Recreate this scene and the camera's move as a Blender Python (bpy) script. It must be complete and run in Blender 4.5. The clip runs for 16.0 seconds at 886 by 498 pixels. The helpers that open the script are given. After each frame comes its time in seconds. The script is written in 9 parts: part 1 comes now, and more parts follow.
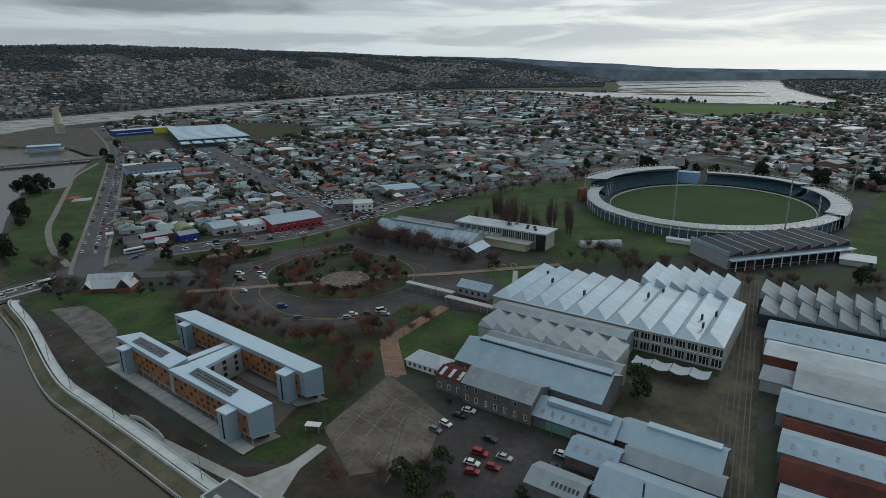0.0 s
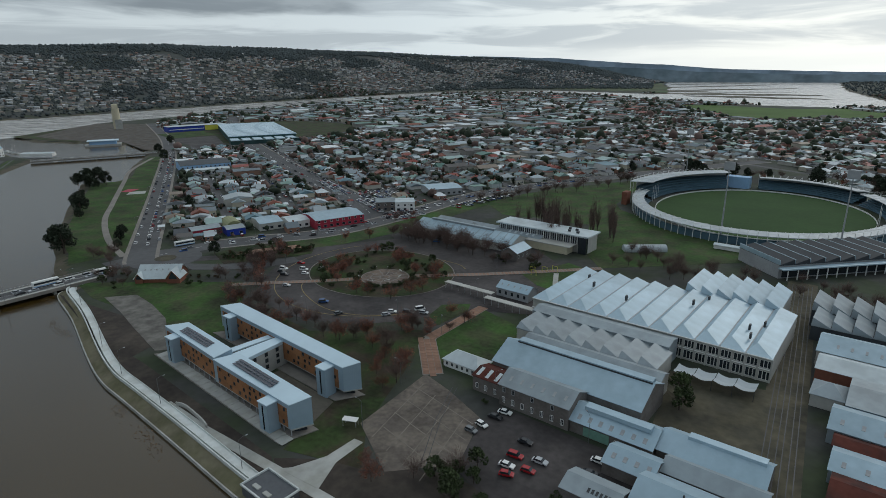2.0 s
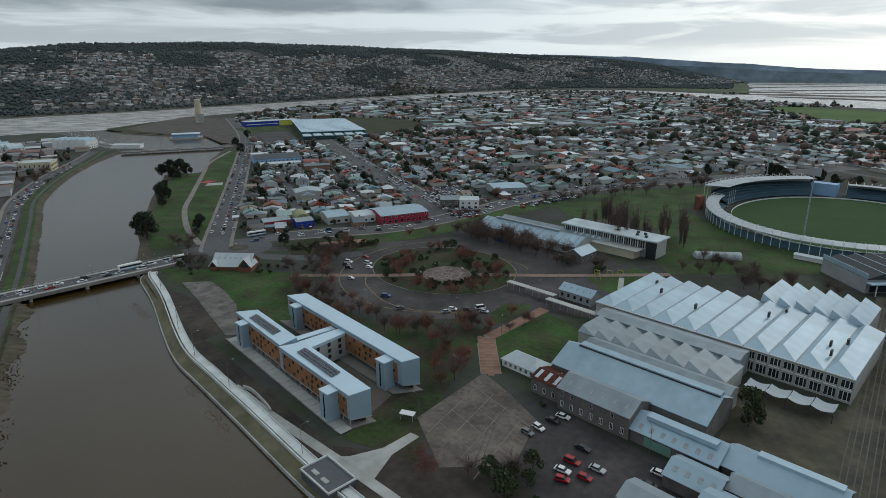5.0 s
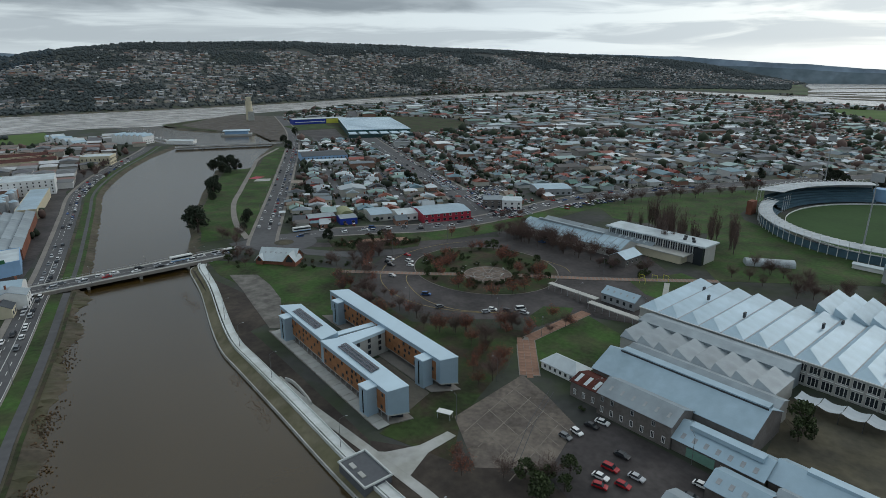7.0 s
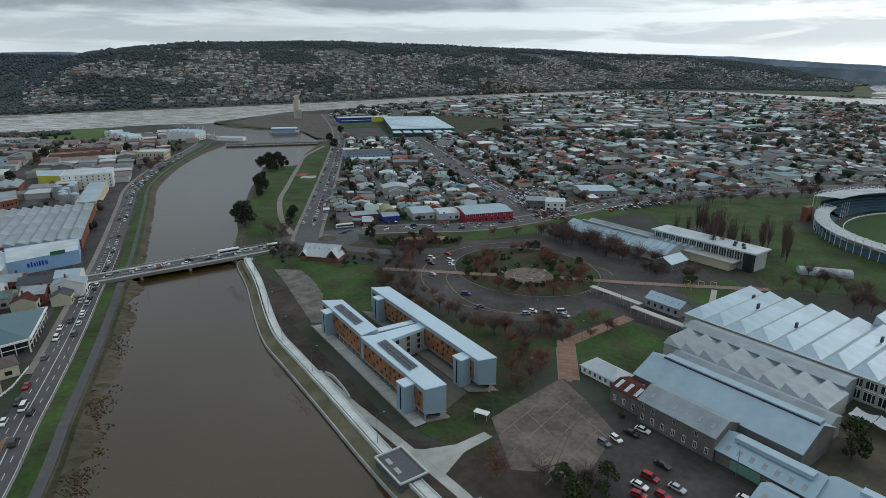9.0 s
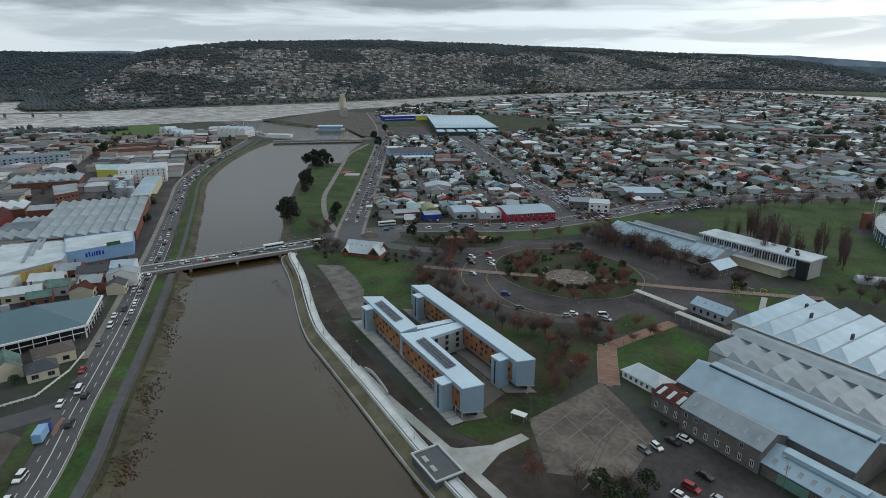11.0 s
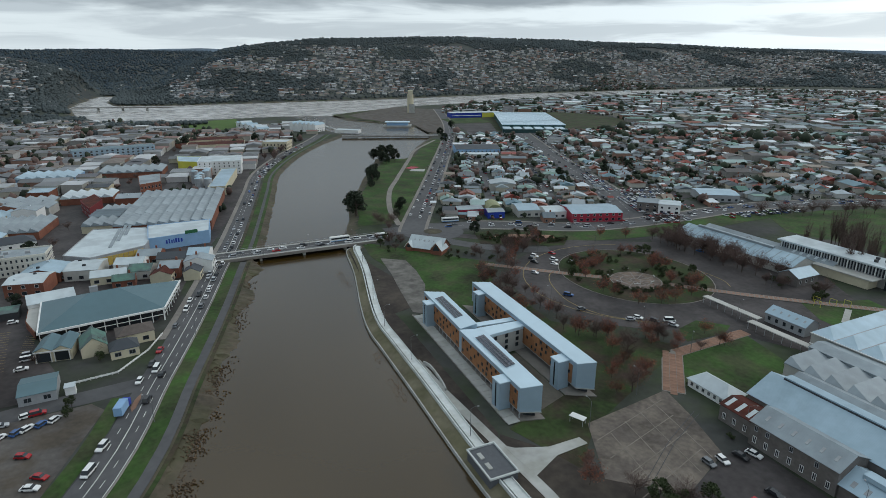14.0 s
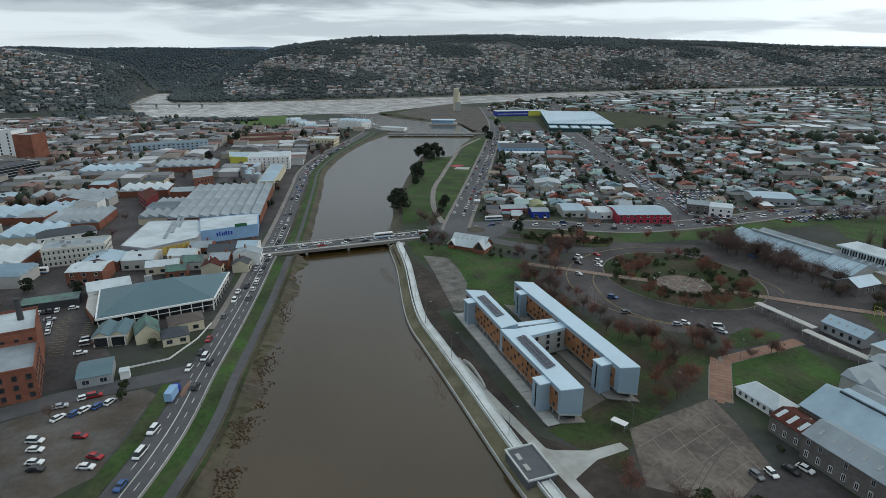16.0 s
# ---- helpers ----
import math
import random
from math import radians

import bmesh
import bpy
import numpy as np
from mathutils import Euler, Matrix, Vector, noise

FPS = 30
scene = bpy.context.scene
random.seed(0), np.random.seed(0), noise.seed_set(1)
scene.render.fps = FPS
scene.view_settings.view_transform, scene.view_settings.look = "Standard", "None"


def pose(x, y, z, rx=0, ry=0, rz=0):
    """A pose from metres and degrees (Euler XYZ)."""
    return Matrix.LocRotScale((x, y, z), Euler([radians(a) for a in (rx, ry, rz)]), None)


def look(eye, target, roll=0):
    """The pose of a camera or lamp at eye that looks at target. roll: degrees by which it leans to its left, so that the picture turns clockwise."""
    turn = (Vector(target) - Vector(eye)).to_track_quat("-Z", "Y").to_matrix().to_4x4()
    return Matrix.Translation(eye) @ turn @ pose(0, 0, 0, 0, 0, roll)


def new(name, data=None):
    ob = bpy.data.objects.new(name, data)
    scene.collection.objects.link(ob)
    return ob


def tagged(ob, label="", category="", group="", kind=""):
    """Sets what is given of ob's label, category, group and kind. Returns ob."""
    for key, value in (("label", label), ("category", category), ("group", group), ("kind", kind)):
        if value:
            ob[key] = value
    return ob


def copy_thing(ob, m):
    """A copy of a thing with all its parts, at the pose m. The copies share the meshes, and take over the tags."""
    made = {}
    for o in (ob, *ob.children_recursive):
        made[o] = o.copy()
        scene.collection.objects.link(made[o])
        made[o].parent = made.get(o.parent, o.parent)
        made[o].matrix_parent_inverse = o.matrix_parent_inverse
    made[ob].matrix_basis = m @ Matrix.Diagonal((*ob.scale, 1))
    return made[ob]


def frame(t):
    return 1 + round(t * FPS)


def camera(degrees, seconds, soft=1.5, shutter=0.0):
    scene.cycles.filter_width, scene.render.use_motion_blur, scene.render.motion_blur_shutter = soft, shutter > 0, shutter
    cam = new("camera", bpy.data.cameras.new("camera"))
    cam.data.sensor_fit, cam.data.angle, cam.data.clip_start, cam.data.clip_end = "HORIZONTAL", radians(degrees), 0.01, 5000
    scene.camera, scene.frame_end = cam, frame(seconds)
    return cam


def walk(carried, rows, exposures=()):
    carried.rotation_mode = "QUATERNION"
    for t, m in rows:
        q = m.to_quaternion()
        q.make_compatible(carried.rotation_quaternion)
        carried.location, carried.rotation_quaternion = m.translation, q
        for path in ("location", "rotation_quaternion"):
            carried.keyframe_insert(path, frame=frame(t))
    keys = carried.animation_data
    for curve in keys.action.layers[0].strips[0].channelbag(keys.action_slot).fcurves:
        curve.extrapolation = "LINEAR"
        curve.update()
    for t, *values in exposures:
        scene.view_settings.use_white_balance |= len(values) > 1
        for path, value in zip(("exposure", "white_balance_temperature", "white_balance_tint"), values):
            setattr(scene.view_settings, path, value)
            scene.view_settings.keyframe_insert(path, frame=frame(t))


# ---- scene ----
cam = camera(74.0, 16.0, soft=0.7)
PATH = [
    (0.0, pose(0, 0, 105, 72.909, 0.791, -0.222)),
    (0.5, pose(0, 0, 105, 72.946, 0.690, 0.811)),
    (1.0, pose(0, 0, 105, 72.961, 0.611, 1.856)),
    (1.5, pose(0, 0, 105, 72.962, 0.548, 2.912)),
    (2.0, pose(0, 0, 105, 72.951, 0.496, 3.977)),
    (2.5, pose(0, 0, 105, 72.934, 0.452, 5.048)),
    (3.0, pose(0, 0, 105, 72.913, 0.411, 6.123)),
    (3.5, pose(0, 0, 105, 72.891, 0.372, 7.201)),
    (4.0, pose(0, 0, 105, 72.869, 0.333, 8.280)),
    (6.5, pose(0, 0, 105, 72.794, 0.111, 13.654)),
    (7.0, pose(0, 0, 105, 72.785, 0.062, 14.720)),
    (7.5, pose(0, 0, 105, 72.776, 0.015, 15.783)),
    (8.0, pose(0, 0, 105, 72.767, -0.031, 16.842)),
    (8.5, pose(0, 0, 105, 72.757, -0.073, 17.898)),
    (9.0, pose(0, 0, 105, 72.743, -0.111, 18.950)),
    (11.5, pose(0, 0, 105, 72.598, -0.201, 24.191)),
    (12.0, pose(0, 0, 105, 72.551, -0.197, 25.240)),
    (12.5, pose(0, 0, 105, 72.498, -0.186, 26.292)),
    (13.0, pose(0, 0, 105, 72.440, -0.170, 27.348)),
    (13.5, pose(0, 0, 105, 72.379, -0.150, 28.409)),
    (14.0, pose(0, 0, 105, 72.317, -0.131, 29.477)),
    (14.5, pose(0, 0, 105, 72.257, -0.115, 30.553)),
    (15.0, pose(0, 0, 105, 72.203, -0.108, 31.638)),
    (15.5, pose(0, 0, 105, 72.159, -0.113, 32.735)),
    (16.0, pose(0, 0, 105, 72.130, -0.139, 33.844)),
]
EXPOSURE = [(0.0, -0.63), (1.0, -0.56), (4.0, -0.43), (9.0, -0.25), (12.0, -0.16), (16.0, -0.08)]
walk(cam, PATH, EXPOSURE)

# ---- world and sun ----
SUN_BEARING, SUN_HEIGHT = 42.0, 28.0      # degrees right of +y, degrees above the horizon
world = bpy.data.worlds.new("overcast_sky")
scene.world = world
world.use_nodes = True
wn, wl = world.node_tree.nodes, world.node_tree.links
wn.clear()
sky = wn.new("ShaderNodeTexSky")
sky.sky_type, sky.sun_disc = "NISHITA", False
sky.sun_elevation, sky.sun_rotation = radians(SUN_HEIGHT), radians(SUN_BEARING)
sky.air_density, sky.dust_density = 1.0, 2.0
coord = wn.new("ShaderNodeTexCoord")
sep = wn.new("ShaderNodeSeparateXYZ")
wl.new(coord.outputs["Generated"], sep.inputs[0])


def wmath(op, a, b=None, c=None):
    n = wn.new("ShaderNodeMath")
    n.operation = op
    for i, v in enumerate((a, b, c)):
        if v is None:
            continue
        if isinstance(v, (int, float)):
            n.inputs[i].default_value = v
        else:
            wl.new(v, n.inputs[i])
    return n.outputs[0]


# cloud deck: the view direction laid out on a flat layer overhead
up = wmath("ADD", wmath("MAXIMUM", sep.outputs[2], 0.0), 0.17)
flat = wn.new("ShaderNodeCombineXYZ")
wl.new(wmath("DIVIDE", sep.outputs[0], up), flat.inputs[0])
wl.new(wmath("DIVIDE", sep.outputs[1], up), flat.inputs[1])


def wnoise(scale, detail, offset, distortion=0.0):
    m = wn.new("ShaderNodeMapping")
    m.inputs["Location"].default_value = offset
    wl.new(flat.outputs[0], m.inputs[0])
    n = wn.new("ShaderNodeTexNoise")
    n.inputs["Scale"].default_value, n.inputs["Detail"].default_value = scale, detail
    n.inputs["Roughness"].default_value = 0.55
    n.inputs["Distortion"].default_value = distortion
    wl.new(m.outputs[0], n.inputs["Vector"])
    return n.outputs["Fac"]


big = wnoise(0.34, 2.5, (2.2, 0.3, 0.0))
small = wnoise(0.9, 7.0, (0.4, 5.2, 0.0), 0.4)
cover = wmath("MULTIPLY_ADD", small, 0.45, wmath("MULTIPLY", big, 0.65))
deck = wn.new("ShaderNodeValToRGB")
deck.color_ramp.elements[0].position, deck.color_ramp.elements[0].color = 0.42, (0.90, 0.99, 1.02, 1)
deck.color_ramp.elements[1].position, deck.color_ramp.elements[1].color = 0.66, (0.34, 0.44, 0.53, 1)
mid = deck.color_ramp.elements.new(0.52)
mid.color = (0.62, 0.72, 0.79, 1)
wl.new(cover, deck.inputs[0])
gain = wn.new("ShaderNodeVectorMath")
gain.operation = "SCALE"
wl.new(deck.outputs[0], gain.inputs[0])
# thinner cloud towards the low sun
az = radians(SUN_BEARING)
toward = wmath("ADD", wmath("MULTIPLY", sep.outputs[0], math.sin(az)), wmath("MULTIPLY", sep.outputs[1], math.cos(az)))
glow = wmath("POWER", wmath("MAXIMUM", wmath("MULTIPLY_ADD", toward, 0.5, 0.5), 0.0), 5.0)
wl.new(wmath("MULTIPLY_ADD", glow, 7.5, 10.2), gain.inputs["Scale"])
# the low sky: a grey cloud base with a ragged edge over a bright strip along the horizon, in degrees
azim = wmath("MULTIPLY", wmath("ARCTAN2", sep.outputs[0], sep.outputs[1]), 57.2958)
elev = wmath("MULTIPLY", wmath("ARCSINE", sep.outputs[2]), 57.2958)


def low_noise(sx, sy, detail, shift, distortion=0.3):
    v = wn.new("ShaderNodeCombineXYZ")
    wl.new(wmath("MULTIPLY_ADD", azim, sx, shift), v.inputs[0])
    wl.new(wmath("MULTIPLY", elev, sy), v.inputs[1])
    n = wn.new("ShaderNodeTexNoise")
    n.inputs["Scale"].default_value, n.inputs["Detail"].default_value = 1.0, detail
    n.inputs["Roughness"].default_value, n.inputs["Distortion"].default_value = 0.55, distortion
    wl.new(v.outputs[0], n.inputs["Vector"])
    return n.outputs["Fac"]


def ramp_of(v, a, b, c, d, smooth=True):
    n = wn.new("ShaderNodeMapRange")
    n.interpolation_type = "SMOOTHSTEP" if smooth else "LINEAR"
    for i, q in enumerate((a, b, c, d)):
        n.inputs[i + 1].default_value = q
    wl.new(v, n.inputs[0])
    return n.outputs[0]


def wmix(f, a, b):
    n = wn.new("ShaderNodeMix")
    n.data_type = "RGBA"
    for i, q in ((0, f), (6, a), (7, b)):
        if isinstance(q, tuple):
            n.inputs[i].default_value = q
        else:
            wl.new(q, n.inputs[i])
    return n.outputs[2]


base_edge = ramp_of(azim, -26.0, 0.0, 4.3, 7.2)
rough_el = wmath("ADD", elev, wmath("MULTIPLY", wmath("SUBTRACT", low_noise(0.055, 0.28, 7.0, 3.1), 0.5), 6.5))
grey = ramp_of(wmath("SUBTRACT", rough_el, base_edge), -0.6, 0.7, 0.0, 1.0)
streak = wmath("MULTIPLY", ramp_of(low_noise(0.07, 0.6, 6.0, 11.7, 0.6), 0.40, 0.60, 0.0, 0.78), ramp_of(elev, 0.6, 2.4, 0.15, 1.0))
strip_col = wmix(ramp_of(azim, -10.0, 24.0, 0.0, 1.0), (9.0, 10.2, 10.8, 1), (10.6, 11.2, 11.0, 1))
low_col = wmix(streak, strip_col, (5.6, 6.5, 7.2, 1))
low_col = wmix(grey, low_col, wmix(ramp_of(low_noise(0.12, 0.7, 5.0, 5.5), 0.35, 0.65, 0.0, 1.0), (3.3, 3.95, 4.5, 1), (4.9, 5.7, 6.3, 1)))
lift = wn.new("ShaderNodeVectorMath")
lift.operation = "SCALE"
wl.new(low_col, lift.inputs[0])
wl.new(wmath("MULTIPLY_ADD", glow, 0.45, 0.9), lift.inputs["Scale"])
whole = wmix(ramp_of(elev, 7.0, 15.0, 0.0, 1.0), lift.outputs[0], gain.outputs[0])
blend = wn.new("ShaderNodeMix")
blend.data_type = "RGBA"
blend.inputs["Factor"].default_value = 0.93
wl.new(sky.outputs[0], blend.inputs[6])
wl.new(whole, blend.inputs[7])
back = wn.new("ShaderNodeBackground")
back.inputs["Strength"].default_value = 0.1
wl.new(blend.outputs[2], back.inputs[0])
wout = wn.new("ShaderNodeOutputWorld")
wl.new(back.outputs[0], wout.inputs[0])

sun_data = bpy.data.lights.new("sun", "SUN")
sun_data.energy, sun_data.angle, sun_data.color = 0.6, radians(14), (1.0, 0.95, 0.88)
sun = new("sun", sun_data)
sun.matrix_world = look((math.sin(radians(SUN_BEARING)) * 900, math.cos(radians(SUN_BEARING)) * 900, 105 + 900 * math.tan(radians(SUN_HEIGHT))), (0, 0, 0))

# ---- materials ----
def mat(name, col, rough=0.7, metal=0.0, var=0.25, fine=1.5, coarse=0.08, bump=0.0, bumpscale=6.0, rand=0.0, second=None, ribs=0.0, ribaxis="X", island=0.0, spec=0.3):
    """A worn surface: base colour varied by grain (fine) and stains (coarse), in object space, with optional ribs and relief."""
    m = bpy.data.materials.new(name)
    m.use_nodes = True
    nt = m.node_tree
    nd, lk = nt.nodes, nt.links
    bs = nd["Principled BSDF"]
    bs.inputs["Roughness"].default_value, bs.inputs["Metallic"].default_value = rough, metal
    bs.inputs["Specular IOR Level"].default_value = spec
    co = nd.new("ShaderNodeTexCoord")

    def nz(scale, detail):
        n = nd.new("ShaderNodeTexNoise")
        n.inputs["Scale"].default_value, n.inputs["Detail"].default_value = scale, detail
        lk.new(co.outputs["Object"], n.inputs["Vector"])
        return n.outputs["Fac"]

    def mth(op, a, b):
        n = nd.new("ShaderNodeMath")
        n.operation = op
        for i, v in enumerate((a, b)):
            if isinstance(v, (int, float)):
                n.inputs[i].default_value = v
            else:
                lk.new(v, n.inputs[i])
        return n.outputs[0]

    g1, g2 = nz(fine, 8.0), nz(coarse, 6.0)
    tone = mth("ADD", mth("MULTIPLY", mth("SUBTRACT", g1, 0.5), var * 1.6), mth("MULTIPLY", mth("SUBTRACT", g2, 0.5), var * 2.6))
    if rand:
        oi = nd.new("ShaderNodeObjectInfo")
        tone = mth("ADD", tone, mth("MULTIPLY", mth("SUBTRACT", oi.outputs["Random"], 0.5), rand))
    if island:
        ge = nd.new("ShaderNodeNewGeometry")
        tone = mth("ADD", tone, mth("MULTIPLY", mth("SUBTRACT", ge.outputs["Random Per Island"], 0.5), island))
    val = mth("ADD", tone, 1.0)
    base = nd.new("ShaderNodeRGB")
    base.outputs[0].default_value = (*col, 1)
    src = base.outputs[0]
    if second:
        mx = nd.new("ShaderNodeMix")
        mx.data_type = "RGBA"
        mx.inputs[6].default_value, mx.inputs[7].default_value = (*col, 1), (*second, 1)
        rp = nd.new("ShaderNodeMapRange")
        rp.inputs[1].default_value, rp.inputs[2].default_value = 0.42, 0.60
        lk.new(nz(coarse * 1.7, 6.0), rp.inputs[0])
        lk.new(rp.outputs[0], mx.inputs[0])
        src = mx.outputs[2]
    sc = nd.new("ShaderNodeVectorMath")
    sc.operation = "SCALE"
    lk.new(src, sc.inputs[0])
    lk.new(val, sc.inputs["Scale"])
    lk.new(sc.outputs[0], bs.inputs["Base Color"])
    height = None
    if ribs:
        w = nd.new("ShaderNodeTexWave")
        w.bands_direction = ribaxis
        w.inputs["Scale"].default_value = ribs
        lk.new(co.outputs["Object"], w.inputs["Vector"])
        height = w.outputs["Fac"]
    elif bump:
        height = nz(bumpscale, 4.0)
    if height is not None:
        bp = nd.new("ShaderNodeBump")
        bp.inputs["Strength"].default_value = bump or 0.3
        bp.inputs["Distance"].default_value = 0.08
        lk.new(height, bp.inputs["Height"])
        lk.new(bp.outputs[0], bs.inputs["Normal"])
    return m


def island_mat(name, cols, rough=0.6, var=0.15, obj=False, spec=0.3):
    """Pieces of one joined mesh (or separate objects) that each take one of several paints."""
    m = mat(name, cols[0], rough, var=var, fine=0.6, coarse=0.05, spec=spec)
    nd, lk = m.node_tree.nodes, m.node_tree.links
    if obj:
        r = nd.new("ShaderNodeObjectInfo").outputs["Random"]
    else:
        r = nd.new("ShaderNodeNewGeometry").outputs["Random Per Island"]
    ramp = nd.new("ShaderNodeValToRGB")
    ramp.color_ramp.interpolation = "CONSTANT"
    els = ramp.color_ramp.elements
    els[0].position, els[0].color = 0.0, (*cols[0], 1)
    els[1].position, els[1].color = 1.0 / len(cols), (*cols[1], 1)
    for i in range(2, len(cols)):
        e = els.new(i / len(cols))
        e.color = (*cols[i], 1)
    lk.new(r, ramp.inputs[0])
    for n in nd:
        if n.bl_idname == "ShaderNodeVectorMath" and n.operation == "SCALE":
            lk.new(ramp.outputs[0], n.inputs[0])
    return m


M = {}
M["town"] = mat("town_ground", (0.052, 0.053, 0.049), 0.9, var=0.5, fine=0.25, coarse=0.02, second=(0.036, 0.048, 0.024))
M["hill"] = mat("hill_ground", (0.058, 0.062, 0.061), 0.95, var=0.3, fine=0.03, coarse=0.006, second=(0.052, 0.060, 0.050))
M["mud"] = mat("bank_mud", (0.088, 0.072, 0.052), 0.85, var=0.6, fine=0.5, coarse=0.05, second=(0.066, 0.062, 0.036), bump=0.5, bumpscale=0.8)
M["grass"] = mat("grass", (0.033, 0.054, 0.015), 0.95, var=0.8, fine=0.5, coarse=0.05, second=(0.048, 0.037, 0.024))
M["lawn"] = mat("lawn", (0.036, 0.076, 0.016), 0.95, var=0.8, fine=0.5, coarse=0.05, second=(0.047, 0.058, 0.024))
M["oval"] = mat("oval_turf", (0.031, 0.070, 0.018), 0.95, var=0.25, fine=0.3, coarse=0.03)
M["marsh"] = mat("marsh_flat", (0.075, 0.08, 0.045), 0.95, var=0.6, fine=0.02, coarse=0.004, second=(0.06, 0.095, 0.04))
M["field"] = mat("far_field", (0.075, 0.13, 0.03), 0.95, var=0.3, fine=0.05, coarse=0.008)
M["drygrass"] = mat("dry_grass", (0.090, 0.080, 0.054), 0.95, var=0.6, fine=0.4, coarse=0.06, second=(0.066, 0.060, 0.044))
M["apron"] = mat("dry_apron_grass", (0.17, 0.15, 0.10), 0.95, var=0.4, fine=0.5, coarse=0.08, second=(0.13, 0.12, 0.07))
M["slab"] = mat("old_slab_concrete", (0.165, 0.155, 0.14), 0.9, var=0.45, fine=0.5, coarse=0.09, second=(0.105, 0.098, 0.088))
M["gravel"] = mat("rough_gravel", (0.105, 0.095, 0.088), 0.95, var=0.45, fine=0.6, coarse=0.06, second=(0.085, 0.07, 0.055))
M["wallwhite"] = mat("flood_wall_concrete", (0.60, 0.63, 0.62), 0.75, var=0.18, fine=0.6, coarse=0.1, second=(0.52, 0.54, 0.52))
M["earth"] = mat("bare_earth", (0.042, 0.034, 0.029), 0.95, var=0.6, fine=0.4, coarse=0.05, second=(0.060, 0.049, 0.040), bump=0.4, bumpscale=1.0)
M["asphalt"] = mat("asphalt", (0.044, 0.038, 0.038), 0.75, var=0.8, fine=0.4, coarse=0.04, second=(0.062, 0.054, 0.053))
M["road"] = mat("road_asphalt", (0.088, 0.087, 0.090), 0.8, var=0.4, fine=0.3, coarse=0.03)
M["paving"] = mat("light_paving", (0.22, 0.20, 0.18), 0.85, var=0.3, fine=0.5, coarse=0.06)
M["concrete"] = mat("concrete", (0.42, 0.42, 0.40), 0.8, var=0.22, fine=0.5, coarse=0.07, second=(0.34, 0.34, 0.31))
M["pad"] = mat("gravel_pad", (0.155, 0.13, 0.108), 0.9, var=0.7, fine=0.6, coarse=0.07, second=(0.105, 0.088, 0.076))
M["padjoint"] = mat("worn_slab_joint", (0.19, 0.165, 0.14), 0.9, var=0.4, fine=0.6, coarse=0.1)
M["brickpave"] = mat("red_brick_paving", (0.26, 0.15, 0.105), 0.85, var=0.3, fine=1.0, coarse=0.1, island=0.25, rand=0.25)
M["circle"] = mat("worn_brick_circle", (0.17, 0.125, 0.10), 0.9, var=0.5, fine=0.9, coarse=0.15, second=(0.12, 0.095, 0.08))
M["line"] = mat("road_paint", (0.55, 0.55, 0.52), 0.7, var=0.4, fine=1.5, coarse=0.2)
M["liney"] = mat("yellow_paint", (0.27, 0.20, 0.08), 0.7, var=0.4, fine=1.5, coarse=0.2)
M["iron"] = mat("pale_roof_iron", (0.36, 0.475, 0.55), 0.42, 0.15, var=0.2, fine=0.3, coarse=0.05, second=(0.31, 0.415, 0.48), ribs=1.2, bump=0.12, rand=0.16)
M["ironw"] = mat("white_roof_iron", (0.53, 0.59, 0.61), 0.5, 0.05, var=0.16, fine=0.3, coarse=0.06, second=(0.44, 0.49, 0.51), ribs=1.2, bump=0.1, rand=0.1)
M["irong"] = mat("grey_roof_iron", (0.29, 0.335, 0.36), 0.5, 0.1, var=0.24, fine=0.3, coarse=0.06, rand=0.2, second=(0.235, 0.27, 0.29), ribs=1.2, bump=0.12)
M["blackroof"] = mat("black_roof_sheet", (0.028, 0.032, 0.038), 0.6, var=0.3, fine=0.4, coarse=0.06)
M["irond"] = mat("dark_roof_iron", (0.06, 0.068, 0.078), 0.65, 0.0, var=0.2, fine=0.3, coarse=0.06, ribs=1.2, bump=0.12)
M["stand"] = mat("stand_roof_sheet", (0.46, 0.49, 0.51), 0.5, 0.1, var=0.25, fine=0.35, coarse=0.06, second=(0.38, 0.41, 0.43), ribs=0.25, bump=0.3)
M["court"] = mat("court_paving", (0.12, 0.105, 0.085), 0.9, var=0.4, fine=0.6, coarse=0.1)
M["teal"] = mat("teal_roof_iron", (0.095, 0.165, 0.19), 0.45, 0.1, var=0.12, fine=0.3, coarse=0.05, ribs=1.2, bump=0.1)
M["greenroof"] = mat("faded_green_roof_iron", (0.10, 0.20, 0.16), 0.55, var=0.3, fine=0.5, coarse=0.1, second=(0.075, 0.10, 0.10), ribs=1.2, bump=0.12)
M["brownroof"] = mat("brown_tile_roof", (0.115, 0.095, 0.085), 0.85, var=0.3, fine=0.8, coarse=0.1, ribs=2.0, bump=0.2)
M["rust"] = mat("rusted_roof_iron", (0.10, 0.034, 0.026), 0.9, spec=0.1, var=0.45, fine=0.5, coarse=0.1, second=(0.065, 0.032, 0.028), ribs=1.2, bump=0.15)
M["zinc"] = mat("zinc_cladding", (0.32, 0.42, 0.50), 0.45, 0.2, var=0.1, fine=0.4, coarse=0.06, ribs=0.9, bump=0.1)
M["zincroof"] = mat("pale_zinc_roof", (0.54, 0.67, 0.75), 0.4, 0.15, var=0.08, fine=0.3, coarse=0.05, ribs=0.9, bump=0.08)
M["deckgrey"] = mat("dark_platform_deck", (0.10, 0.105, 0.115), 0.7, var=0.2, fine=0.8, coarse=0.1)
# near-black so that the slot in the levee reads as deep shade
M["gapshade"] = mat("shaded_channel_floor", (0.018, 0.02, 0.022), 0.4, var=0.2)
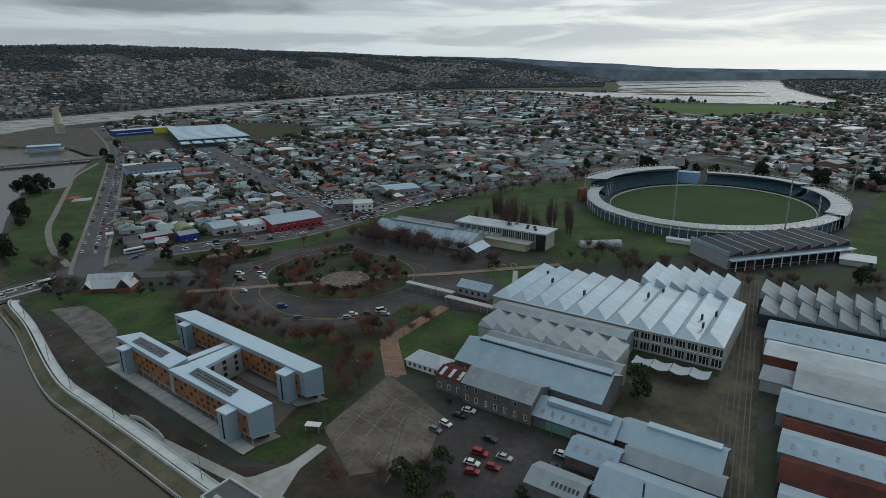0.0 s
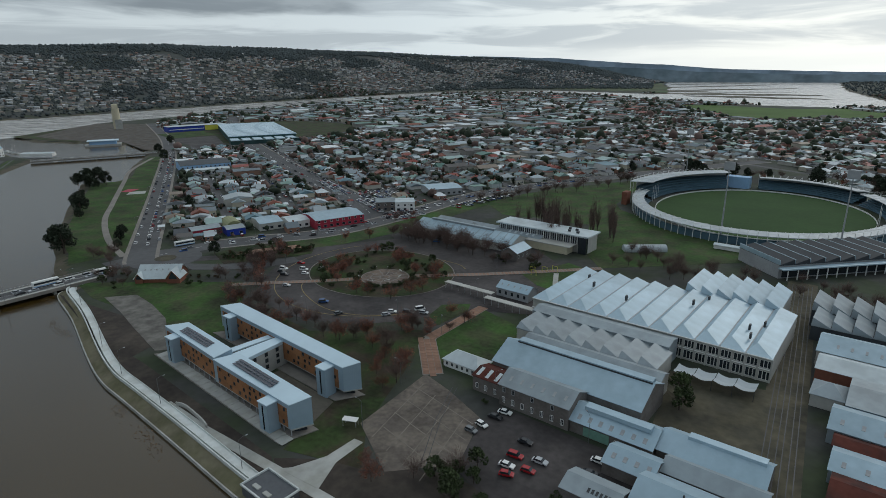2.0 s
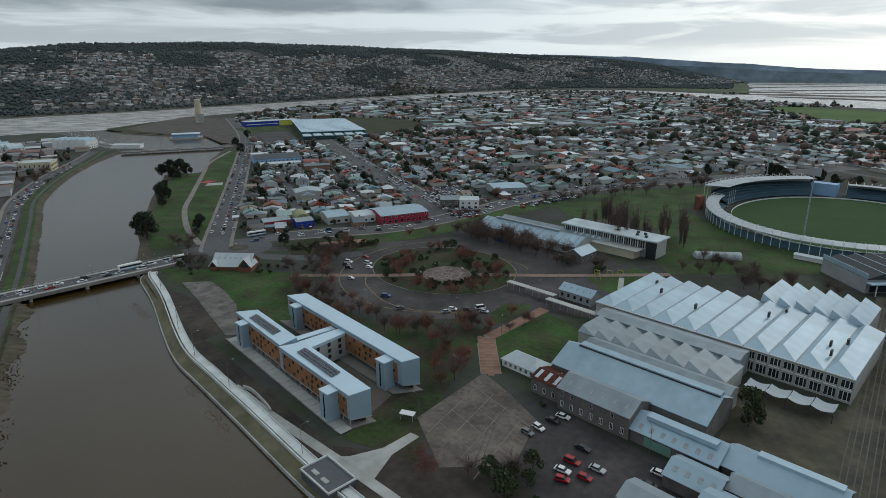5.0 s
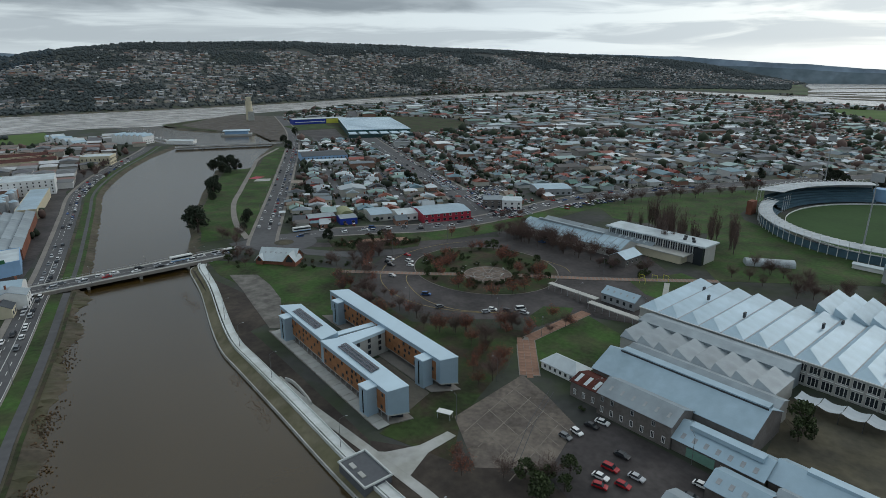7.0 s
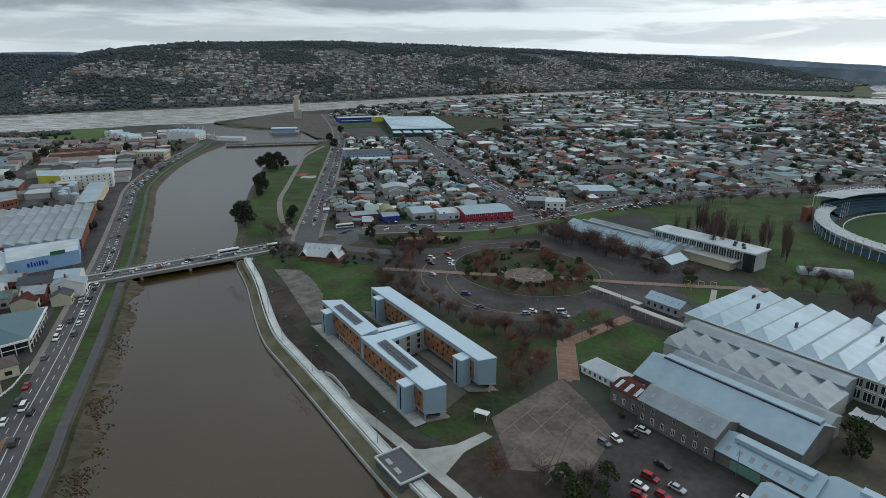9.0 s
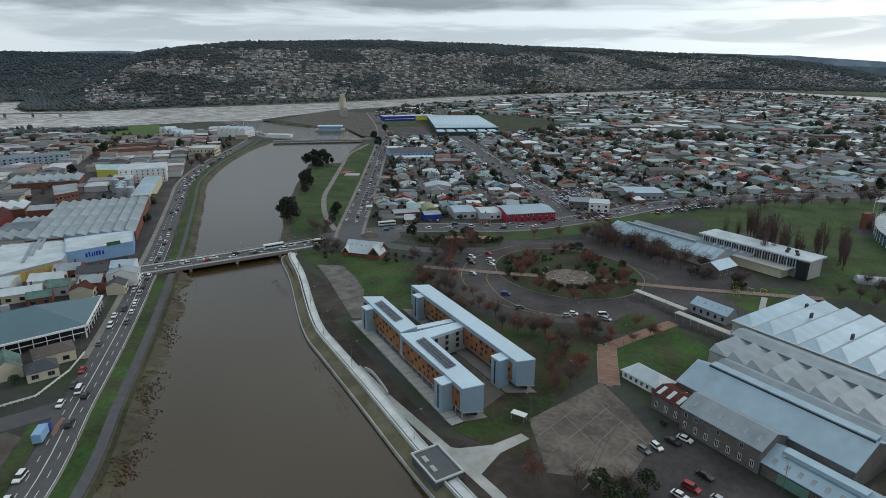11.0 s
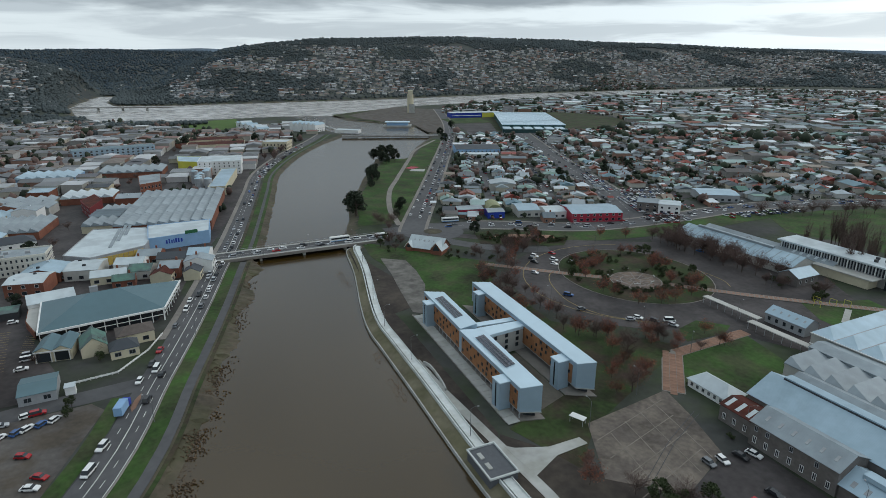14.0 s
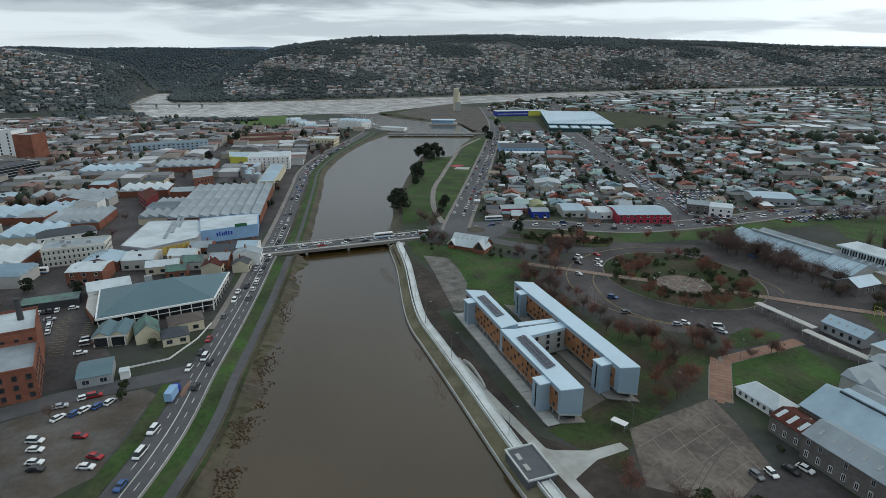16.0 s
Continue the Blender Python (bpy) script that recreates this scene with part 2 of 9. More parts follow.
M["timber"] = mat("orange_timber_cladding", (0.30, 0.135, 0.06), 0.7, var=0.25, fine=0.9, coarse=0.1, rand=0.3)
M["solar"] = mat("solar_panel", (0.05, 0.055, 0.075), 0.3, 0.0, var=0.2, fine=1.0, coarse=0.2, rand=0.15, spec=0.5)
M["glass"] = mat("dark_glazing", (0.03, 0.036, 0.042), 0.15, var=0.2, fine=0.5, coarse=0.1, rand=0.5, spec=0.5)
M["stone"] = mat("bluestone_wall", (0.17, 0.155, 0.145), 0.9, var=0.35, fine=1.2, coarse=0.1, second=(0.13, 0.115, 0.105), bump=0.4, bumpscale=2.0)
M["brick"] = mat("red_brick_wall", (0.24, 0.095, 0.06), 0.9, var=0.3, fine=1.0, coarse=0.1, second=(0.19, 0.075, 0.05), bump=0.2, bumpscale=3.0)
M["render"] = mat("rendered_wall", (0.44, 0.43, 0.40), 0.85, var=0.2, fine=0.5, coarse=0.06, rand=0.2)
M["white"] = mat("white_paint", (0.75, 0.75, 0.73), 0.6, var=0.1, fine=0.8, coarse=0.1)
M["cream"] = mat("cream_wall", (0.58, 0.52, 0.38), 0.8, var=0.15, fine=0.5, coarse=0.08)
M["trim"] = mat("grey_trim", (0.33, 0.34, 0.35), 0.6, var=0.2, fine=0.8, coarse=0.1)
M["dark"] = mat("dark_steel", (0.05, 0.052, 0.056), 0.5, var=0.3, fine=0.8, coarse=0.1)
M["ivory"] = mat("ivory_rendered_wall", (0.58, 0.56, 0.50), 0.85, var=0.2, fine=0.6, coarse=0.08)
M["redpaint"] = mat("red_painted_wall", (0.36, 0.03, 0.055), 0.6, var=0.2, fine=0.6, coarse=0.08)
M["maroon"] = mat("maroon_painted_wall", (0.17, 0.03, 0.032), 0.75, var=0.25, fine=0.6, coarse=0.08)
M["bluepaint"] = mat("blue_painted_wall", (0.26, 0.42, 0.62), 0.6, var=0.15, fine=0.5, coarse=0.08)
M["royal"] = mat("royal_blue_cladding", (0.02, 0.05, 0.33), 0.5, var=0.15, fine=0.3, coarse=0.05)
M["yellow"] = mat("yellow_cladding", (0.62, 0.58, 0.09), 0.5, var=0.15, fine=0.3, coarse=0.05)
M["canvas"] = mat("white_canvas", (0.42, 0.46, 0.48), 0.7, var=0.1, fine=0.4, coarse=0.1)
M["seat"] = mat("stand_seating", (0.07, 0.13, 0.17), 0.7, var=0.25, fine=0.6, coarse=0.1)
M["rubber"] = mat("tyre_rubber", (0.025, 0.025, 0.026), 0.8, var=0.2)
M["bark"] = mat("tree_bark", (0.095, 0.075, 0.064), 0.9, var=0.4, fine=2.0, coarse=0.4, bump=0.5, bumpscale=4.0)
M["twig"] = mat("bare_twigs", (0.135, 0.090, 0.078), 0.9, var=0.3, rand=0.3, island=0.4)
M["leafdark"] = mat("dark_foliage", (0.027, 0.037, 0.022), 0.8, var=0.4, fine=0.6, coarse=0.2, island=0.7, rand=0.4)
M["leafgreen"] = mat("green_foliage", (0.042, 0.058, 0.022), 0.8, var=0.4, fine=0.6, coarse=0.2, island=0.7, rand=0.4)
M["leafred"] = mat("autumn_foliage", (0.25, 0.085, 0.05), 0.85, var=0.4, fine=0.6, coarse=0.2, island=0.9, rand=0.6)
M["leafbrown"] = mat("brown_foliage", (0.10, 0.07, 0.04), 0.85, var=0.4, fine=0.6, coarse=0.2, island=0.8, rand=0.5)
# raised and blued foliage colour: the haze of distance is put in here
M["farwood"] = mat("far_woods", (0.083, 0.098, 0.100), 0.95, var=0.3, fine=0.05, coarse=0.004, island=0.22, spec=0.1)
# blue-grey of distance haze is mixed into this foliage colour
M["gorgewood"] = mat("haze_tinted_gorge_woods", (0.062, 0.082, 0.096), 0.95, var=0.3, fine=0.05, coarse=0.004, island=0.2, spec=0.1)
M["farwall"] = island_mat("far_house_walls", [(0.42, 0.40, 0.36), (0.52, 0.51, 0.50), (0.26, 0.15, 0.11), (0.34, 0.33, 0.30), (0.44, 0.40, 0.33), (0.26, 0.245, 0.225)])
ROOFS = [(0.44, 0.50, 0.53), (0.10, 0.11, 0.12), (0.24, 0.31, 0.32), (0.17, 0.22, 0.23), (0.25, 0.055, 0.04), (0.09, 0.18, 0.15), (0.14, 0.17, 0.19),
         (0.33, 0.43, 0.41), (0.14, 0.23, 0.27), (0.24, 0.19, 0.15), (0.075, 0.085, 0.095), (0.26, 0.30, 0.33), (0.60, 0.64, 0.66), (0.22, 0.075, 0.05), (0.15, 0.165, 0.175), (0.22, 0.32, 0.28), (0.085, 0.09, 0.10), (0.10, 0.09, 0.085), (0.38, 0.42, 0.44), (0.15, 0.19, 0.21)]
HILLROOFS = [(0.24, 0.25, 0.26), (0.12, 0.12, 0.13), (0.33, 0.34, 0.35), (0.20, 0.11, 0.09), (0.16, 0.165, 0.17), (0.48, 0.49, 0.50), (0.18, 0.15, 0.13), (0.13, 0.135, 0.14), (0.12, 0.125, 0.13)]
M["farroof"] = island_mat("far_roofs", ROOFS + [(0.62, 0.66, 0.68), (0.055, 0.06, 0.066), (0.70, 0.72, 0.72), (0.06, 0.06, 0.062)], 0.55, 0.2)
M["hillroof"] = island_mat("hill_house_roofs", HILLROOFS, 0.6, 0.2)
M["houseroof"] = island_mat("house_roofs", ROOFS, 0.55, 0.2, obj=True)
M["housewall"] = island_mat("house_walls", [(0.52, 0.49, 0.43), (0.60, 0.59, 0.57), (0.26, 0.14, 0.10), (0.42, 0.40, 0.36), (0.55, 0.50, 0.40), (0.45, 0.50, 0.50)], 0.8, 0.15, obj=True)
M["farcar"] = island_mat("far_car_paint", [(0.72, 0.72, 0.72), (0.70, 0.71, 0.72), (0.04, 0.04, 0.045), (0.36, 0.37, 0.39), (0.74, 0.74, 0.73), (0.12, 0.13, 0.15), (0.30, 0.03, 0.03), (0.05, 0.09, 0.22), (0.45, 0.46, 0.48)], 0.3, 0.05, spec=0.5)
M["carpaint"] = island_mat("car_paint", [(0.75, 0.75, 0.75), (0.70, 0.71, 0.72), (0.03, 0.03, 0.035), (0.36, 0.37, 0.39), (0.74, 0.74, 0.73), (0.10, 0.11, 0.13), (0.30, 0.02, 0.02), (0.04, 0.08, 0.22), (0.45, 0.46, 0.48), (0.72, 0.72, 0.72)], 0.25, 0.05, obj=True, spec=0.5)

# water: murky flood water, ruffled
def water_mat(name, col, rough, scale, strength):
    m = mat(name, col, rough, var=0.22, fine=0.02, coarse=0.006, spec=0.55)
    nd, lk = m.node_tree.nodes, m.node_tree.links
    co = nd.new("ShaderNodeTexCoord")
    n = nd.new("ShaderNodeTexNoise")
    n.inputs["Scale"].default_value, n.inputs["Detail"].default_value = scale, 6.0
    lk.new(co.outputs["Object"], n.inputs["Vector"])
    bp = nd.new("ShaderNodeBump")
    bp.inputs["Strength"].default_value, bp.inputs["Distance"].default_value = strength, 0.15
    lk.new(n.outputs["Fac"], bp.inputs["Height"])
    lk.new(bp.outputs[0], nd["Principled BSDF"].inputs["Normal"])
    return m


M["water"] = water_mat("murky_water", (0.044, 0.026, 0.006), 0.16, 0.5, 0.14)
M["scrub"] = mat("brown_bank_scrub", (0.098, 0.066, 0.040), 0.95, var=0.5, fine=0.8, coarse=0.1, island=0.9)
M["lamp"] = mat("dull_galvanised_steel", (0.16, 0.165, 0.17), 0.6, 0.3, var=0.2)

# ---- helpers for meshes ----
def mesh_of(bm, name):
    me = bpy.data.meshes.new(name)
    bm.normal_update()
    bm.to_mesh(me)
    bm.free()
    return me


def part(name, bm, material, parent=None, label="", m=None):
    """Links a bmesh as one mesh object, under a thing or a part."""
    me = mesh_of(bm, name)
    for x in (material if isinstance(material, (list, tuple)) else [material]):
        me.materials.append(x)
    ob = new(name, me)
    if parent is not None:
        ob.parent = parent
    if m is not None:
        ob.matrix_basis = m
    if label:
        tagged(ob, label)
    return ob


def shared(name, me, parent, m=None, label=""):
    ob = new(name, me)
    ob.parent = parent
    if m is not None:
        ob.matrix_basis = m
    if label:
        tagged(ob, label)
    return ob


def thing(name, label, category, group="", m=None, kind=""):
    ob = new(name)
    ob.empty_display_size = 0.5
    if m is not None:
        ob.matrix_basis = m
    return tagged(ob, label, category, group, kind)


def add_box(bm, x0, x1, y0, y1, z0, z1, mi=0, bottom=False):
    v = [bm.verts.new((x, y, z)) for z in (z0, z1) for x, y in ((x0, y0), (x1, y0), (x1, y1), (x0, y1))]
    quads = [(4, 5, 6, 7), (0, 1, 5, 4), (1, 2, 6, 5), (2, 3, 7, 6), (3, 0, 4, 7)] + ([(3, 2, 1, 0)] if bottom else [])
    for q in quads:
        bm.faces.new([v[i] for i in q]).material_index = mi
    return v


def box(x0, x1, y0, y1, z0, z1, bottom=True):
    bm = bmesh.new()
    add_box(bm, x0, x1, y0, y1, z0, z1, 0, bottom)
    return bm


def prism(pts, z0, z1):
    """An upright block on a polygon."""
    bm = bmesh.new()
    lo = [bm.verts.new((x, y, z0)) for x, y in pts]
    hi = [bm.verts.new((x, y, z1)) for x, y in pts]
    bm.faces.new(hi)
    bm.faces.new(lo[::-1])
    for i in range(len(pts)):
        j = (i + 1) % len(pts)
        bm.faces.new((lo[i], lo[j], hi[j], hi[i]))
    bmesh.ops.recalc_face_normals(bm, faces=bm.faces)
    return bm


def poly(bm, pts, mi=0):
    f = bm.faces.new([bm.verts.new(p) for p in pts])
    f.material_index = mi
    return f


def tube(bm, a, b, r0, r1, n=6):
    """A tapered bar from a to b."""
    a, b = Vector(a), Vector(b)
    q = (b - a).to_track_quat("Z", "Y")
    ra = [bm.verts.new(a + q @ Vector((r0 * math.cos(6.2832 * i / n), r0 * math.sin(6.2832 * i / n), 0))) for i in range(n)]
    rb = [bm.verts.new(b + q @ Vector((r1 * math.cos(6.2832 * i / n), r1 * math.sin(6.2832 * i / n), 0))) for i in range(n)]
    for i in range(n):
        bm.faces.new((ra[i], ra[(i + 1) % n], rb[(i + 1) % n], rb[i]))
    bm.faces.new(rb)


GRID = radians(-34.8)                       # the rail-yard grid: a runs along it, b across
PRE = Matrix.Rotation(GRID, 4, "Z")


def ab(a, b):
    return (a * math.cos(GRID) - b * math.sin(GRID), a * math.sin(GRID) + b * math.cos(GRID))


# ---- terrain ----
RIVER = [(40, -150), (-60, -5), (-119, 69), (-135.5, 93), (-163, 125.5), (-208, 175), (-236, 206), (-282, 253), (-348, 329), (-399, 386), (-439, 435),
         (-481, 507), (-531, 611), (-568, 711), (-625, 740), (-690, 790), (-760, 850), (-870, 905), (-960, 960), (-880, 1040), (-800, 960), (-720, 900), (-620, 882), (-544, 866),
         (-470, 790), (-443, 740), (-413, 660), (-371, 573), (-374, 556), (-402, 552), (-374, 510), (-339, 444), (-315, 406), (-283, 350), (-257, 319),
         (-243, 298), (-219, 270), (-139, 183), (-82, 140), (-51, 115), (0, 75), (150, -40), (200, -150)]
TAMAR = [(-1460, 800), (-1240, 690), (-1018, 627), (-956, 753), (-870, 905), (-800, 960), (-830, 1240), (-690, 1530), (-500, 1900), (-300, 2270), (-130, 2700), (150, 2740), (400, 2480), (560, 2060),
         (730, 1810), (865, 1680), (1000, 1590), (1120, 1660), (1250, 2000), (1540, 2715), (1900, 3400), (2270, 4090), (1900, 4270), (1300, 4470), (1120, 3900), (980, 3300), (690, 2520), (610, 2640), (300, 3020), (-160, 2960), (-500, 2500), (-800, 1990), (-1006, 1520), (-1206, 1179),
         (-1330, 981), (-1440, 900), (-1560, 955), (-1830, 1150), (-1865, 1105), (-1600, 900)]


def water_side(x, y, ring):
    """Signed distance to a shore: negative on the water."""
    if x.size < 64:                            # few points: all the shore's edges at once
        a = np.array(ring, float)
        b = np.roll(a, -1, 0)
        d = b - a
        px, py = x.reshape(-1, 1), y.reshape(-1, 1)
        t = np.clip(((px - a[:, 0]) * d[:, 0] + (py - a[:, 1]) * d[:, 1]) / (d * d).sum(1), 0, 1)
        near = np.hypot(px - a[:, 0] - t * d[:, 0], py - a[:, 1] - t * d[:, 1]).min(1)
        rise = np.where(np.abs(d[:, 1]) > 1e-9, d[:, 1], 1e-9)
        odd = (((a[:, 1] > py) != (b[:, 1] > py)) & (px < a[:, 0] + (py - a[:, 1]) / rise * d[:, 0])).sum(1) % 2 == 1
        return np.where(odd, -near, near).reshape(x.shape)
    p = np.stack([x, y], -1)
    best = np.full(x.shape, 1e9)
    inside = np.zeros(x.shape, bool)
    q = np.array(ring, float)
    for i in range(len(q)):
        a, b = q[i], q[(i + 1) % len(q)]
        d = b - a
        t = np.clip(((p - a) @ d) / (d @ d), 0, 1)
        best = np.minimum(best, np.hypot(*(np.moveaxis(p - a - t[..., None] * d, -1, 0))))
        cross = (a[1] > y) != (b[1] > y)
        xs = a[0] + (y - a[1]) / (d[1] if abs(d[1]) > 1e-9 else 1e-9) * d[0]
        inside ^= cross & (x < xs)
    return np.where(inside, -best, best)


def ease(t):
    t = np.clip(t, 0, 1)
    return t * t * (3 - 2 * t)


def waves(x, y, s):
    return np.sin(x * s + 1.3 * np.sin(y * s * 0.7)) * np.cos(y * s * 1.1 + np.sin(x * s * 0.6 + 2.0))


# crest of the hill across the big river: bearing, height above the eye, both in degrees
CREST_AT = [-57.6, -57, -55, -53, -51, -48.5, -45, -41, -28, -18, -9, -4, 2, 6, 8, 10.5, 13, 16]
CREST_UP = [-4.0, -3.2, -1.9, -0.7, 0.2, 1.0, 1.5, 1.85, 2.05, 1.75, 1.35, 1.05, 0.8, 0.45, 0.2, -0.25, -0.8, -1.25]
FOOT_AT = [-80, -66, -60, -50, -40, -34, -22, -13, -4, 4, 9, 13, 17, 40]
FOOT = [1400, 1500, 1720, 1680, 1700, 1810, 2130, 2440, 3000, 3200, 3450, 3700, 4500, 4600]
CREST_BEAR = [-80, -60, -50, -25, -10, 0, 9, 13, 25]
CREST_R = [3300, 3000, 2900, 3200, 3900, 4300, 4550, 4720, 4750]
SHOULDER_AT = [-80, -69, -66, -62.5, -60.3, -59.2, -58.5]
SHOULDER_UP = [0.9, 0.7, 0.2, -0.35, -1.0, -2.6, -4.3]


def terrain(x, y):
    d = np.minimum(water_side(x, y, RIVER), water_side(x, y, TAMAR))
    r, bear = np.hypot(x, y), np.degrees(np.arctan2(x, y))
    # far side of the big river, north-west of it
    start = np.interp(bear, FOOT_AT, FOOT)
    crest = np.interp(bear, CREST_BEAR, CREST_R)
    top = np.maximum(105 + np.tan(np.radians(np.interp(bear, CREST_AT, CREST_UP))) * crest, 0)
    t = (r - start) / np.maximum(crest - start, 50)
    h = top * (0.55 * ease(t) + 0.45 * np.clip(t, 0, 1)) * (r > start) * (bear > -57.6)
    h += (h > 2) * ease(t * 3) * (10 * waves(x, y, 0.006) + 5 * waves(x + 300, y, 0.017)) * np.clip(1.15 - t, 0, 1)
    # wooded country behind the gorge
    far = np.clip((r - 2350) / 2200, 0, 1)
    behind = 165 * (0.4 * ease(far) + 0.6 * far) + 9 * waves(x, y, 0.005) * ease(far * 3)
    h = np.maximum(h, behind * np.clip((-47 - bear) / 3, 0, 1))
    # shoulder of the city hill, on the near side of the gorge
    st = np.clip((r - 1380) / 750, 0, 1)
    up = 105 + np.tan(np.radians(np.interp(bear, SHOULDER_AT, SHOULDER_UP))) * 2130
    sh = np.maximum(up, 0) * (0.6 * ease(st) + 0.4 * st) * np.clip((2750 - r) / 500, 0, 1) * np.clip((-58.5 - bear) / 0.4, 0, 1)
    h = np.maximum(h, sh + (sh > 3) * 4 * waves(x, y, 0.012))
    bank = np.clip(d / 6.0, -1, 1)
    z = np.where(d < 6, -2.2 + 2.2 * bank, 0.0)
    return np.where(d > 6, h * ease((d - 6) / 60), z), d


def spread(lo, hi, near0, near1, step, grow):
    """Grid lines: even steps in the near stretch, wider and wider beyond it."""
    out = list(np.arange(near0, near1, step))
    s, v = step, near0
    while v > lo:
        s *= grow
        v -= s
        out.insert(0, v)
    s, v = step, out[-1]
    while v < hi:
        s *= grow
        v += s
        out.append(v)
    return np.array(out)


gx = spread(-4600, 4000, -460, 330, 4.0, 1.035)
gy = spread(-900, 4850, -40, 640, 4.0, 1.03)
X, Y = np.meshgrid(gx, gy)
Z, SHORE = terrain(X, Y)
nx, ny = len(gx), len(gy)
idx = np.arange(nx * ny).reshape(ny, nx)
faces = np.stack([idx[:-1, :-1], idx[:-1, 1:], idx[1:, 1:], idx[1:, :-1]], -1).reshape(-1, 4)
me = bpy.data.meshes.new("ground")
me.from_pydata(np.stack([X, Y, Z], -1).reshape(-1, 3).tolist(), [], faces.tolist())
for k in ("town", "hill", "mud"):
    me.materials.append(M[k])
zc, dc = Z.ravel()[faces].mean(1), SHORE.ravel()[faces].mean(1)
mi = np.where(zc > 3.0, 1, 0)
mi = np.where(dc < 7, 2, mi)
me.polygons.foreach_set("material_index", mi.astype(np.int32))
me.polygons.foreach_set("use_smooth", np.ones(len(faces), bool))
ground = tagged(new("ground", me), "dark town ground of grass, earth and asphalt with wooded hills behind", "ground", kind="structure")

bm = bmesh.new()
poly(bm, [(-4600, -900, -2.0), (4000, -900, -2.0), (4000, 4800, -2.0), (-4600, 4800, -2.0)])
water = tagged(part("water", bm, M["water"]), "brown murky flooded river water with a dull ruffled surface", "water", kind="structure")


def ground_at(x, y):
    z, d = terrain(np.array([float(x)]), np.array([float(y)]))
    return float(z[0]), float(d[0])


LAYER = {"n": 0}


def patch(name, pts, material, z, label, category="", m=None, kind="structure"):
    """A thin slab of paving, road or turf that lies on the ground."""
    bm = bmesh.new()
    lo = [bm.verts.new((x, y, z - 0.06)) for x, y in pts]
    hi = [bm.verts.new((x, y, z)) for x, y in pts]
    top = bm.faces.new(hi)
    for i in range(len(pts)):
        j = (i + 1) % len(pts)
        bm.faces.new((lo[i], lo[j], hi[j], hi[i]))
    if top.normal.z < 0:
        bm.normal_update()
    bmesh.ops.recalc_face_normals(bm, faces=bm.faces)
    bmesh.ops.triangulate(bm, faces=[f for f in bm.faces if len(f.verts) > 4])
    return tagged(part(name, bm, material, m=m), label, category or name, kind=kind)


def smooth_line(pts, n=6):
    """Points along a soft curve through a few given ones."""
    p = [Vector(q) for q in pts]
    out = []
    for i in range(len(p) - 1):
        a, b, c, d = p[max(i - 1, 0)], p[i], p[i + 1], p[min(i + 2, len(p) - 1)]
        for k in range(n):
            t = k / n
            out.append(0.5 * (2 * b + (c - a) * t + (2 * a - 5 * b + 4 * c - d) * t * t + (3 * b - a - 3 * c + d) * t ** 3))
    return out + [p[-1]]


def strip(name, line, width, material, z, label, category="", kind="structure", parent=None, thick=0.06, offset=0.0, m=None):
    """A band of even width along a line."""
    bm = bmesh.new()
    p = [Vector((q[0], q[1])) for q in line]
    rows = []
    for i, q in enumerate(p):
        t = (p[min(i + 1, len(p) - 1)] - p[max(i - 1, 0)]).normalized()
        nrm = Vector((-t.y, t.x))
        c = q + nrm * offset
        rows.append([bm.verts.new((*(c + nrm * s * width / 2), zz)) for s in (-1, 1) for zz in (z - thick, z)])
    for r, s in zip(rows, rows[1:]):
        bm.faces.new((r[1], s[1], s[3], r[3]))
        bm.faces.new((r[0], s[0], s[1], r[1]))
        bm.faces.new((r[3], s[3], s[2], r[2]))
    bmesh.ops.recalc_face_normals(bm, faces=bm.faces)
    ob = part(name, bm, material, parent, m=m)
    return tagged(ob, label, category or name, kind=kind) if parent is None else ob


# the big river in flood: foam streaks, with reflected sky also painted into its paleness
fm = water_mat("flood_water", (0.27, 0.25, 0.22), 0.25, 0.12, 0.3)
nd, lk = fm.node_tree.nodes, fm.node_tree.links
co = nd.new("ShaderNodeTexCoord")
mp = nd.new("ShaderNodeMapping")
mp.inputs["Rotation"].default_value = (0, 0, radians(-58))
mp.inputs["Scale"].default_value = (0.02, 0.12, 1.0)
lk.new(co.outputs["Object"], mp.inputs[0])
fz = nd.new("ShaderNodeTexNoise")
fz.inputs["Scale"].default_value, fz.inputs["Detail"].default_value = 1.0, 8.0
lk.new(mp.outputs[0], fz.inputs["Vector"])
rmp = nd.new("ShaderNodeValToRGB")
rmp.color_ramp.elements[0].position, rmp.color_ramp.elements[0].color = 0.43, (0.21, 0.185, 0.155, 1)
rmp.color_ramp.elements[1].position, rmp.color_ramp.elements[1].color = 0.62, (0.62, 0.60, 0.57, 1)
lk.new(fz.outputs["Fac"], rmp.inputs[0])
lk.new(rmp.outputs[0], nd["Principled BSDF"].inputs["Base Color"])
bm = bmesh.new()
poly(bm, [(x, y, -1.9) for x, y in TAMAR])
bmesh.ops.triangulate(bm, faces=bm.faces[:])
tagged(part("water_flood", bm, fm), "wide pale flooded river, foam streaks and reflected sky in its colour", "water", kind="structure")
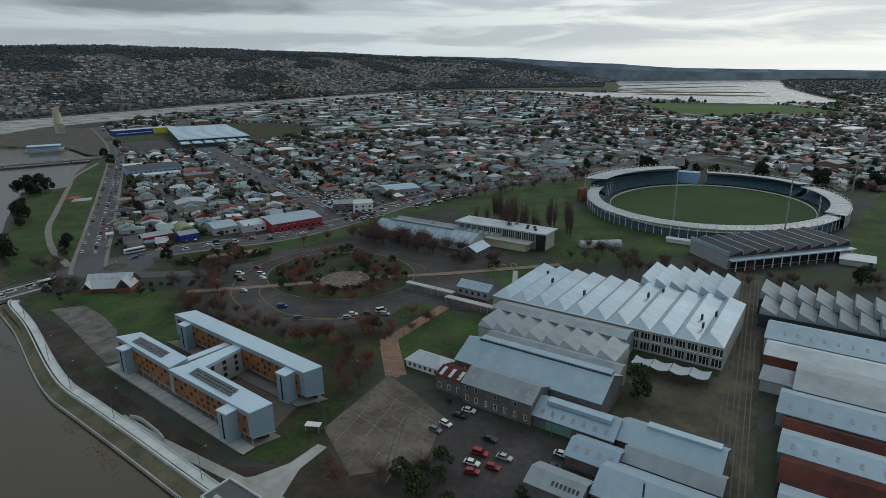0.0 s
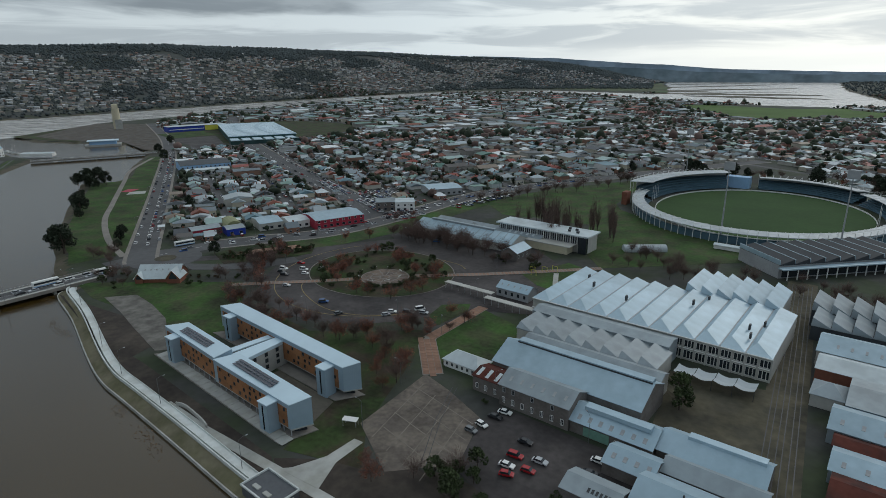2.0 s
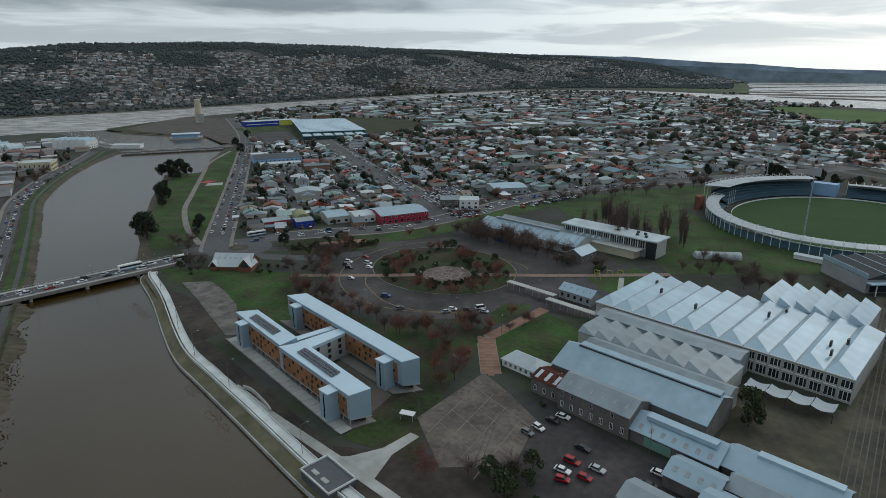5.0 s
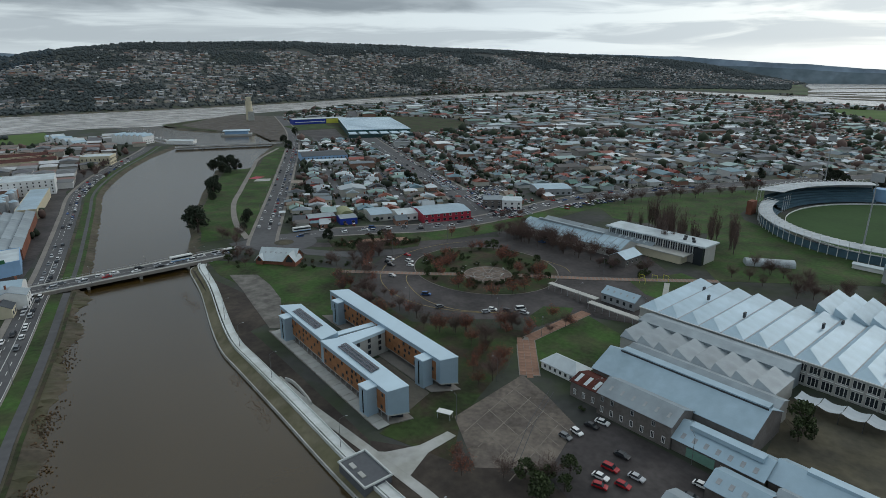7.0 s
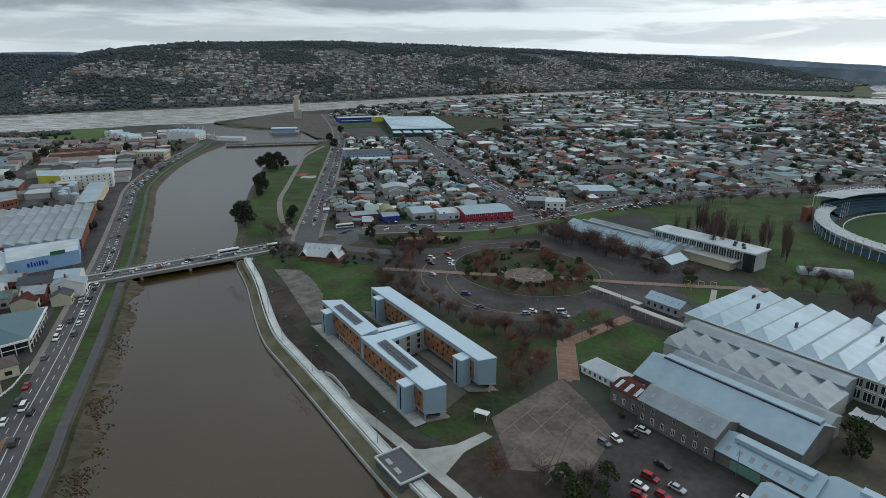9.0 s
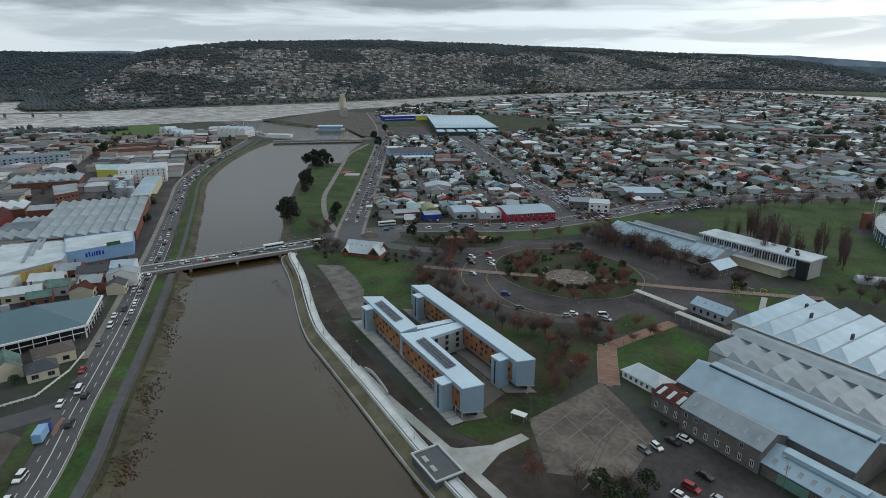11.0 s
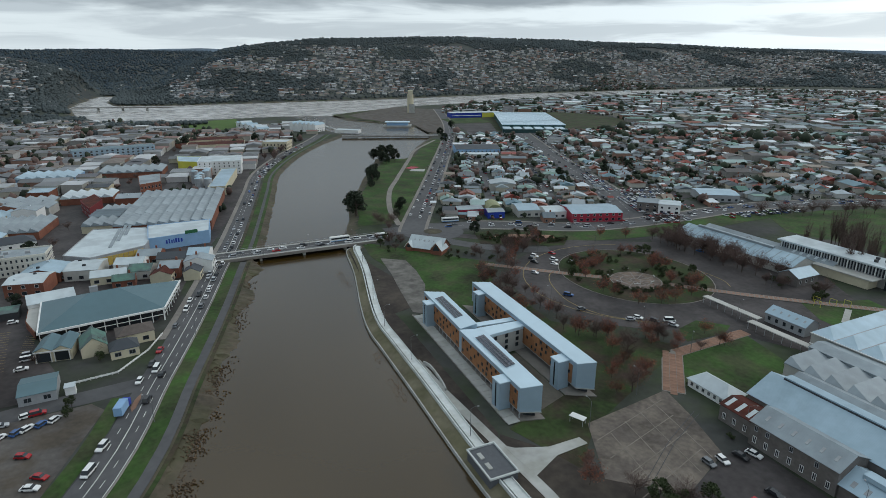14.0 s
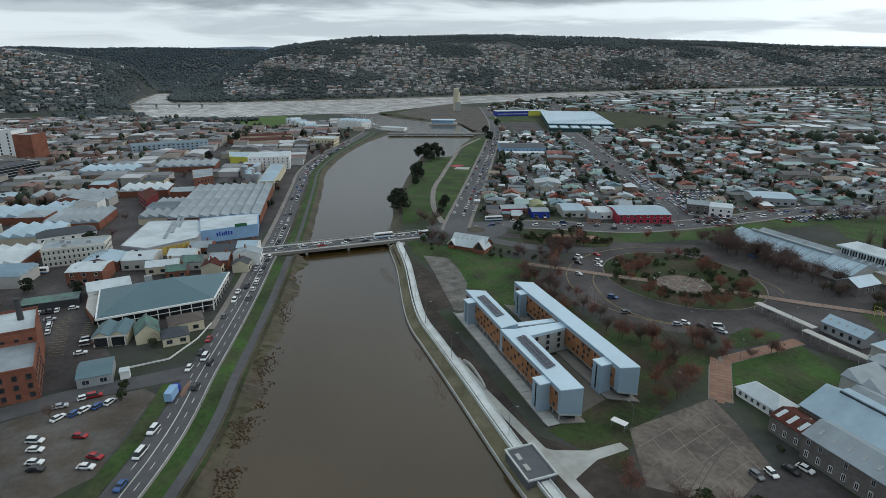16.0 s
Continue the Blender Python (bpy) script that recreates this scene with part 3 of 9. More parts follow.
# marsh islands and green fields at the estuary
def marsh(p, q, w, seed):
    """A long thin mudbank from p to q with a ragged rim."""
    rm = random.Random(seed)
    p, q = Vector(p), Vector(q)
    n = Vector((p.y - q.y, q.x - p.x)).normalized()
    up, lo = [], []
    for i in range(13):
        t = i / 12
        c, k = p.lerp(q, t), w * math.sin(math.pi * (0.04 + 0.92 * t)) ** 0.6
        up.append(tuple(c + n * k * rm.uniform(0.5, 1.0)))
        lo.append(tuple(c - n * k * rm.uniform(0.3, 0.9)))
    patch("marsh_island", up + lo[::-1], M["mud"], -1.2 + 0.02 * (seed % 7), "low brown marsh island in the estuary", "island")


for k, (p, q, w) in enumerate((((690, 2600), (1240, 2330), 95), ((800, 2900), (1500, 3050), 75), ((760, 2380), (1120, 2060), 70), ((640, 2780), (980, 2760), 80), ((900, 3300), (1700, 3700), 60), ((1150, 3900), (1700, 4000), 60), ((2100, 3700), (1700, 3850), 30), ((880, 2700), (1300, 2640), 26))):
    marsh(p, q, w, 30 + k)
patch("estuary_flat", [(300, 3250), (560, 2900), (760, 2600), (960, 3300), (1100, 3900), (1250, 4440), (900, 4500), (560, 4000), (380, 3500)], M["marsh"], 0.35, "low brown and green marsh flats by the estuary", "marsh")
patch("estuary_field", [(520, 1330), (700, 1250), (1000, 1330), (1100, 1480), (1000, 1590), (770, 1570), (620, 1780), (500, 2000), (420, 1800)], M["field"], 0.3, "bright green flat fields by the estuary", "field")

# distant ranges, far behind everything; blue haze is painted into their colour
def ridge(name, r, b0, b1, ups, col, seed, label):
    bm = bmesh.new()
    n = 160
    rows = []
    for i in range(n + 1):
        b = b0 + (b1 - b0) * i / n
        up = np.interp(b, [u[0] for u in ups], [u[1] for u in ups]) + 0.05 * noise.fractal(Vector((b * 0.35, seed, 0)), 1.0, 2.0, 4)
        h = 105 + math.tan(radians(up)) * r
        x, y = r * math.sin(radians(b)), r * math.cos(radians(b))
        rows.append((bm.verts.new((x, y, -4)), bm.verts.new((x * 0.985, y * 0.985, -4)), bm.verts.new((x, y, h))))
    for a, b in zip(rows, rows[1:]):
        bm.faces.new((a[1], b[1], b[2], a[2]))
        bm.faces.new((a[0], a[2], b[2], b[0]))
    tagged(part(name, bm, mat(name + "_hazed_cover", col, 0.95, var=0.5, fine=0.02, coarse=0.004, second=(col[0] * 0.72, col[1] * 0.76, col[2] * 0.76))), label, "hills", kind="structure")


ridge("backdrop_range", 4860, -82, 46, [(-82, 0.8), (-66, 0.85), (-62, 0.75), (-57, 0.85), (-51, 1.05), (-48, 0.9), (-20, 0.9), (0, 1.05), (6, 0.85), (11.4, 0.45), (16, 0.15), (21, -0.25), (30, -0.5), (36, -0.62), (46, -0.6)], (0.25, 0.31, 0.38), 4.0, "distant wooded range on the horizon, blue haze in its colour")
ridge("backdrop_hills", 4700, 4, 46, [(4, 0.3), (9, 0.1), (13, -0.05), (18, -0.4), (24, -0.62), (30, -0.72), (36, -0.74), (46, -0.7)], (0.17, 0.215, 0.245), 9.0, "low hills beyond the estuary, coloured dark blue for haze")

# ---- roads, lawns and paving ----
def disc(cx, cy, ra, rb, n=48, a0=0.0, a1=2 * math.pi):
    return [(cx + ra * math.cos(a0 + (a1 - a0) * i / n), cy + rb * math.sin(a0 + (a1 - a0) * i / n)) for i in range(n if a1 - a0 > 6.28 else n + 1)]


# rail-yard side
patch("grass_bank", [(-330, 104), (-262, 158), (-216, 128), (-210, 118), (-224, 98), (-262, 104), (-300, 100)], M["lawn"], 0.05, "green mown lawn beside the levee road", "lawn", PRE)
patch("grass_verge", [(-216, 143), (-186, 141), (-146, 173), (-140, 160), (-118, 108), (-104, 92), (-128, 84), (-136, 104), (-140, 121), (-212, 127)], M["grass"], 0.05, "patchy dark grass round the halls of residence", "lawn", PRE)
patch("earth_slope", [(-318, 92), (-262, 100), (-226, 96), (-222, 84), (-212, 84), (-128, 80), (-118, 75), (-112, 73), (-160, 73.5), (-226, 78)], M["earth"], 0.045, "bare dark earth between wall and buildings", "earth", PRE)
patch("earth_near", [(-127, 80), (-110, 92), (-86, 104), (-60, 108), (-30, 96), (0, 77), (-49, 72), (-85, 71.5), (-112, 71.5)], M["earth"], 0.047, "bare brown earth with sparse grass", "earth", PRE)
patch("old_slab", [(-296, 104), (-287, 115.5), (-268, 114), (-248, 110), (-230, 102), (-216, 95.5), (-220, 91.5), (-249, 96.5), (-270, 100.5)], M["slab"], 0.11, "worn pale concrete slab in the grass", "slab", PRE)
patch("drive_ring", disc(-212, 212, 62, 66), M["asphalt"], 0.06, "wet dark asphalt ring drive with parking", "road", PRE)
patch("forecourt", [(-160, 176), (-146, 200), (-118, 214), (-116, 262), (-170, 300), (-260, 300), (-262, 270), (-200, 230)], M["asphalt"], 0.052, "dark asphalt forecourt", "road", PRE)
patch("ring_garden", disc(-216, 214, 41, 36), M["grass"], 0.16, "round garden of grass and mulch inside the ring drive", "garden", PRE)
garden_circle = patch("garden_circle", disc(-207.5, 208, 12.5, 12.5), M["circle"], 0.30, "round red brick plaza with pale spokes in the garden", "paving", PRE)
for i in range(12):                            # pale spokes and rings let into the brick
    part("spoke", box(2.2, 12.2, -0.22, 0.22, 0.26, 0.325), M["paving"], garden_circle, m=pose(-207.5, 208, 0, 0, 0, i * 30))
for ri in (2.2, 7.2, 12.2):
    bm = bmesh.new()
    rows = [[bm.verts.new((-207.5 + (ri + d) * math.cos(math.pi * i / 24), 208 + (ri + d) * math.sin(math.pi * i / 24), 0.322)) for d in (0, 0.5)] for i in range(49)]
    for p, q in zip(rows, rows[1:]):
        bm.faces.new((p[0], p[1], q[1], q[0]))
    part("ring", bm, M["paving"], garden_circle)
patch("front_lawn", [(-141, 204), (-112, 196), (-104, 166), (-104, 158), (-124, 158), (-126, 146), (-122, 151), (-139, 164)], M["lawn"], 0.07, "mown green lawn beside the workshops", "lawn", PRE)
patch("small_lawn", [(-160, 197), (-150, 206), (-146, 198), (-147, 178), (-157, 184)], M["lawn"], 0.10, "small triangular lawn", "lawn", PRE)
patch("play_lawn", [(-153, 256), (-142, 288), (-122, 282), (-124, 244), (-138, 246)], M["lawn"], 0.08, "green lawn with a pale path", "lawn", PRE)
patch("parade_pad", [(-124, 143), (-110, 139), (-92, 132), (-84, 110), (-98, 95), (-120, 107)], M["pad"], 0.09, "worn gravel square with old rail lines", "square", PRE)
patch("car_park", [(-91, 142), (-52, 141), (-38, 130), (-40, 112), (-60, 100), (-84, 108), (-91, 132)], M["asphalt"], 0.08, "dark asphalt car park", "car park", PRE)
patch("yard_road", [(-40, 330), (-27, 330), (-4, 120), (-16, 120), (-30, 240)], M["drygrass"], 0.08, "old rail yard lane of dry grass and sleepers", "lane", PRE)
patch("yard_ground", [(-60, 198), (-22, 206), (-14, 140), (-46, 146), (-52, 180)], M["drygrass"], 0.07, "dry yellow grass yard", "yard", PRE)
patch("stadium_park", [(-178, 394), (-186, 440), (-120, 395), (-66, 372), (-66, 346), (-124, 290), (-146, 314)], M["lawn"], 0.06, "open green park beside the sports ground", "lawn", PRE)
patch("stadium_lawn", [(6, 430), (30, 640), (120, 640), (120, 380), (30, 360), (10, 400)], M["lawn"], 0.05, "green practice oval beside the sports ground", "lawn", PRE)
patch("west_lawn", [(14, 432), (2, 470), (34, 508), (64, 530), (150, 578), (175, 566), (130, 520), (106, 470), (104, 430), (72, 404), (44, 418)], M["lawn"], 0.055, "open green lawn between the cross street and stadium", "lawn")
patch("oval_turf", disc(-85, 484, 72, 84), M["oval"], 0.12, "mown green sports oval turf", "oval", PRE)
patch("island_garden", [(-318, 176), (-296, 168), (-280, 194), (-272, 212), (-284, 224), (-304, 216), (-320, 192)], M["grass"], 0.12, "traffic island of grass and shrubs", "lawn", PRE)

patch("terrace_paving", [(-147, 325), (-139, 336), (-117, 346), (-111, 341), (-126, 330), (-139, 321)], M["brickpave"], 0.14, "terracotta paved terrace beside the cross street", "paving")
# diagonal brick path and the brick band across the ring
strip("brick_path", [Vector(ab(*p)) for p in ((-143, 206), (-142, 166))], 5.5, M["paving"], 0.11, "red brick garden path with pale joints", "path")
plaza = patch("brick_plaza", [(-144.5, 168), (-140, 168), (-119, 147), (-124.4, 141.7), (-141.4, 158.7)], M["paving"], 0.1, "pale joints of a stepped brick paving", "path", PRE)
tile = mesh_of(box(-1.1, 1.1, -1.1, 1.1, 0.08, 0.16), "brick_tile")
tile.materials.append(M["brickpave"])
for i in range(-3, 10):
    for j in range(3):
        k = 0.55 if j % 2 else -0.3               # the rows are staggered, so that the edge runs in steps
        shared("brick_tile", tile, plaza, pose(-138.8 + (i + k) * 1.65 + j * 1.65, 158.2 - (i + k) * 1.65 + j * 1.65, 0, 0, 0, 45))
path_slab = mesh_of(box(-2.5, 2.5, -1.22, 1.22, 0.1, 0.17), "brick_tile")
path_slab.materials.append(M["brickpave"])
garden_path = bpy.data.objects["brick_path"]
for i in range(15):
    x, y = ab(-143 + i * 0.07, 205 - i * 2.62)
    shared("brick_tile", path_slab, garden_path, pose(x, y, 0, 0, 0, math.degrees(GRID)))
band = [Vector(ab(*p)) for p in ((-262, 152), (-249, 165), (-230, 183.5), (-214.8, 200), (-200, 215.6), (-184.6, 229), (-169, 243), (-155, 257), (-123, 290))]
strip("brick_band", band, 4.4, M["paving"], 0.26, "pale brick walk edged with concrete", "path")

# park on the river
patch("river_park", [(-236, 302), (-250, 322), (-276, 352), (-308, 408), (-332, 446), (-366, 512), (-384, 548), (-366, 556), (-362, 574), (-404, 660), (-430, 730), (-405, 720), (-300, 510), (-250, 405), (-214, 326)], M["lawn"], 0.05, "long green riverside park", "park")
strip("park_path", smooth_line([(-213, 318), (-244, 352), (-280, 404), (-304, 450), (-324, 489), (-360, 560), (-392, 625), (-420, 720)]), 4.0, M["paving"], 0.12, "pale footpath through the park", "path")

# streets
ESPLANADE = smooth_line([(-196, 308), (-205, 324), (-248, 413), (-310, 540), (-420, 760), (-522, 940), (-702, 1214)])
strip("road_esplanade", ESPLANADE, 15, M["road"], 0.07, "grey two lane asphalt street with parked cars", "road")
CROSS = smooth_line([(-212, 300), (-178, 338), (-144, 357), (-109, 373), (-80, 401), (-51, 440), (-14, 493), (37, 538), (140, 600), (320, 700)])
strip("road_cross_street", CROSS, 17, M["road"], 0.075, "busy grey asphalt cross street", "road")
WIDE = smooth_line([(-76, 406), (-111, 481), (-199, 616), (-242, 684), (-330, 830), (-450, 1040), (-600, 1400)])
strip("road_wide", WIDE, 24, M["road"], 0.065, "wide asphalt street with angle parking", "road")
strip("road_curve", smooth_line([(-190, 312), (-150, 320), (-118, 330), (-70, 352), (-10, 380), (40, 420)]), 9, M["asphalt"], 0.064, "curved asphalt drive round the island", "road")
strip("road_to_ring", smooth_line([(-196, 306), (-160, 302), (-128, 306), (-108, 318)]), 10, M["road"], 0.068, "grey asphalt entry road", "road")
patch("roundabout", disc(-186, 316, 20, 20), M["road"], 0.085, "asphalt roundabout", "road")
patch("roundabout_island", disc(-186, 316, 6, 6, 32), M["drygrass"], 0.25, "low planted roundabout island with a pale kerb", "traffic island")
# city bank
BANKROAD = smooth_line([(-70, -70), (-134, 54), (-175, 108), (-214, 156), (-250, 198), (-278, 232), (-330, 290), (-380, 345), (-438, 410), (-500, 505), (-560, 620), (-600, 690)])
strip("road_bank", BANKROAD, 10.4, M["road"], 0.07, "busy grey asphalt riverside road", "road")
strip("bank_grass", BANKROAD[:26], 5.6, M["lawn"], 0.05, "green grass verge beside the river road", "verge", offset=-8.4)
strip("bank_grass_low", BANKROAD[:26], 1.4, M["grass"], 0.05, "rough grass below the riverside path", "verge", offset=-15.8)
strip("bank_verge", BANKROAD[3:12], 5.0, M["lawn"], 0.055, "green verge between the road and car park", "verge", offset=8.2)
strip("bank_grass_upper", BANKROAD[28:], 8.4, M["lawn"], 0.05, "green grass verge beside the river", "verge", offset=-11.4)
strip("bank_footpath", BANKROAD[:26], 3.2, M["road"], 0.10, "grey asphalt riverside footpath", "path", offset=-12.6)
strip("bank_footpath_upper", BANKROAD[28:], 2.2, M["road"], 0.10, "grey riverside footpath", "path", offset=-12.4)
strip("road_side", smooth_line([(-174, 108), (-184, 90), (-195, 70), (-203, 48), (-214, 10)]), 9, M["road"], 0.066, "grey side street", "road")
strip("road_city", smooth_line([(-262, 214), (-300, 190), (-340, 160), (-420, 100)]), 9, M["road"], 0.066, "grey side street", "road")
patch("bay_car_park", [(-222, 74), (-206, 66), (-196, 80), (-204, 92), (-262, 108), (-300, 96), (-262, 80)], M["asphalt"], 0.05, "asphalt car park with painted bays", "car park")
patch("city_ground", [(-208, 118), (-222, 150), (-256, 186), (-292, 232), (-340, 290), (-452, 410), (-520, 520), (-610, 620), (-900, 560), (-1150, 470), (-900, 120), (-560, 20), (-300, 60), (-262, 100)], M["asphalt"], 0.04, "asphalt yards and streets between city buildings", "yard")
patch("gravel_car_park", [(-190, 70), (-179, 88), (-172, 88), (-148, 56), (-150, 30), (-175, 20), (-198, 46)], M["gravel"], 0.05, "rough gravel and asphalt car park", "car park")
strip("road_block_street", smooth_line([(-310, 150), (-350, 200), (-420, 280), (-560, 440)]), 10, M["road"], 0.064, "grey city street between sheds", "road")


def dashes(name, line, offset, dash, gap, width, z, material, label, lo=0.0, hi=1.0):
    """Painted marks along a road, joined."""
    bm = bmesh.new()
    p = [Vector((q[0], q[1])) for q in line]
    total = sum((b - a).length for a, b in zip(p, p[1:]))
    s, run = 0.0, 0.0
    for a, b in zip(p, p[1:]):
        l = (b - a).length
        d = (b - a) / max(l, 1e-6)
        n = Vector((-d.y, d.x))
        t = 0.0
        while t < l:
            on = ((run + t) % (dash + gap)) < dash
            step = min(l - t, (dash - (run + t) % (dash + gap)) if on else (dash + gap - (run + t) % (dash + gap)))
            step = max(step, 0.02)
            if on and lo * total <= run + t <= hi * total:
                u, v = a + d * t + n * offset, a + d * (t + step) + n * offset
                poly(bm, [(*(u - n * width / 2), z), (*(v - n * width / 2), z), (*(v + n * width / 2), z), (*(u + n * width / 2), z)])
            t += step
        run += l
    return tagged(part(name, bm, material), label, "road marking", kind="stuff")


dashes("lane_marks", BANKROAD, 0.0, 400, 0.0, 0.3, 0.085, M["line"], "white centre line on the river road", 0.05, 0.42)
dashes("lane_marks", BANKROAD, -2.4, 3, 5, 0.22, 0.086, M["line"], "white lane dashes on the river road", 0.05, 0.42)
dashes("lane_marks", BANKROAD, 2.6, 3, 5, 0.22, 0.087, M["line"], "white lane dashes on the river road", 0.05, 0.9)
dashes("lane_marks", BANKROAD, -4.9, 400, 0, 0.25, 0.088, M["line"], "white edge line on the river road", 0.0, 0.42)
dashes("lane_marks", BANKROAD, 0.0, 4, 6, 0.25, 0.085, M["line"], "white centre dashes on the river road", 0.47, 0.95)
dashes("lane_marks", ESPLANADE, 0.0, 4, 6, 0.3, 0.085, M["line"], "white centre dashes on the street", 0.04, 0.7)
dashes("lane_marks", CROSS, 0.0, 4, 6, 0.3, 0.09, M["line"], "white centre dashes on the cross street", 0.04, 0.7)
dashes("lane_marks", WIDE, 0.0, 4, 6, 0.3, 0.085, M["line"], "white centre dashes on the wide street", 0.02, 0.6)
for nm, ln, off, w in (("esplanade", ESPLANADE, 8.6, 2.2), ("esplanade", ESPLANADE, -8.6, 2.2), ("cross", CROSS[8:], 9.8, 2.4), ("cross", CROSS[8:], -9.8, 2.0), ("wide", WIDE[2:], 13.4, 2.4), ("wide", WIDE[2:], -13.4, 2.4), ("bank", BANKROAD[15:], 6.6, 2.6), ("bank", BANKROAD[:26], -5.5, 0.5)):
    strip("pavement_" + nm, ln, w, M["paving"], 0.2, "pale concrete footpath with a kerb", "pavement", offset=off, thick=0.16)
# old rails sunk in the square and the lane
for off in (-0.8, 0.8):
    strip("rail", [Vector(ab(*p)) for p in ((-112, 141), (-104, 122), (-92, 100))], 0.16, M["dark"], 0.15, "old steel rail sunk in the square", "rail", offset=off + 2.2)
for k in range(3):
    for off in (-0.75, 0.75):
        strip("rail", [Vector(ab(*p)) for p in ((-36.4 + k * 3.4, 326), (-13.6 + k * 3.4, 122))], 0.26, M["dark"], 0.14, "rusty rail in the old lane", "rail", offset=off)
# paler joints across the gravel square
for k in range(4):
    strip("slab_joint", [Vector(ab(-120 + 8 * k, 137 - 3 * k)), Vector(ab(-112 + 8 * k, 104 - 2 * k))], 0.3, M["padjoint"], 0.13, "pale slab joint in the square", "paving")
    strip("slab_joint", [Vector(ab(-122 + 3 * k, 134 - 8 * k)), Vector(ab(-92 + 3 * k, 128 - 8 * k))], 0.3, M["padjoint"], 0.135, "pale slab joint in the square", "paving")
strip("kerb_ring", [Vector(ab(*p)) for p in disc(-216, 214, 41.4, 36.4) + [(-174.6, 214)]], 0.4, M["paving"], 0.2, "pale kerb round the garden", "kerb")
strip("ring_line", [Vector(ab(*p)) for p in disc(-212, 212, 55, 58, 40, radians(150), radians(330))], 0.35, M["liney"], 0.10, "yellow parking line on the ring drive", "road marking")
patch("store_grass", [(-640, 1240), (-560, 1300), (-380, 1260), (-230, 1160), (-210, 1020), (-300, 880), (-420, 850), (-500, 960)], M["grass"], 0.055, "rough green and brown open ground by the big store", "field")
patch("point_grass", [(-785, 948), (-700, 908), (-640, 892), (-640, 905), (-700, 925), (-770, 970), (-800, 1100), (-812, 1100), (-806, 960)], M["grass"], 0.06, "green grass edge of the wharf point", "lawn")
patch("city_park", [(-880, 640), (-770, 640), (-800, 720), (-905, 800), (-930, 700)], M["field"], 0.06, "green playing field by the big river", "park")
patch("skate_slab", [(-322, 506), (-310, 512), (-304, 500), (-318, 494)], M["concrete"], 0.14, "white concrete slab in the park", "slab")
patch("red_court", [(-331, 518), (-321, 520), (-322, 506), (-331, 506)], M["redpaint"], 0.13, "red painted play court in the park", "court")
# painted parking bays
for k in range(24):
    if k < 16:
        a, b = Vector((-230.2 - k * 2.17, 80.5 + k * 1.16)), Vector((-226.3 - k * 2.19, 84.7 + k * 1.19))
    else:
        a, b = Vector((-236.9 - (k - 16) * 1.77, 95.1 + (k - 16) * 1.19)), Vector((-233.2 - (k - 16) * 1.7, 97.5 + (k - 16) * 1.07))
    strip("bay_line", [a, b], 0.16, M["liney"], 0.07, "faded yellow parking bay line", "road marking")

for off in (-1.0, 1.0):
    dashes("brick_squares", band, off, 1.5, 0.5, 1.5, 0.275, M["brickpave"], "red brick squares set in the pale walk")
patch("dealer_yard", [(-110, 505), (-70, 484), (-52, 512), (-92, 540)], M["asphalt"], 0.06, "asphalt car yard full of cars", "yard")

strip("cross_street_lawn", CROSS[14:38], 20, M["lawn"], 0.058, "green lawn between the cross street and the ring drive", "lawn", offset=-21)
rb = random.Random(12)
bm = bmesh.new()
rows = []
edge = [p for a, b in zip(BANKROAD[:26], BANKROAD[1:27]) for p in (a.lerp(b, k / 6) for k in range(6))]
for i, q in enumerate(edge):                   # rough brown bank that falls raggedly into the water
    t = (edge[min(i + 1, len(edge) - 1)] - edge[max(i - 1, 0)]).normalized()
    n = Vector((t.y, -t.x))
    w = 20 + 2.5 * math.sin(i * 0.23) + rb.uniform(-1.2, 1.2)
    rows.append([bm.verts.new((*(q + n * o), z)) for o, z in ((14.3, 0.06), (16.6, 0.05 - rb.uniform(0, 0.3)), (w - 1.5, -1.2 + rb.uniform(-0.3, 0.3)), (w + rb.uniform(0, 2), -2.25))])
for p, q in zip(rows, rows[1:]):
    for k in range(3):
        bm.faces.new((p[k], p[k + 1], q[k + 1], q[k]))
bmesh.ops.recalc_face_normals(bm, faces=bm.faces)
tagged(part("bank_rough", bm, M["mud"]), "rough brown rocky bank at the river edge", "bank", kind="structure")
bm, rows = bmesh.new(), []
edge = [p for a, b in zip(BANKROAD[27:-1], BANKROAD[28:]) for p in (a.lerp(b, k / 4) for k in range(4))]
for i, q in enumerate(edge):                   # the same above the bridge
    t = (edge[min(i + 1, len(edge) - 1)] - edge[max(i - 1, 0)]).normalized()
    n = Vector((t.y, -t.x))
    rows.append([bm.verts.new((*(q + n * o), z)) for o, z in ((15.2, 0.06), (16.4 + rb.uniform(-0.4, 0.4), -0.4), (18.2 + rb.uniform(-0.6, 0.6), -1.3), (20.2 + rb.uniform(-1, 1), -2.3))])
for p, q in zip(rows, rows[1:]):
    for k in range(3):
        bm.faces.new((p[k], p[k + 1], q[k + 1], q[k]))
bmesh.ops.recalc_face_normals(bm, faces=bm.faces)
tagged(part("bank_rough", bm, M["mud"]), "brown grassy bank above the bridge", "bank", kind="structure")
for pts in ([(-236, 180), (-233, 173.5), (-221, 166.4), (-201.4, 161.0), (-185, 163.6), (-174.5, 170.4), (-165.4, 178.1)], [(-213, 246), (-205, 248.6), (-196, 249), (-188, 248), (-181, 244)]):
    strip("parking_kerb", smooth_line([(*ab(*p),) for p in pts]), 0.35, M["liney"], 0.13, "worn yellow kerb line on the ring drive", "kerb")

# ---- building kit ----
WIN = {}


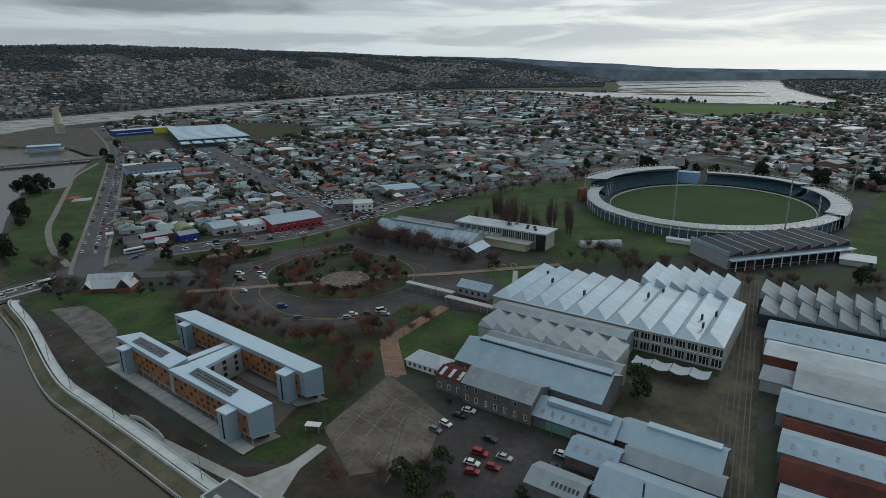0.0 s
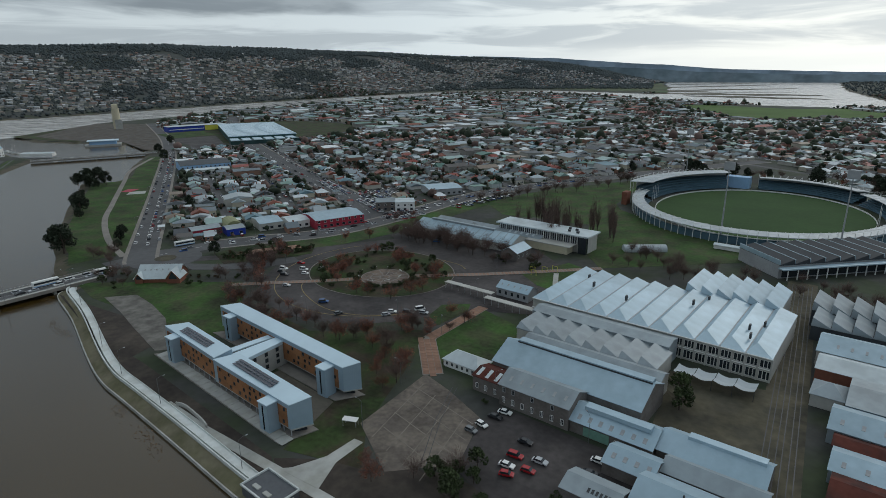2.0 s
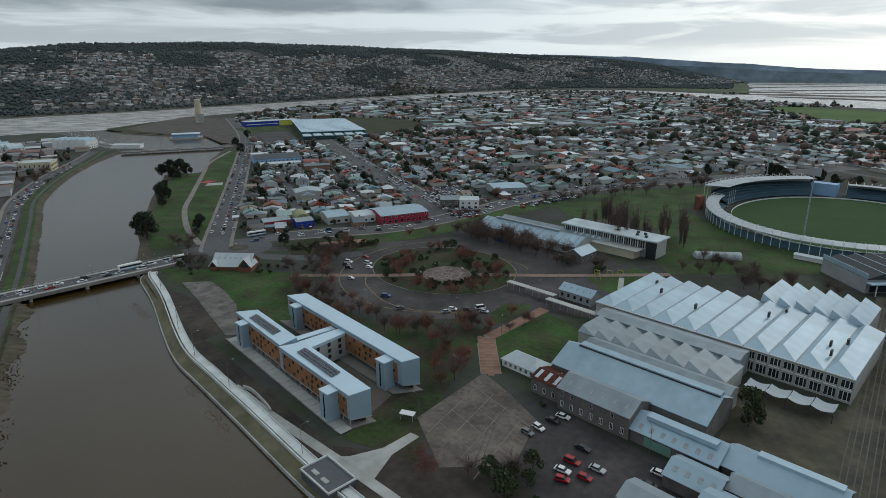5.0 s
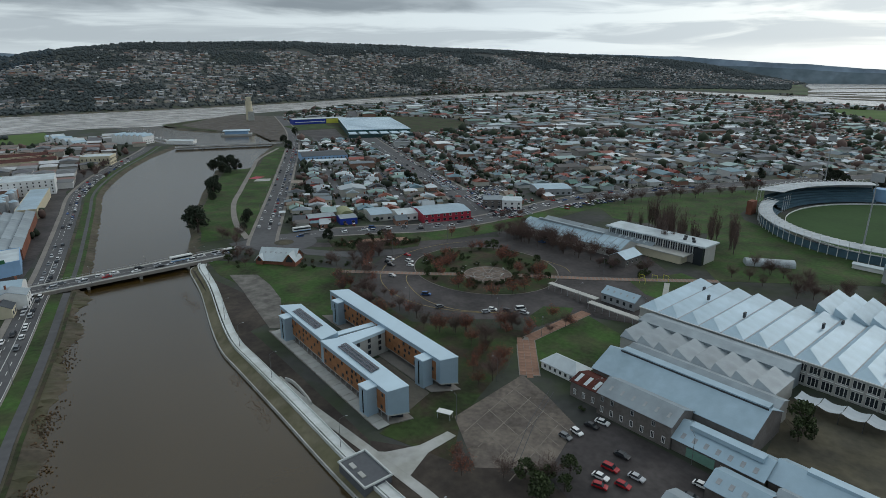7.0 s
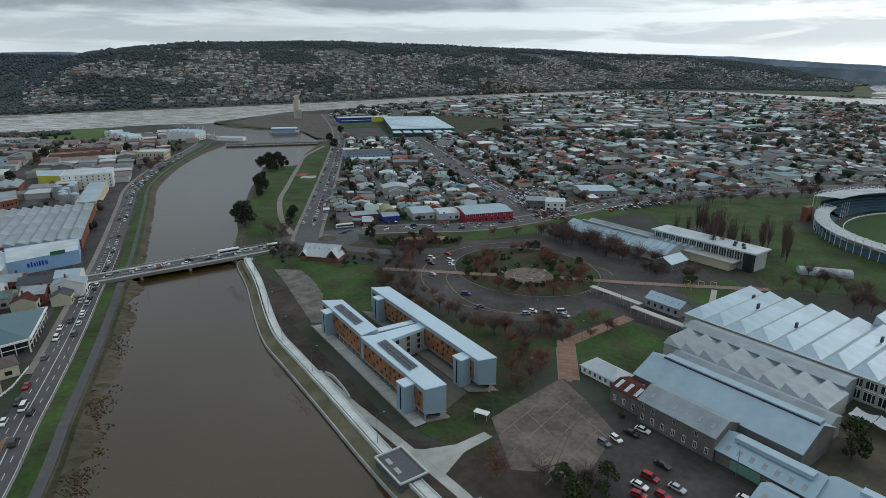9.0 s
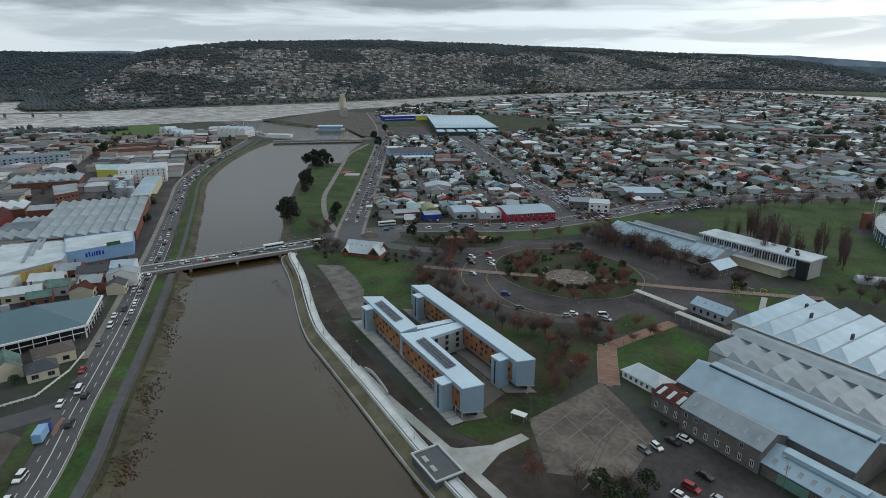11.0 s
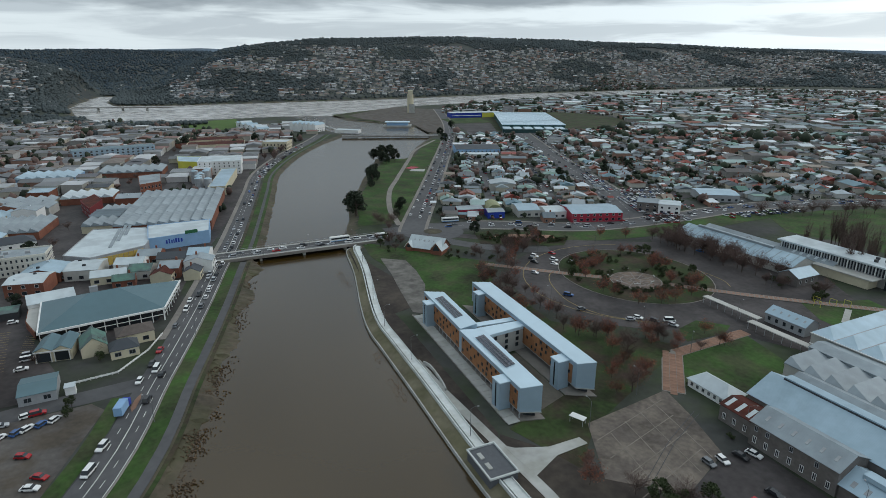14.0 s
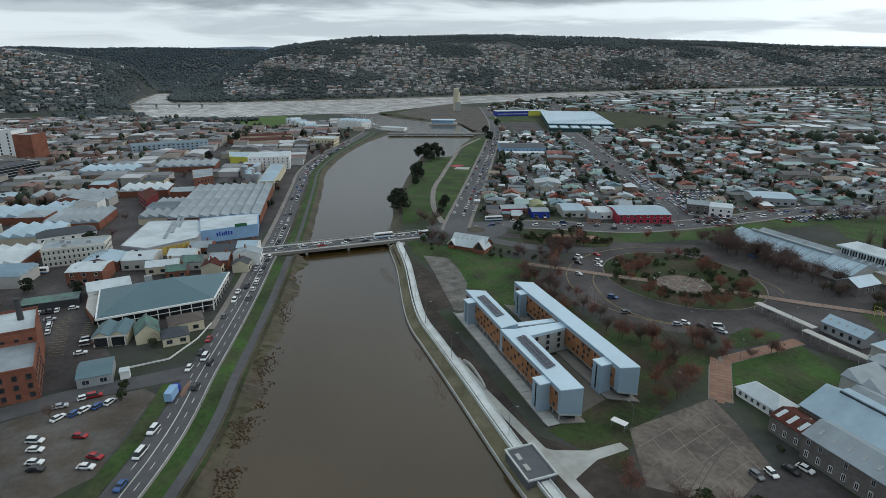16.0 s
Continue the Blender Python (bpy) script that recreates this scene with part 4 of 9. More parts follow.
def window_mesh(w, h, frame_mat="white"):
    key = (round(w, 2), round(h, 2), frame_mat)
    if key not in WIN:
        bm = bmesh.new()                      # frame: four bars and a mullion; the wall face is the xz plane, outward is -y
        t = min(0.12, w * 0.12)
        for x0, x1, z0, z1 in ((-w / 2, w / 2, 0, t), (-w / 2, w / 2, h - t, h), (-w / 2, -w / 2 + t, t, h - t), (w / 2 - t, w / 2, t, h - t), (-t / 3, t / 3, t, h - t)):
            add_box(bm, x0, x1, -0.12, 0.02, z0, z1, 0, True)
        fr = mesh_of(bm, "window")
        fr.materials.append(M[frame_mat])
        bm = bmesh.new()
        add_box(bm, -w / 2 + t / 2, w / 2 - t / 2, -0.05, 0.02, t / 2, h - t / 2, 0, True)
        pn = mesh_of(bm, "pane")
        pn.materials.append(M["glass"])
        bm = box(-w / 2, w / 2, -0.12, 0.02, 0, h)      # far windows: one piece, the pane set back in its frame
        bm.normal_update()
        face = min(bm.faces, key=lambda f: f.calc_center_median().y)
        bmesh.ops.inset_region(bm, faces=[face], thickness=t, depth=-0.06)
        face.material_index = 1
        both = mesh_of(bm, "window")
        both.materials.append(M[frame_mat])
        both.materials.append(M["glass"])
        WIN[key] = (fr, pn, both)
    return WIN[key]


def put_window(parent, x, y, z, w, h, turn=0.0, frame_mat="white", name="window"):
    fr, pn, both = window_mesh(w, h, frame_mat)
    far = parent.matrix_basis.translation.length > 235 or parent.matrix_basis.translation.length < 1
    o = shared(name, both if far else fr, parent, pose(x, y, z, 0, 0, turn))
    if not far:
        shared("pane", pn, o)
    return o


def gable(name, label, cat, a0, a1, b0, b1, eave, ridge, roof="iron", wall="render", axis="a", over=0.5, base=0.0, grid_m=PRE, hip=0.0, group=""):
    """A long building with a pitched roof; the ridge runs along a (or b). Corners in the grid's metres."""
    cx, cy = (a0 + a1) / 2, (b0 + b1) / 2
    lx, ly = abs(a1 - a0), abs(b1 - b0)
    m = grid_m @ Matrix.Translation((cx, cy, 0))
    if axis == "b":
        m = m @ Matrix.Rotation(math.pi / 2, 4, "Z")
        lx, ly = ly, lx
    t = thing(name, label, cat, group, m)
    x, y = lx / 2, ly / 2
    bm = bmesh.new()
    v = [bm.verts.new(p) for p in ((-x, -y, base), (x, -y, base), (x, y, base), (-x, y, base), (-x, -y, eave), (x, -y, eave), (x, y, eave), (-x, y, eave))]
    k = ridge - 0.15
    if hip:
        for q in ((0, 1, 5, 4), (1, 2, 6, 5), (2, 3, 7, 6), (3, 0, 4, 7), (4, 5, 6, 7)):
            bm.faces.new([v[i] for i in q])
    else:
        r0, r1 = bm.verts.new((-x, 0, k)), bm.verts.new((x, 0, k))
        for q in ((0, 1, 5, 4), (2, 3, 7, 6)):
            bm.faces.new([v[i] for i in q])
        bm.faces.new((v[1], v[2], v[6], r1, v[5]))
        bm.faces.new((v[3], v[0], v[4], r0, v[7]))
    part("wall", bm, M[wall], t)
    bm = bmesh.new()
    s = (ridge - eave) / y
    ox, oy, ez = x + (over if hip else over * 0.6), y + over, eave - over * s
    hx = x - hip
    for sg in (-1, 1):
        a = [(-ox, sg * oy, ez + 0.1), (ox, sg * oy, ez + 0.1), (hx if hip else ox, 0, ridge), (-hx if hip else -ox, 0, ridge)]
        tp = [bm.verts.new(p) for p in a]
        bt = [bm.verts.new((p[0], p[1], p[2] - 0.14)) for p in a]
        bm.faces.new(tp)
        bm.faces.new(bt[::-1])
        for i in range(4):
            j = (i + 1) % 4
            if i == 2:
                continue
            bm.faces.new((bt[i], bt[j], tp[j], tp[i]))
        if hip:
            c = [(sg * ox, -oy, ez + 0.1), (sg * ox, oy, ez + 0.1), (sg * hx, 0, ridge)]
            poly(bm, c)
            poly(bm, [(p[0], p[1], p[2] - 0.14) for p in c])
    bmesh.ops.recalc_face_normals(bm, faces=bm.faces)
    part("roof", bm, M[roof], t)
    t["lx"], t["ly"] = lx, ly
    return t


def slope_box(parent, name, x, y, w, d, lx, ly, eave, ridge, material, lift=0.12, label=""):
    """A panel (skylight, solar panel) that lies on a pitched roof; y<0 is the front slope."""
    s = (ridge - eave) / (ly / 2)
    ang = math.degrees(math.atan(s)) * (1 if y < 0 else -1)
    z = ridge - abs(y) * s
    key = ("slope", round(w, 2), round(d, 2), material)
    if key not in WIN:
        me = mesh_of(box(-w / 2, w / 2, -d / 2, d / 2, -0.05, lift), name)
        me.materials.append(M[material])
        WIN[key] = me
    return shared(name, WIN[key], parent, pose(x, y, z + 0.03, ang, 0, 0), label)


# ---- halls of residence: two long zinc-clad wings with timber fronts, linked across a court ----
def wing(parent, corners, base, top, gapat=None):
    """One wing on a skewed plan: near-left, near-right, far-right, far-left."""
    nl, nr, fr, fl = [Vector(p) for p in corners]
    bm = prism([nl, nr, fr, fl], base + 0.3, top - 0.6)
    bm.verts.ensure_lookup_table()
    for v in bm.verts:                         # the far eaves stand higher than the near ones
        if v.co.z > base + 1:
            v.co.z = top - 0.85 if min((v.co.xy - nl).length, (v.co.xy - nr).length) < 0.01 else top + 0.2
    part("wing_wall", bm, M["zinc"], parent)
    part("floor_slab", prism([nl - (nr - nl).normalized() * 0.3, nr + (nr - nl).normalized() * 0.3, fr + (nr - nl).normalized() * 0.3, fl], base + 0.05, base + 0.31), M["concrete"], parent, "pale concrete floor edge")
    # roof slab falls gently to the near side
    bm = bmesh.new()
    o = 0.08
    u = (nr - nl).normalized() * o
    w = (fl - nl).normalized() * o
    lo = [nl - u - w, nr + u - w, fr + u + w, fl - u + w]
    zs = [top - 0.7, top - 0.7, top + 0.35, top + 0.35]
    tp = [bm.verts.new((*p, z)) for p, z in zip(lo, zs)]
    bt = [bm.verts.new((*p, z - 0.22)) for p, z in zip(lo, zs)]
    bm.faces.new(tp)
    bm.faces.new(bt[::-1])
    for i in range(4):
        j = (i + 1) % 4
        bm.faces.new((bt[i], bt[j], tp[j], tp[i]))
    bmesh.ops.recalc_face_normals(bm, faces=bm.faces)
    part("wing_roof", bm, M["zincroof"], parent, "pale zinc roof")
    return nl, nr, fr, fl


def front(parent, p, q, z0, z1, t0, t1, cols, rows=3, deep=0.14):
    """Timber panels and small dark windows along the wall from p to q, between t0 and t1 of its length."""
    p, q = Vector(p), Vector(q)
    d = q - p
    L, ang = d.length, math.degrees(math.atan2(d.y, d.x))
    n = cols
    seg = (t1 - t0) * L / n
    hgt = (z1 - z0) / rows
    key = ("timber", round(seg, 2), round(hgt, 2))
    if key not in WIN:
        me = mesh_of(box(-seg / 2 + 0.03, seg / 2 - 0.03, -deep, 0.05, 0.03, hgt - 0.03), "timber_panel")
        me.materials.append(M["timber"])
        WIN[key] = me
    for i in range(n):
        for r in range(rows):
            c = p + d * (t0 + (t1 - t0) * (i + 0.5) / n)
            o = shared("timber_panel", WIN[key], parent, pose(c.x, c.y, z0 + r * hgt, 0, 0, ang))
            if (i + r) % 2 == 0 or (i * 7 + r * 3) % 5 == 0:
                fr, pn, both = window_mesh(1.0, 1.2, "dark")
                w = shared("window", both, o, pose(seg * 0.12 * ((i + r) % 3 - 1), -deep, hgt * 0.4))
                

halls = thing("student_residence", "three storey zinc-clad residence with orange timber fronts and pale roofs", "apartment building", m=PRE)
BASE, TOP = 2.2, 12.0
W1 = wing(halls, [(-215, 94.8), (-175.5, 92.0), (-175, 98.5), (-208.5, 101)], BASE, TOP - 0.3)
W1b = wing(halls, [(-175.2, 91.4), (-131, 89.4), (-128.3, 95.6), (-170.5, 98.4)], BASE, TOP - 0.5)
W2 = wing(halls, [(-215.5, 118.6), (-135, 113.9), (-131.7, 119.0), (-209.5, 124.4)], BASE, TOP)
front(halls, (-215, 94.8), (-175.5, 92.0), BASE + 0.5, TOP - 2.6, 0.03, 0.97, 11)
front(halls, (-175.2, 91.4), (-131, 89.4), BASE + 0.5, TOP - 2.8, 0.05, 0.97, 13)
front(halls, (-215.5, 118.6), (-135, 113.9), BASE + 0.5, TOP - 2.4, 0.02, 0.97, 22)
for (x0, x1, y0, y1, tz) in ((-207, -202.5, 90.6, 94.5, 10.4), (-141.5, -137, 85.8, 90, 10.2), (-207, -202.5, 114.6, 118.4, 10.6), (-144, -139.5, 110, 114.4, 10.6)):
    part("stair_tower", box(x0, x1, y0, y1, 0.0, tz - 0.3), M["zinc"], halls)
    part("stair_roof", box(x0 - 0.2, x1 + 0.2, y0 - 0.2, y1 + 0.1, tz - 0.3, tz), M["zincroof"], halls)
    part("stair_slot", box((x0 + x1) / 2 - 0.35, (x0 + x1) / 2 + 0.25, y0 - 0.08, y0 + 0.1, 1.0, tz - 1.0), M["glass"], halls, "dark glazed slot")
# link across the court
part("link_wall", prism([(-180.4, 97), (-168, 96.5), (-170, 118), (-178.4, 118)], 0.4, 8.7), M["render"], halls)
for q, z in (([(-181.4, 98.6), (-178.2, 98.4), (-176.2, 118.4), (-179.4, 118.6)], 9.2), ([(-175.4, 98), (-167.8, 97.2), (-169.8, 118.2), (-174.2, 118.4)], 9.9)):
    part("link_roof", prism(q, 8.7, z), M["zincroof"], halls)
part("link_gutter", prism([(-178.2, 98.4), (-175.4, 98), (-174.2, 118.4), (-176.2, 118.4)], 8.7, 8.8), M["dark"], halls)
for x, z in ((-168.6, 7.0), (-169, 4.6), (-169.4, 2.2)):
    for yy in (103, 108, 113):
        put_window(halls, -167.95 - (yy - 96.5) * 0.093, yy, z, 1.3, 1.5, 95, "dark")
# ground deck, posts and the strip of terrace on the river side
part("deck", prism([(-217, 89.8), (-131, 84.6), (-127.4, 96.6), (-209, 102)], 0.0, 0.35), M["paving"], halls)
part("deck", prism([(-217, 114.6), (-136, 110.6), (-130.6, 119.4), (-209, 125)], 0.0, 0.3), M["paving"], halls)
part("court", prism([(-168, 100), (-132, 98), (-136, 110), (-168, 112)], 0.0, 0.12), M["court"], halls)
for i in range(22):
    x = -213 + i * 3.9
    yb = 94.4 - (x + 215) * 0.064
    part("post", box(x - 0.14, x + 0.14, yb + 0.3, yb + 0.58, 0.3, BASE + 0.4), M["trim"], halls)
    part("terrace_bay", box(x - 1.9, x + 1.8, yb - 4.4, yb - 0.3, 0.35, 0.55), M["concrete"], halls)
part("undercroft_wall", prism([(-214, 97), (-132, 91.6), (-130, 94.5), (-209, 100)], 0.3, BASE + 0.4), M["glass"], halls)
part("undercroft_wall", prism([(-214, 120.5), (-137, 116), (-134, 118), (-209, 123.5)], 0.3, BASE + 0.4), M["glass"], halls)
# solar panels on the river wing
for x0, n in ((-205, 10), (-166, 11)):
    for i in range(n):
        for j in range(3):
            x = x0 + i * 2.1
            y = 96.0 - (x + 215) * 0.062 + j * 1.15
            z = TOP - 0.75 + (1.1 + j * 1.15) * 0.16
            part("solar_panel", box(x, x + 1.95, y, y + 1.05, z, z + 0.1), M["solar"], halls)

# ---- workshops: saw-tooth sheds ----
def sawtooth(name, label, a0, a1, b0, b1, bays, eave, rise, roof="ironw", wall="render", hipend=6.0, grid_m=PRE, steep=0.22, backhip=0.0, gutter=False):
    """A shed whose roof rises and drops bay by bay along a; each bay runs along b and is hipped at its front end."""
    t = thing(name, label, "workshop", m=grid_m @ Matrix.Translation((a0, b0, 0)))
    L, D = a1 - a0, b1 - b0
    part("wall", box(0, L, 0, D, 0, eave), M[wall], t)
    w = L / bays
    bm = bmesh.new()
    e, k = eave + 0.05, eave + rise
    x0, x1, xr = -0.0, w, w * steep
    f, bk = -0.5, D + 0.3
    A, B = (x0, f, e), (x1, f, e)
    C, Dd = (x1, bk, e), (x0, bk, e)
    R0, R1 = (xr, f + hipend, k), (xr, bk - backhip, k)
    v = [bm.verts.new(p) for p in (A, B, C, Dd, R0, R1)]
    for q in ((0, 4, 5, 3), (1, 2, 5, 4), (0, 1, 4), (2, 3, 5)):
        bm.faces.new([v[i] for i in q])
    bl = [bm.verts.new((p[0], p[1], e - 0.35)) for p in (A, B, C, Dd)]
    for i in range(4):
        bm.faces.new((bl[i], bl[(i + 1) % 4], v[(i + 1) % 4], v[i]))
    bmesh.ops.recalc_face_normals(bm, faces=bm.faces)
    me = mesh_of(bm, "roof_bay")
    me.materials.append(M[roof])
    vm = mesh_of(box(-0.28, 0.28, -0.45, D + 0.2, e - 0.1, e + 0.16), "valley_gutter")
    vm.materials.append(M["trim"] if gutter else M["irond"])
    for i in range(bays):
        shared("roof_bay", me, t, pose(i * w, 0, 0))
        if i:
            shared("valley_gutter", vm, t, pose(i * w, 0, 0))
    return t


shop = sawtooth("railway_workshop", "long rail workshop with white saw-tooth roof bays and windowed front", -120, -26, 211, 258, 11, 9.2, 1.9, hipend=7, steep=0.25, roof="iron", gutter=True)
shop_back = sawtooth("workshop_annex", "rear workshop with white saw-tooth roof", -70, -32, 259, 284, 6, 9.8, 3.2, hipend=1.2, steep=0.04, roof="iron", gutter=True)
for i in range(8):                             # two storeys of wide steel windows on the front of the shed
    for z, h in ((0.8, 3.2), (5.3, 2.7)):
        for j in range(3):
            put_window(shop, 61.1 + i * 4.25 + j * 1.22, 0.0, z, 1.14, h)
for i in range(9):
    part("pier", box(59.6 + i * 4.25, 60.1 + i * 4.25, -0.3, 0.05, 0, 9.2), M["render"], shop)
for i in range(8):
    put_window(shop, 0.0, 4 + i * 5.4, 2.0, 1.6, 3.2, 270)
part("string_course", box(-0.1, 94.1, -0.25, 0.05, 4.6, 4.9), M["white"], shop)
part("gutter", box(-0.2, 94.2, -0.75, -0.5, 8.9, 9.25), M["white"], shop)
for x, y in ((10, 33), (16, 25), (34, 18), (58, 30), (62, 38), (82, 18), (86, 24), (84, 10)):
    part("roof_vent", box(x, x + 0.7, y, y + 1.6, 10.2, 12.3), M["dark"], shop)
mid = sawtooth("grey_workshop", "lower grey saw-tooth workshop in front of the white shed", -112, -56, 185, 200, 8, 6.6, 2.0, roof="irong", hipend=2.6, steep=0.05, gutter=True)
midback = gable("link_shed", "grey iron roofed link shed between workshops", "workshop", -114, -57.5, 200.4, 210.2, 8.2, 9.3, "irong", "irong", over=0.2)
hall = gable("long_hall", "long hall with pale iron roof and raised ridge vent", "workshop", -103.5, -50.5, 155.5, 175.5, 7.2, 12.0, "iron", "stone")
part("ridge_vent", box(-22, 26, -0.6, 2.6, 11.2, 12.6), M["iron"], hall, "raised ridge vent")
part("ridge_vent_louvre", box(-22.1, 26.1, -0.72, -0.55, 11.4, 12.2), M["dark"], hall)
hall2 = gable("rear_hall", "lower grey iron roofed hall behind the long hall", "workshop", -104, -52, 176.2, 184.4, 6.6, 8.2, "irong", "render", over=0.3)
stone = gable("stone_store", "two storey bluestone store with white framed windows", "store", -92.5, -67.6, 142.8, 155.0, 7.6, 10.6, "irong", "stone")
for i in range(7):
    put_window(stone, -10.6 + i * 3.5, -6.1, 1.2, 1.1, 2.1)
    if i % 2 == 1 or i == 0:
        put_window(stone, -10.6 + i * 3.5, -6.1, 5.0, 1.1, 1.7, frame_mat="trim")
for i in range(6):
    slope_box(stone, "skylight", -9.5 + i * 3.9, -3.4, 0.8, 1.9, 24.9, 12.2, 7.6, 10.6, "trim")
low1 = gable("low_workshop", "low bluestone workshop with pale iron roof and skylights", "workshop", -67.4, -42.4, 143.4, 155.6, 4.2, 7.4, "iron", "stone")
part("roof_monitor", box(-9.5, 10.5, -2.6, 0.4, 6.6, 7.9), M["iron"], low1)
for i in range(7):
    slope_box(low1, "skylight", -10 + i * 3.3, -4.6, 1.1, 1.8, 25, 12.2, 4.2, 7.4, "trim")
part("green_shopfront", box(-8, 0, -6.35, -6.0, 0.3, 3.2), mat("green_painted_front", (0.16, 0.30, 0.24), 0.6), low1)
for i in range(4):
    put_window(low1, 2 + i * 2.8, -6.1, 1.0, 1.0, 1.6)
low2 = gable("east_workshop", "low bluestone workshop with pale iron roof", "workshop", -42.0, -14.6, 145.2, 157.4, 4.2, 7.4, "iron", "stone")
part("roof_monitor", box(-7, 12.5, -1.0, 1.6, 6.8, 7.9), M["iron"], low2)
for i in range(6):
    put_window(low2, -10.6 + i * 4.2, -6.1, 1.0, 1.2, 2.0)
low3 = gable("small_workshop", "small bluestone workshop with pale iron roof", "workshop", -51.5, -38.0, 131.0, 141.4, 4.0, 6.4, "iron", "stone")
low3b = gable("middle_workshop", "narrow pale iron roofed workshop", "workshop", -37.8, -13.0, 136.8, 144.8, 4.0, 6.2, "irong", "stone")
low4 = gable("front_workshop", "broad pale iron roofed workshop", "workshop", -40.0, -11.0, 120.0, 134.8, 4.2, 7.4, "iron", "stone")
low5 = gable("cottage_workshop", "stone cottage workshop with rows of skylights", "workshop", -55.4, -40.8, 114.6, 123.6, 4.4, 6.2, "irong", "stone")
part("flue", box(-3, -2.6, -4, -3.6, 5, 9.4), M["dark"], low4)
for i in range(7):
    slope_box(low5, "skylight", -0.5 + i * 1.1, -2.6, 0.6, 1.3, 14.6, 9.0, 4.4, 6.2, "dark")
for i in range(4):
    slope_box(low3, "skylight", -4.6 + i * 3.2, -2.8, 1.1, 1.7, 13.5, 10.4, 4.0, 6.4, "trim")
shed1 = gable("lawn_pavilion", "white timber pavilion with hipped pale roof on the lawn", "pavilion", -123, -107.6, 152, 160.6, 3.1, 5.6, "ironw", "white", hip=3.5)
for i in range(6):
    put_window(shed1, -6 + i * 2.3, -4.3, 0.9, 1.0, 1.3, frame_mat="trim")
rusty = gable("rusty_store", "ruined stone store with patches of rusted iron roof", "store", -104.6, -93.0, 145.0, 154.6, 5.6, 7.0, "rust", "stone")
for i in range(3):
    slope_box(rusty, "roof_sheet", -4.2 + i * 3.6, -2.4, 1.3, 4.2, 11.6, 9.6, 5.6, 7.0, "ironw", 0.05, "pale iron sheet")
    put_window(rusty, -4 + i * 3.6, -4.8, 1.2, 1.1, 2.0)
canteen = gable("grey_pavilion", "grey weatherboard pavilion with pale iron roof and skylights", "pavilion", -147, -129.6, 223, 231.5, 4.4, 6.8, "iron", "trim")
for i in range(5):
    put_window(canteen, -6.8 + i * 3.4, -4.25, 1.4, 1.2, 1.6, frame_mat="dark")
    slope_box(canteen, "skylight", -6.8 + i * 3.4, -2.2, 0.7, 1.2, 17.4, 8.5, 4.4, 6.8, "trim")
walkway = thing("covered_walkway", "long flat white walkway roof on thin posts", "walkway", m=PRE)
for x0, x1, y0, y1 in ((-173, -145, 215.2, 218.4), (-145.5, -118, 209.6, 213.0)):
    part("canopy", box(x0, x1, y0, y1, 3.0, 3.3), M["render"], walkway)
    for i in range(8):
        x = x0 + 0.5 + (x1 - x0 - 1) * i / 7
        part("post", box(x - 0.08, x + 0.08, y0 + 0.3, y0 + 0.46, 0, 3.0), M["trim"], walkway)
# fabric shade tents
sail = thing("shade_tents", "row of white tensile canvas shade tents on steel posts", "tent", m=PRE)
for i in range(4):
    x = -53 + i * 6.4
    bm = bmesh.new()
    n = 8
    grid = [[bm.verts.new((x + 6.2 * u / n, 192.5 + i * 0.6 + 6.5 * w / n, 3.5 - 0.8 * math.sin(math.pi * u / n) + 0.5 * abs(w / n - 0.5) * 2)) for u in range(n + 1)] for w in range(n + 1)]
    for w in range(n):
        for u in range(n):
            bm.faces.new((grid[w][u], grid[w][u + 1], grid[w + 1][u + 1], grid[w + 1][u]))
    part("canopy", bm, M["canvas"], sail)
    bm = bmesh.new()
    tube(bm, (x + 6.2, 192.5 + i * 0.6, 0), (x + 6.2, 192.5 + i * 0.6, 4.0), 0.12, 0.09)
    part("post", bm, M["dark"], sail)

# east of the lane
r1 = sawtooth("east_sawtooth_shed", "dark saw-tooth shed with grey roof bays", -23, 52, 274, 291, 11, 7.6, 3.6, roof="irong", wall="irond", hipend=0.4, backhip=0.4, steep=0.03)
r1b = sawtooth("east_sawtooth_lean", "second row of dark saw-tooth roofs", -21, 54, 259, 273.6, 11, 6.4, 3.2, roof="irong", wall="irond", hipend=0.4, backhip=0.4, steep=0.03)
r2 = gable("east_long_shed", "long pale iron roofed shed with small skylights", "shed", -16, 60, 236, 254.5, 6.0, 9.2, "iron", "render")
for i in range(9):
    slope_box(r2, "skylight", -32 + i * 4.3, -5.5, 0.8, 2.0, 76, 18.5, 6.0, 9.2, "trim")
r2b = gable("east_narrow_shed", "narrow white iron roofed shed", "shed", -14.4, 56, 222, 235.4, 5.4, 7.6, "ironw", "brick")
r3 = gable("east_hip_house", "small hip roofed grey house", "house", -13.2, -4.0, 203.6, 214.6, 4.6, 7.2, "irong", "render", hip=4.0)
r3b = gable("east_store", "wide grey iron roofed store", "store", -3.4, 56, 200.4, 221.4, 5.4, 7.6, "irong", "irong")
r4 = gable("east_white_shed", "pale iron roofed shed with rows of vents", "shed", -6.2, 54, 184, 199.6, 5.0, 7.8, "iron", "irong")
r5 = gable("east_rust_shed", "shed with rusted red iron roof", "shed", -4.2, 54, 176.6, 183.6, 4.2, 5.4, "rust", "irond")
r6 = gable("east_low_shed", "low pale iron roofed shed with flues", "shed", -3.6, 54, 164, 176.2, 4.2, 6.4, "iron", "irong")
r7 = gable("east_brown_shed", "brown rusted iron roofed shed", "shed", -2.4, 54, 150, 163.6, 4.0, 6.2, "rust", "irond")
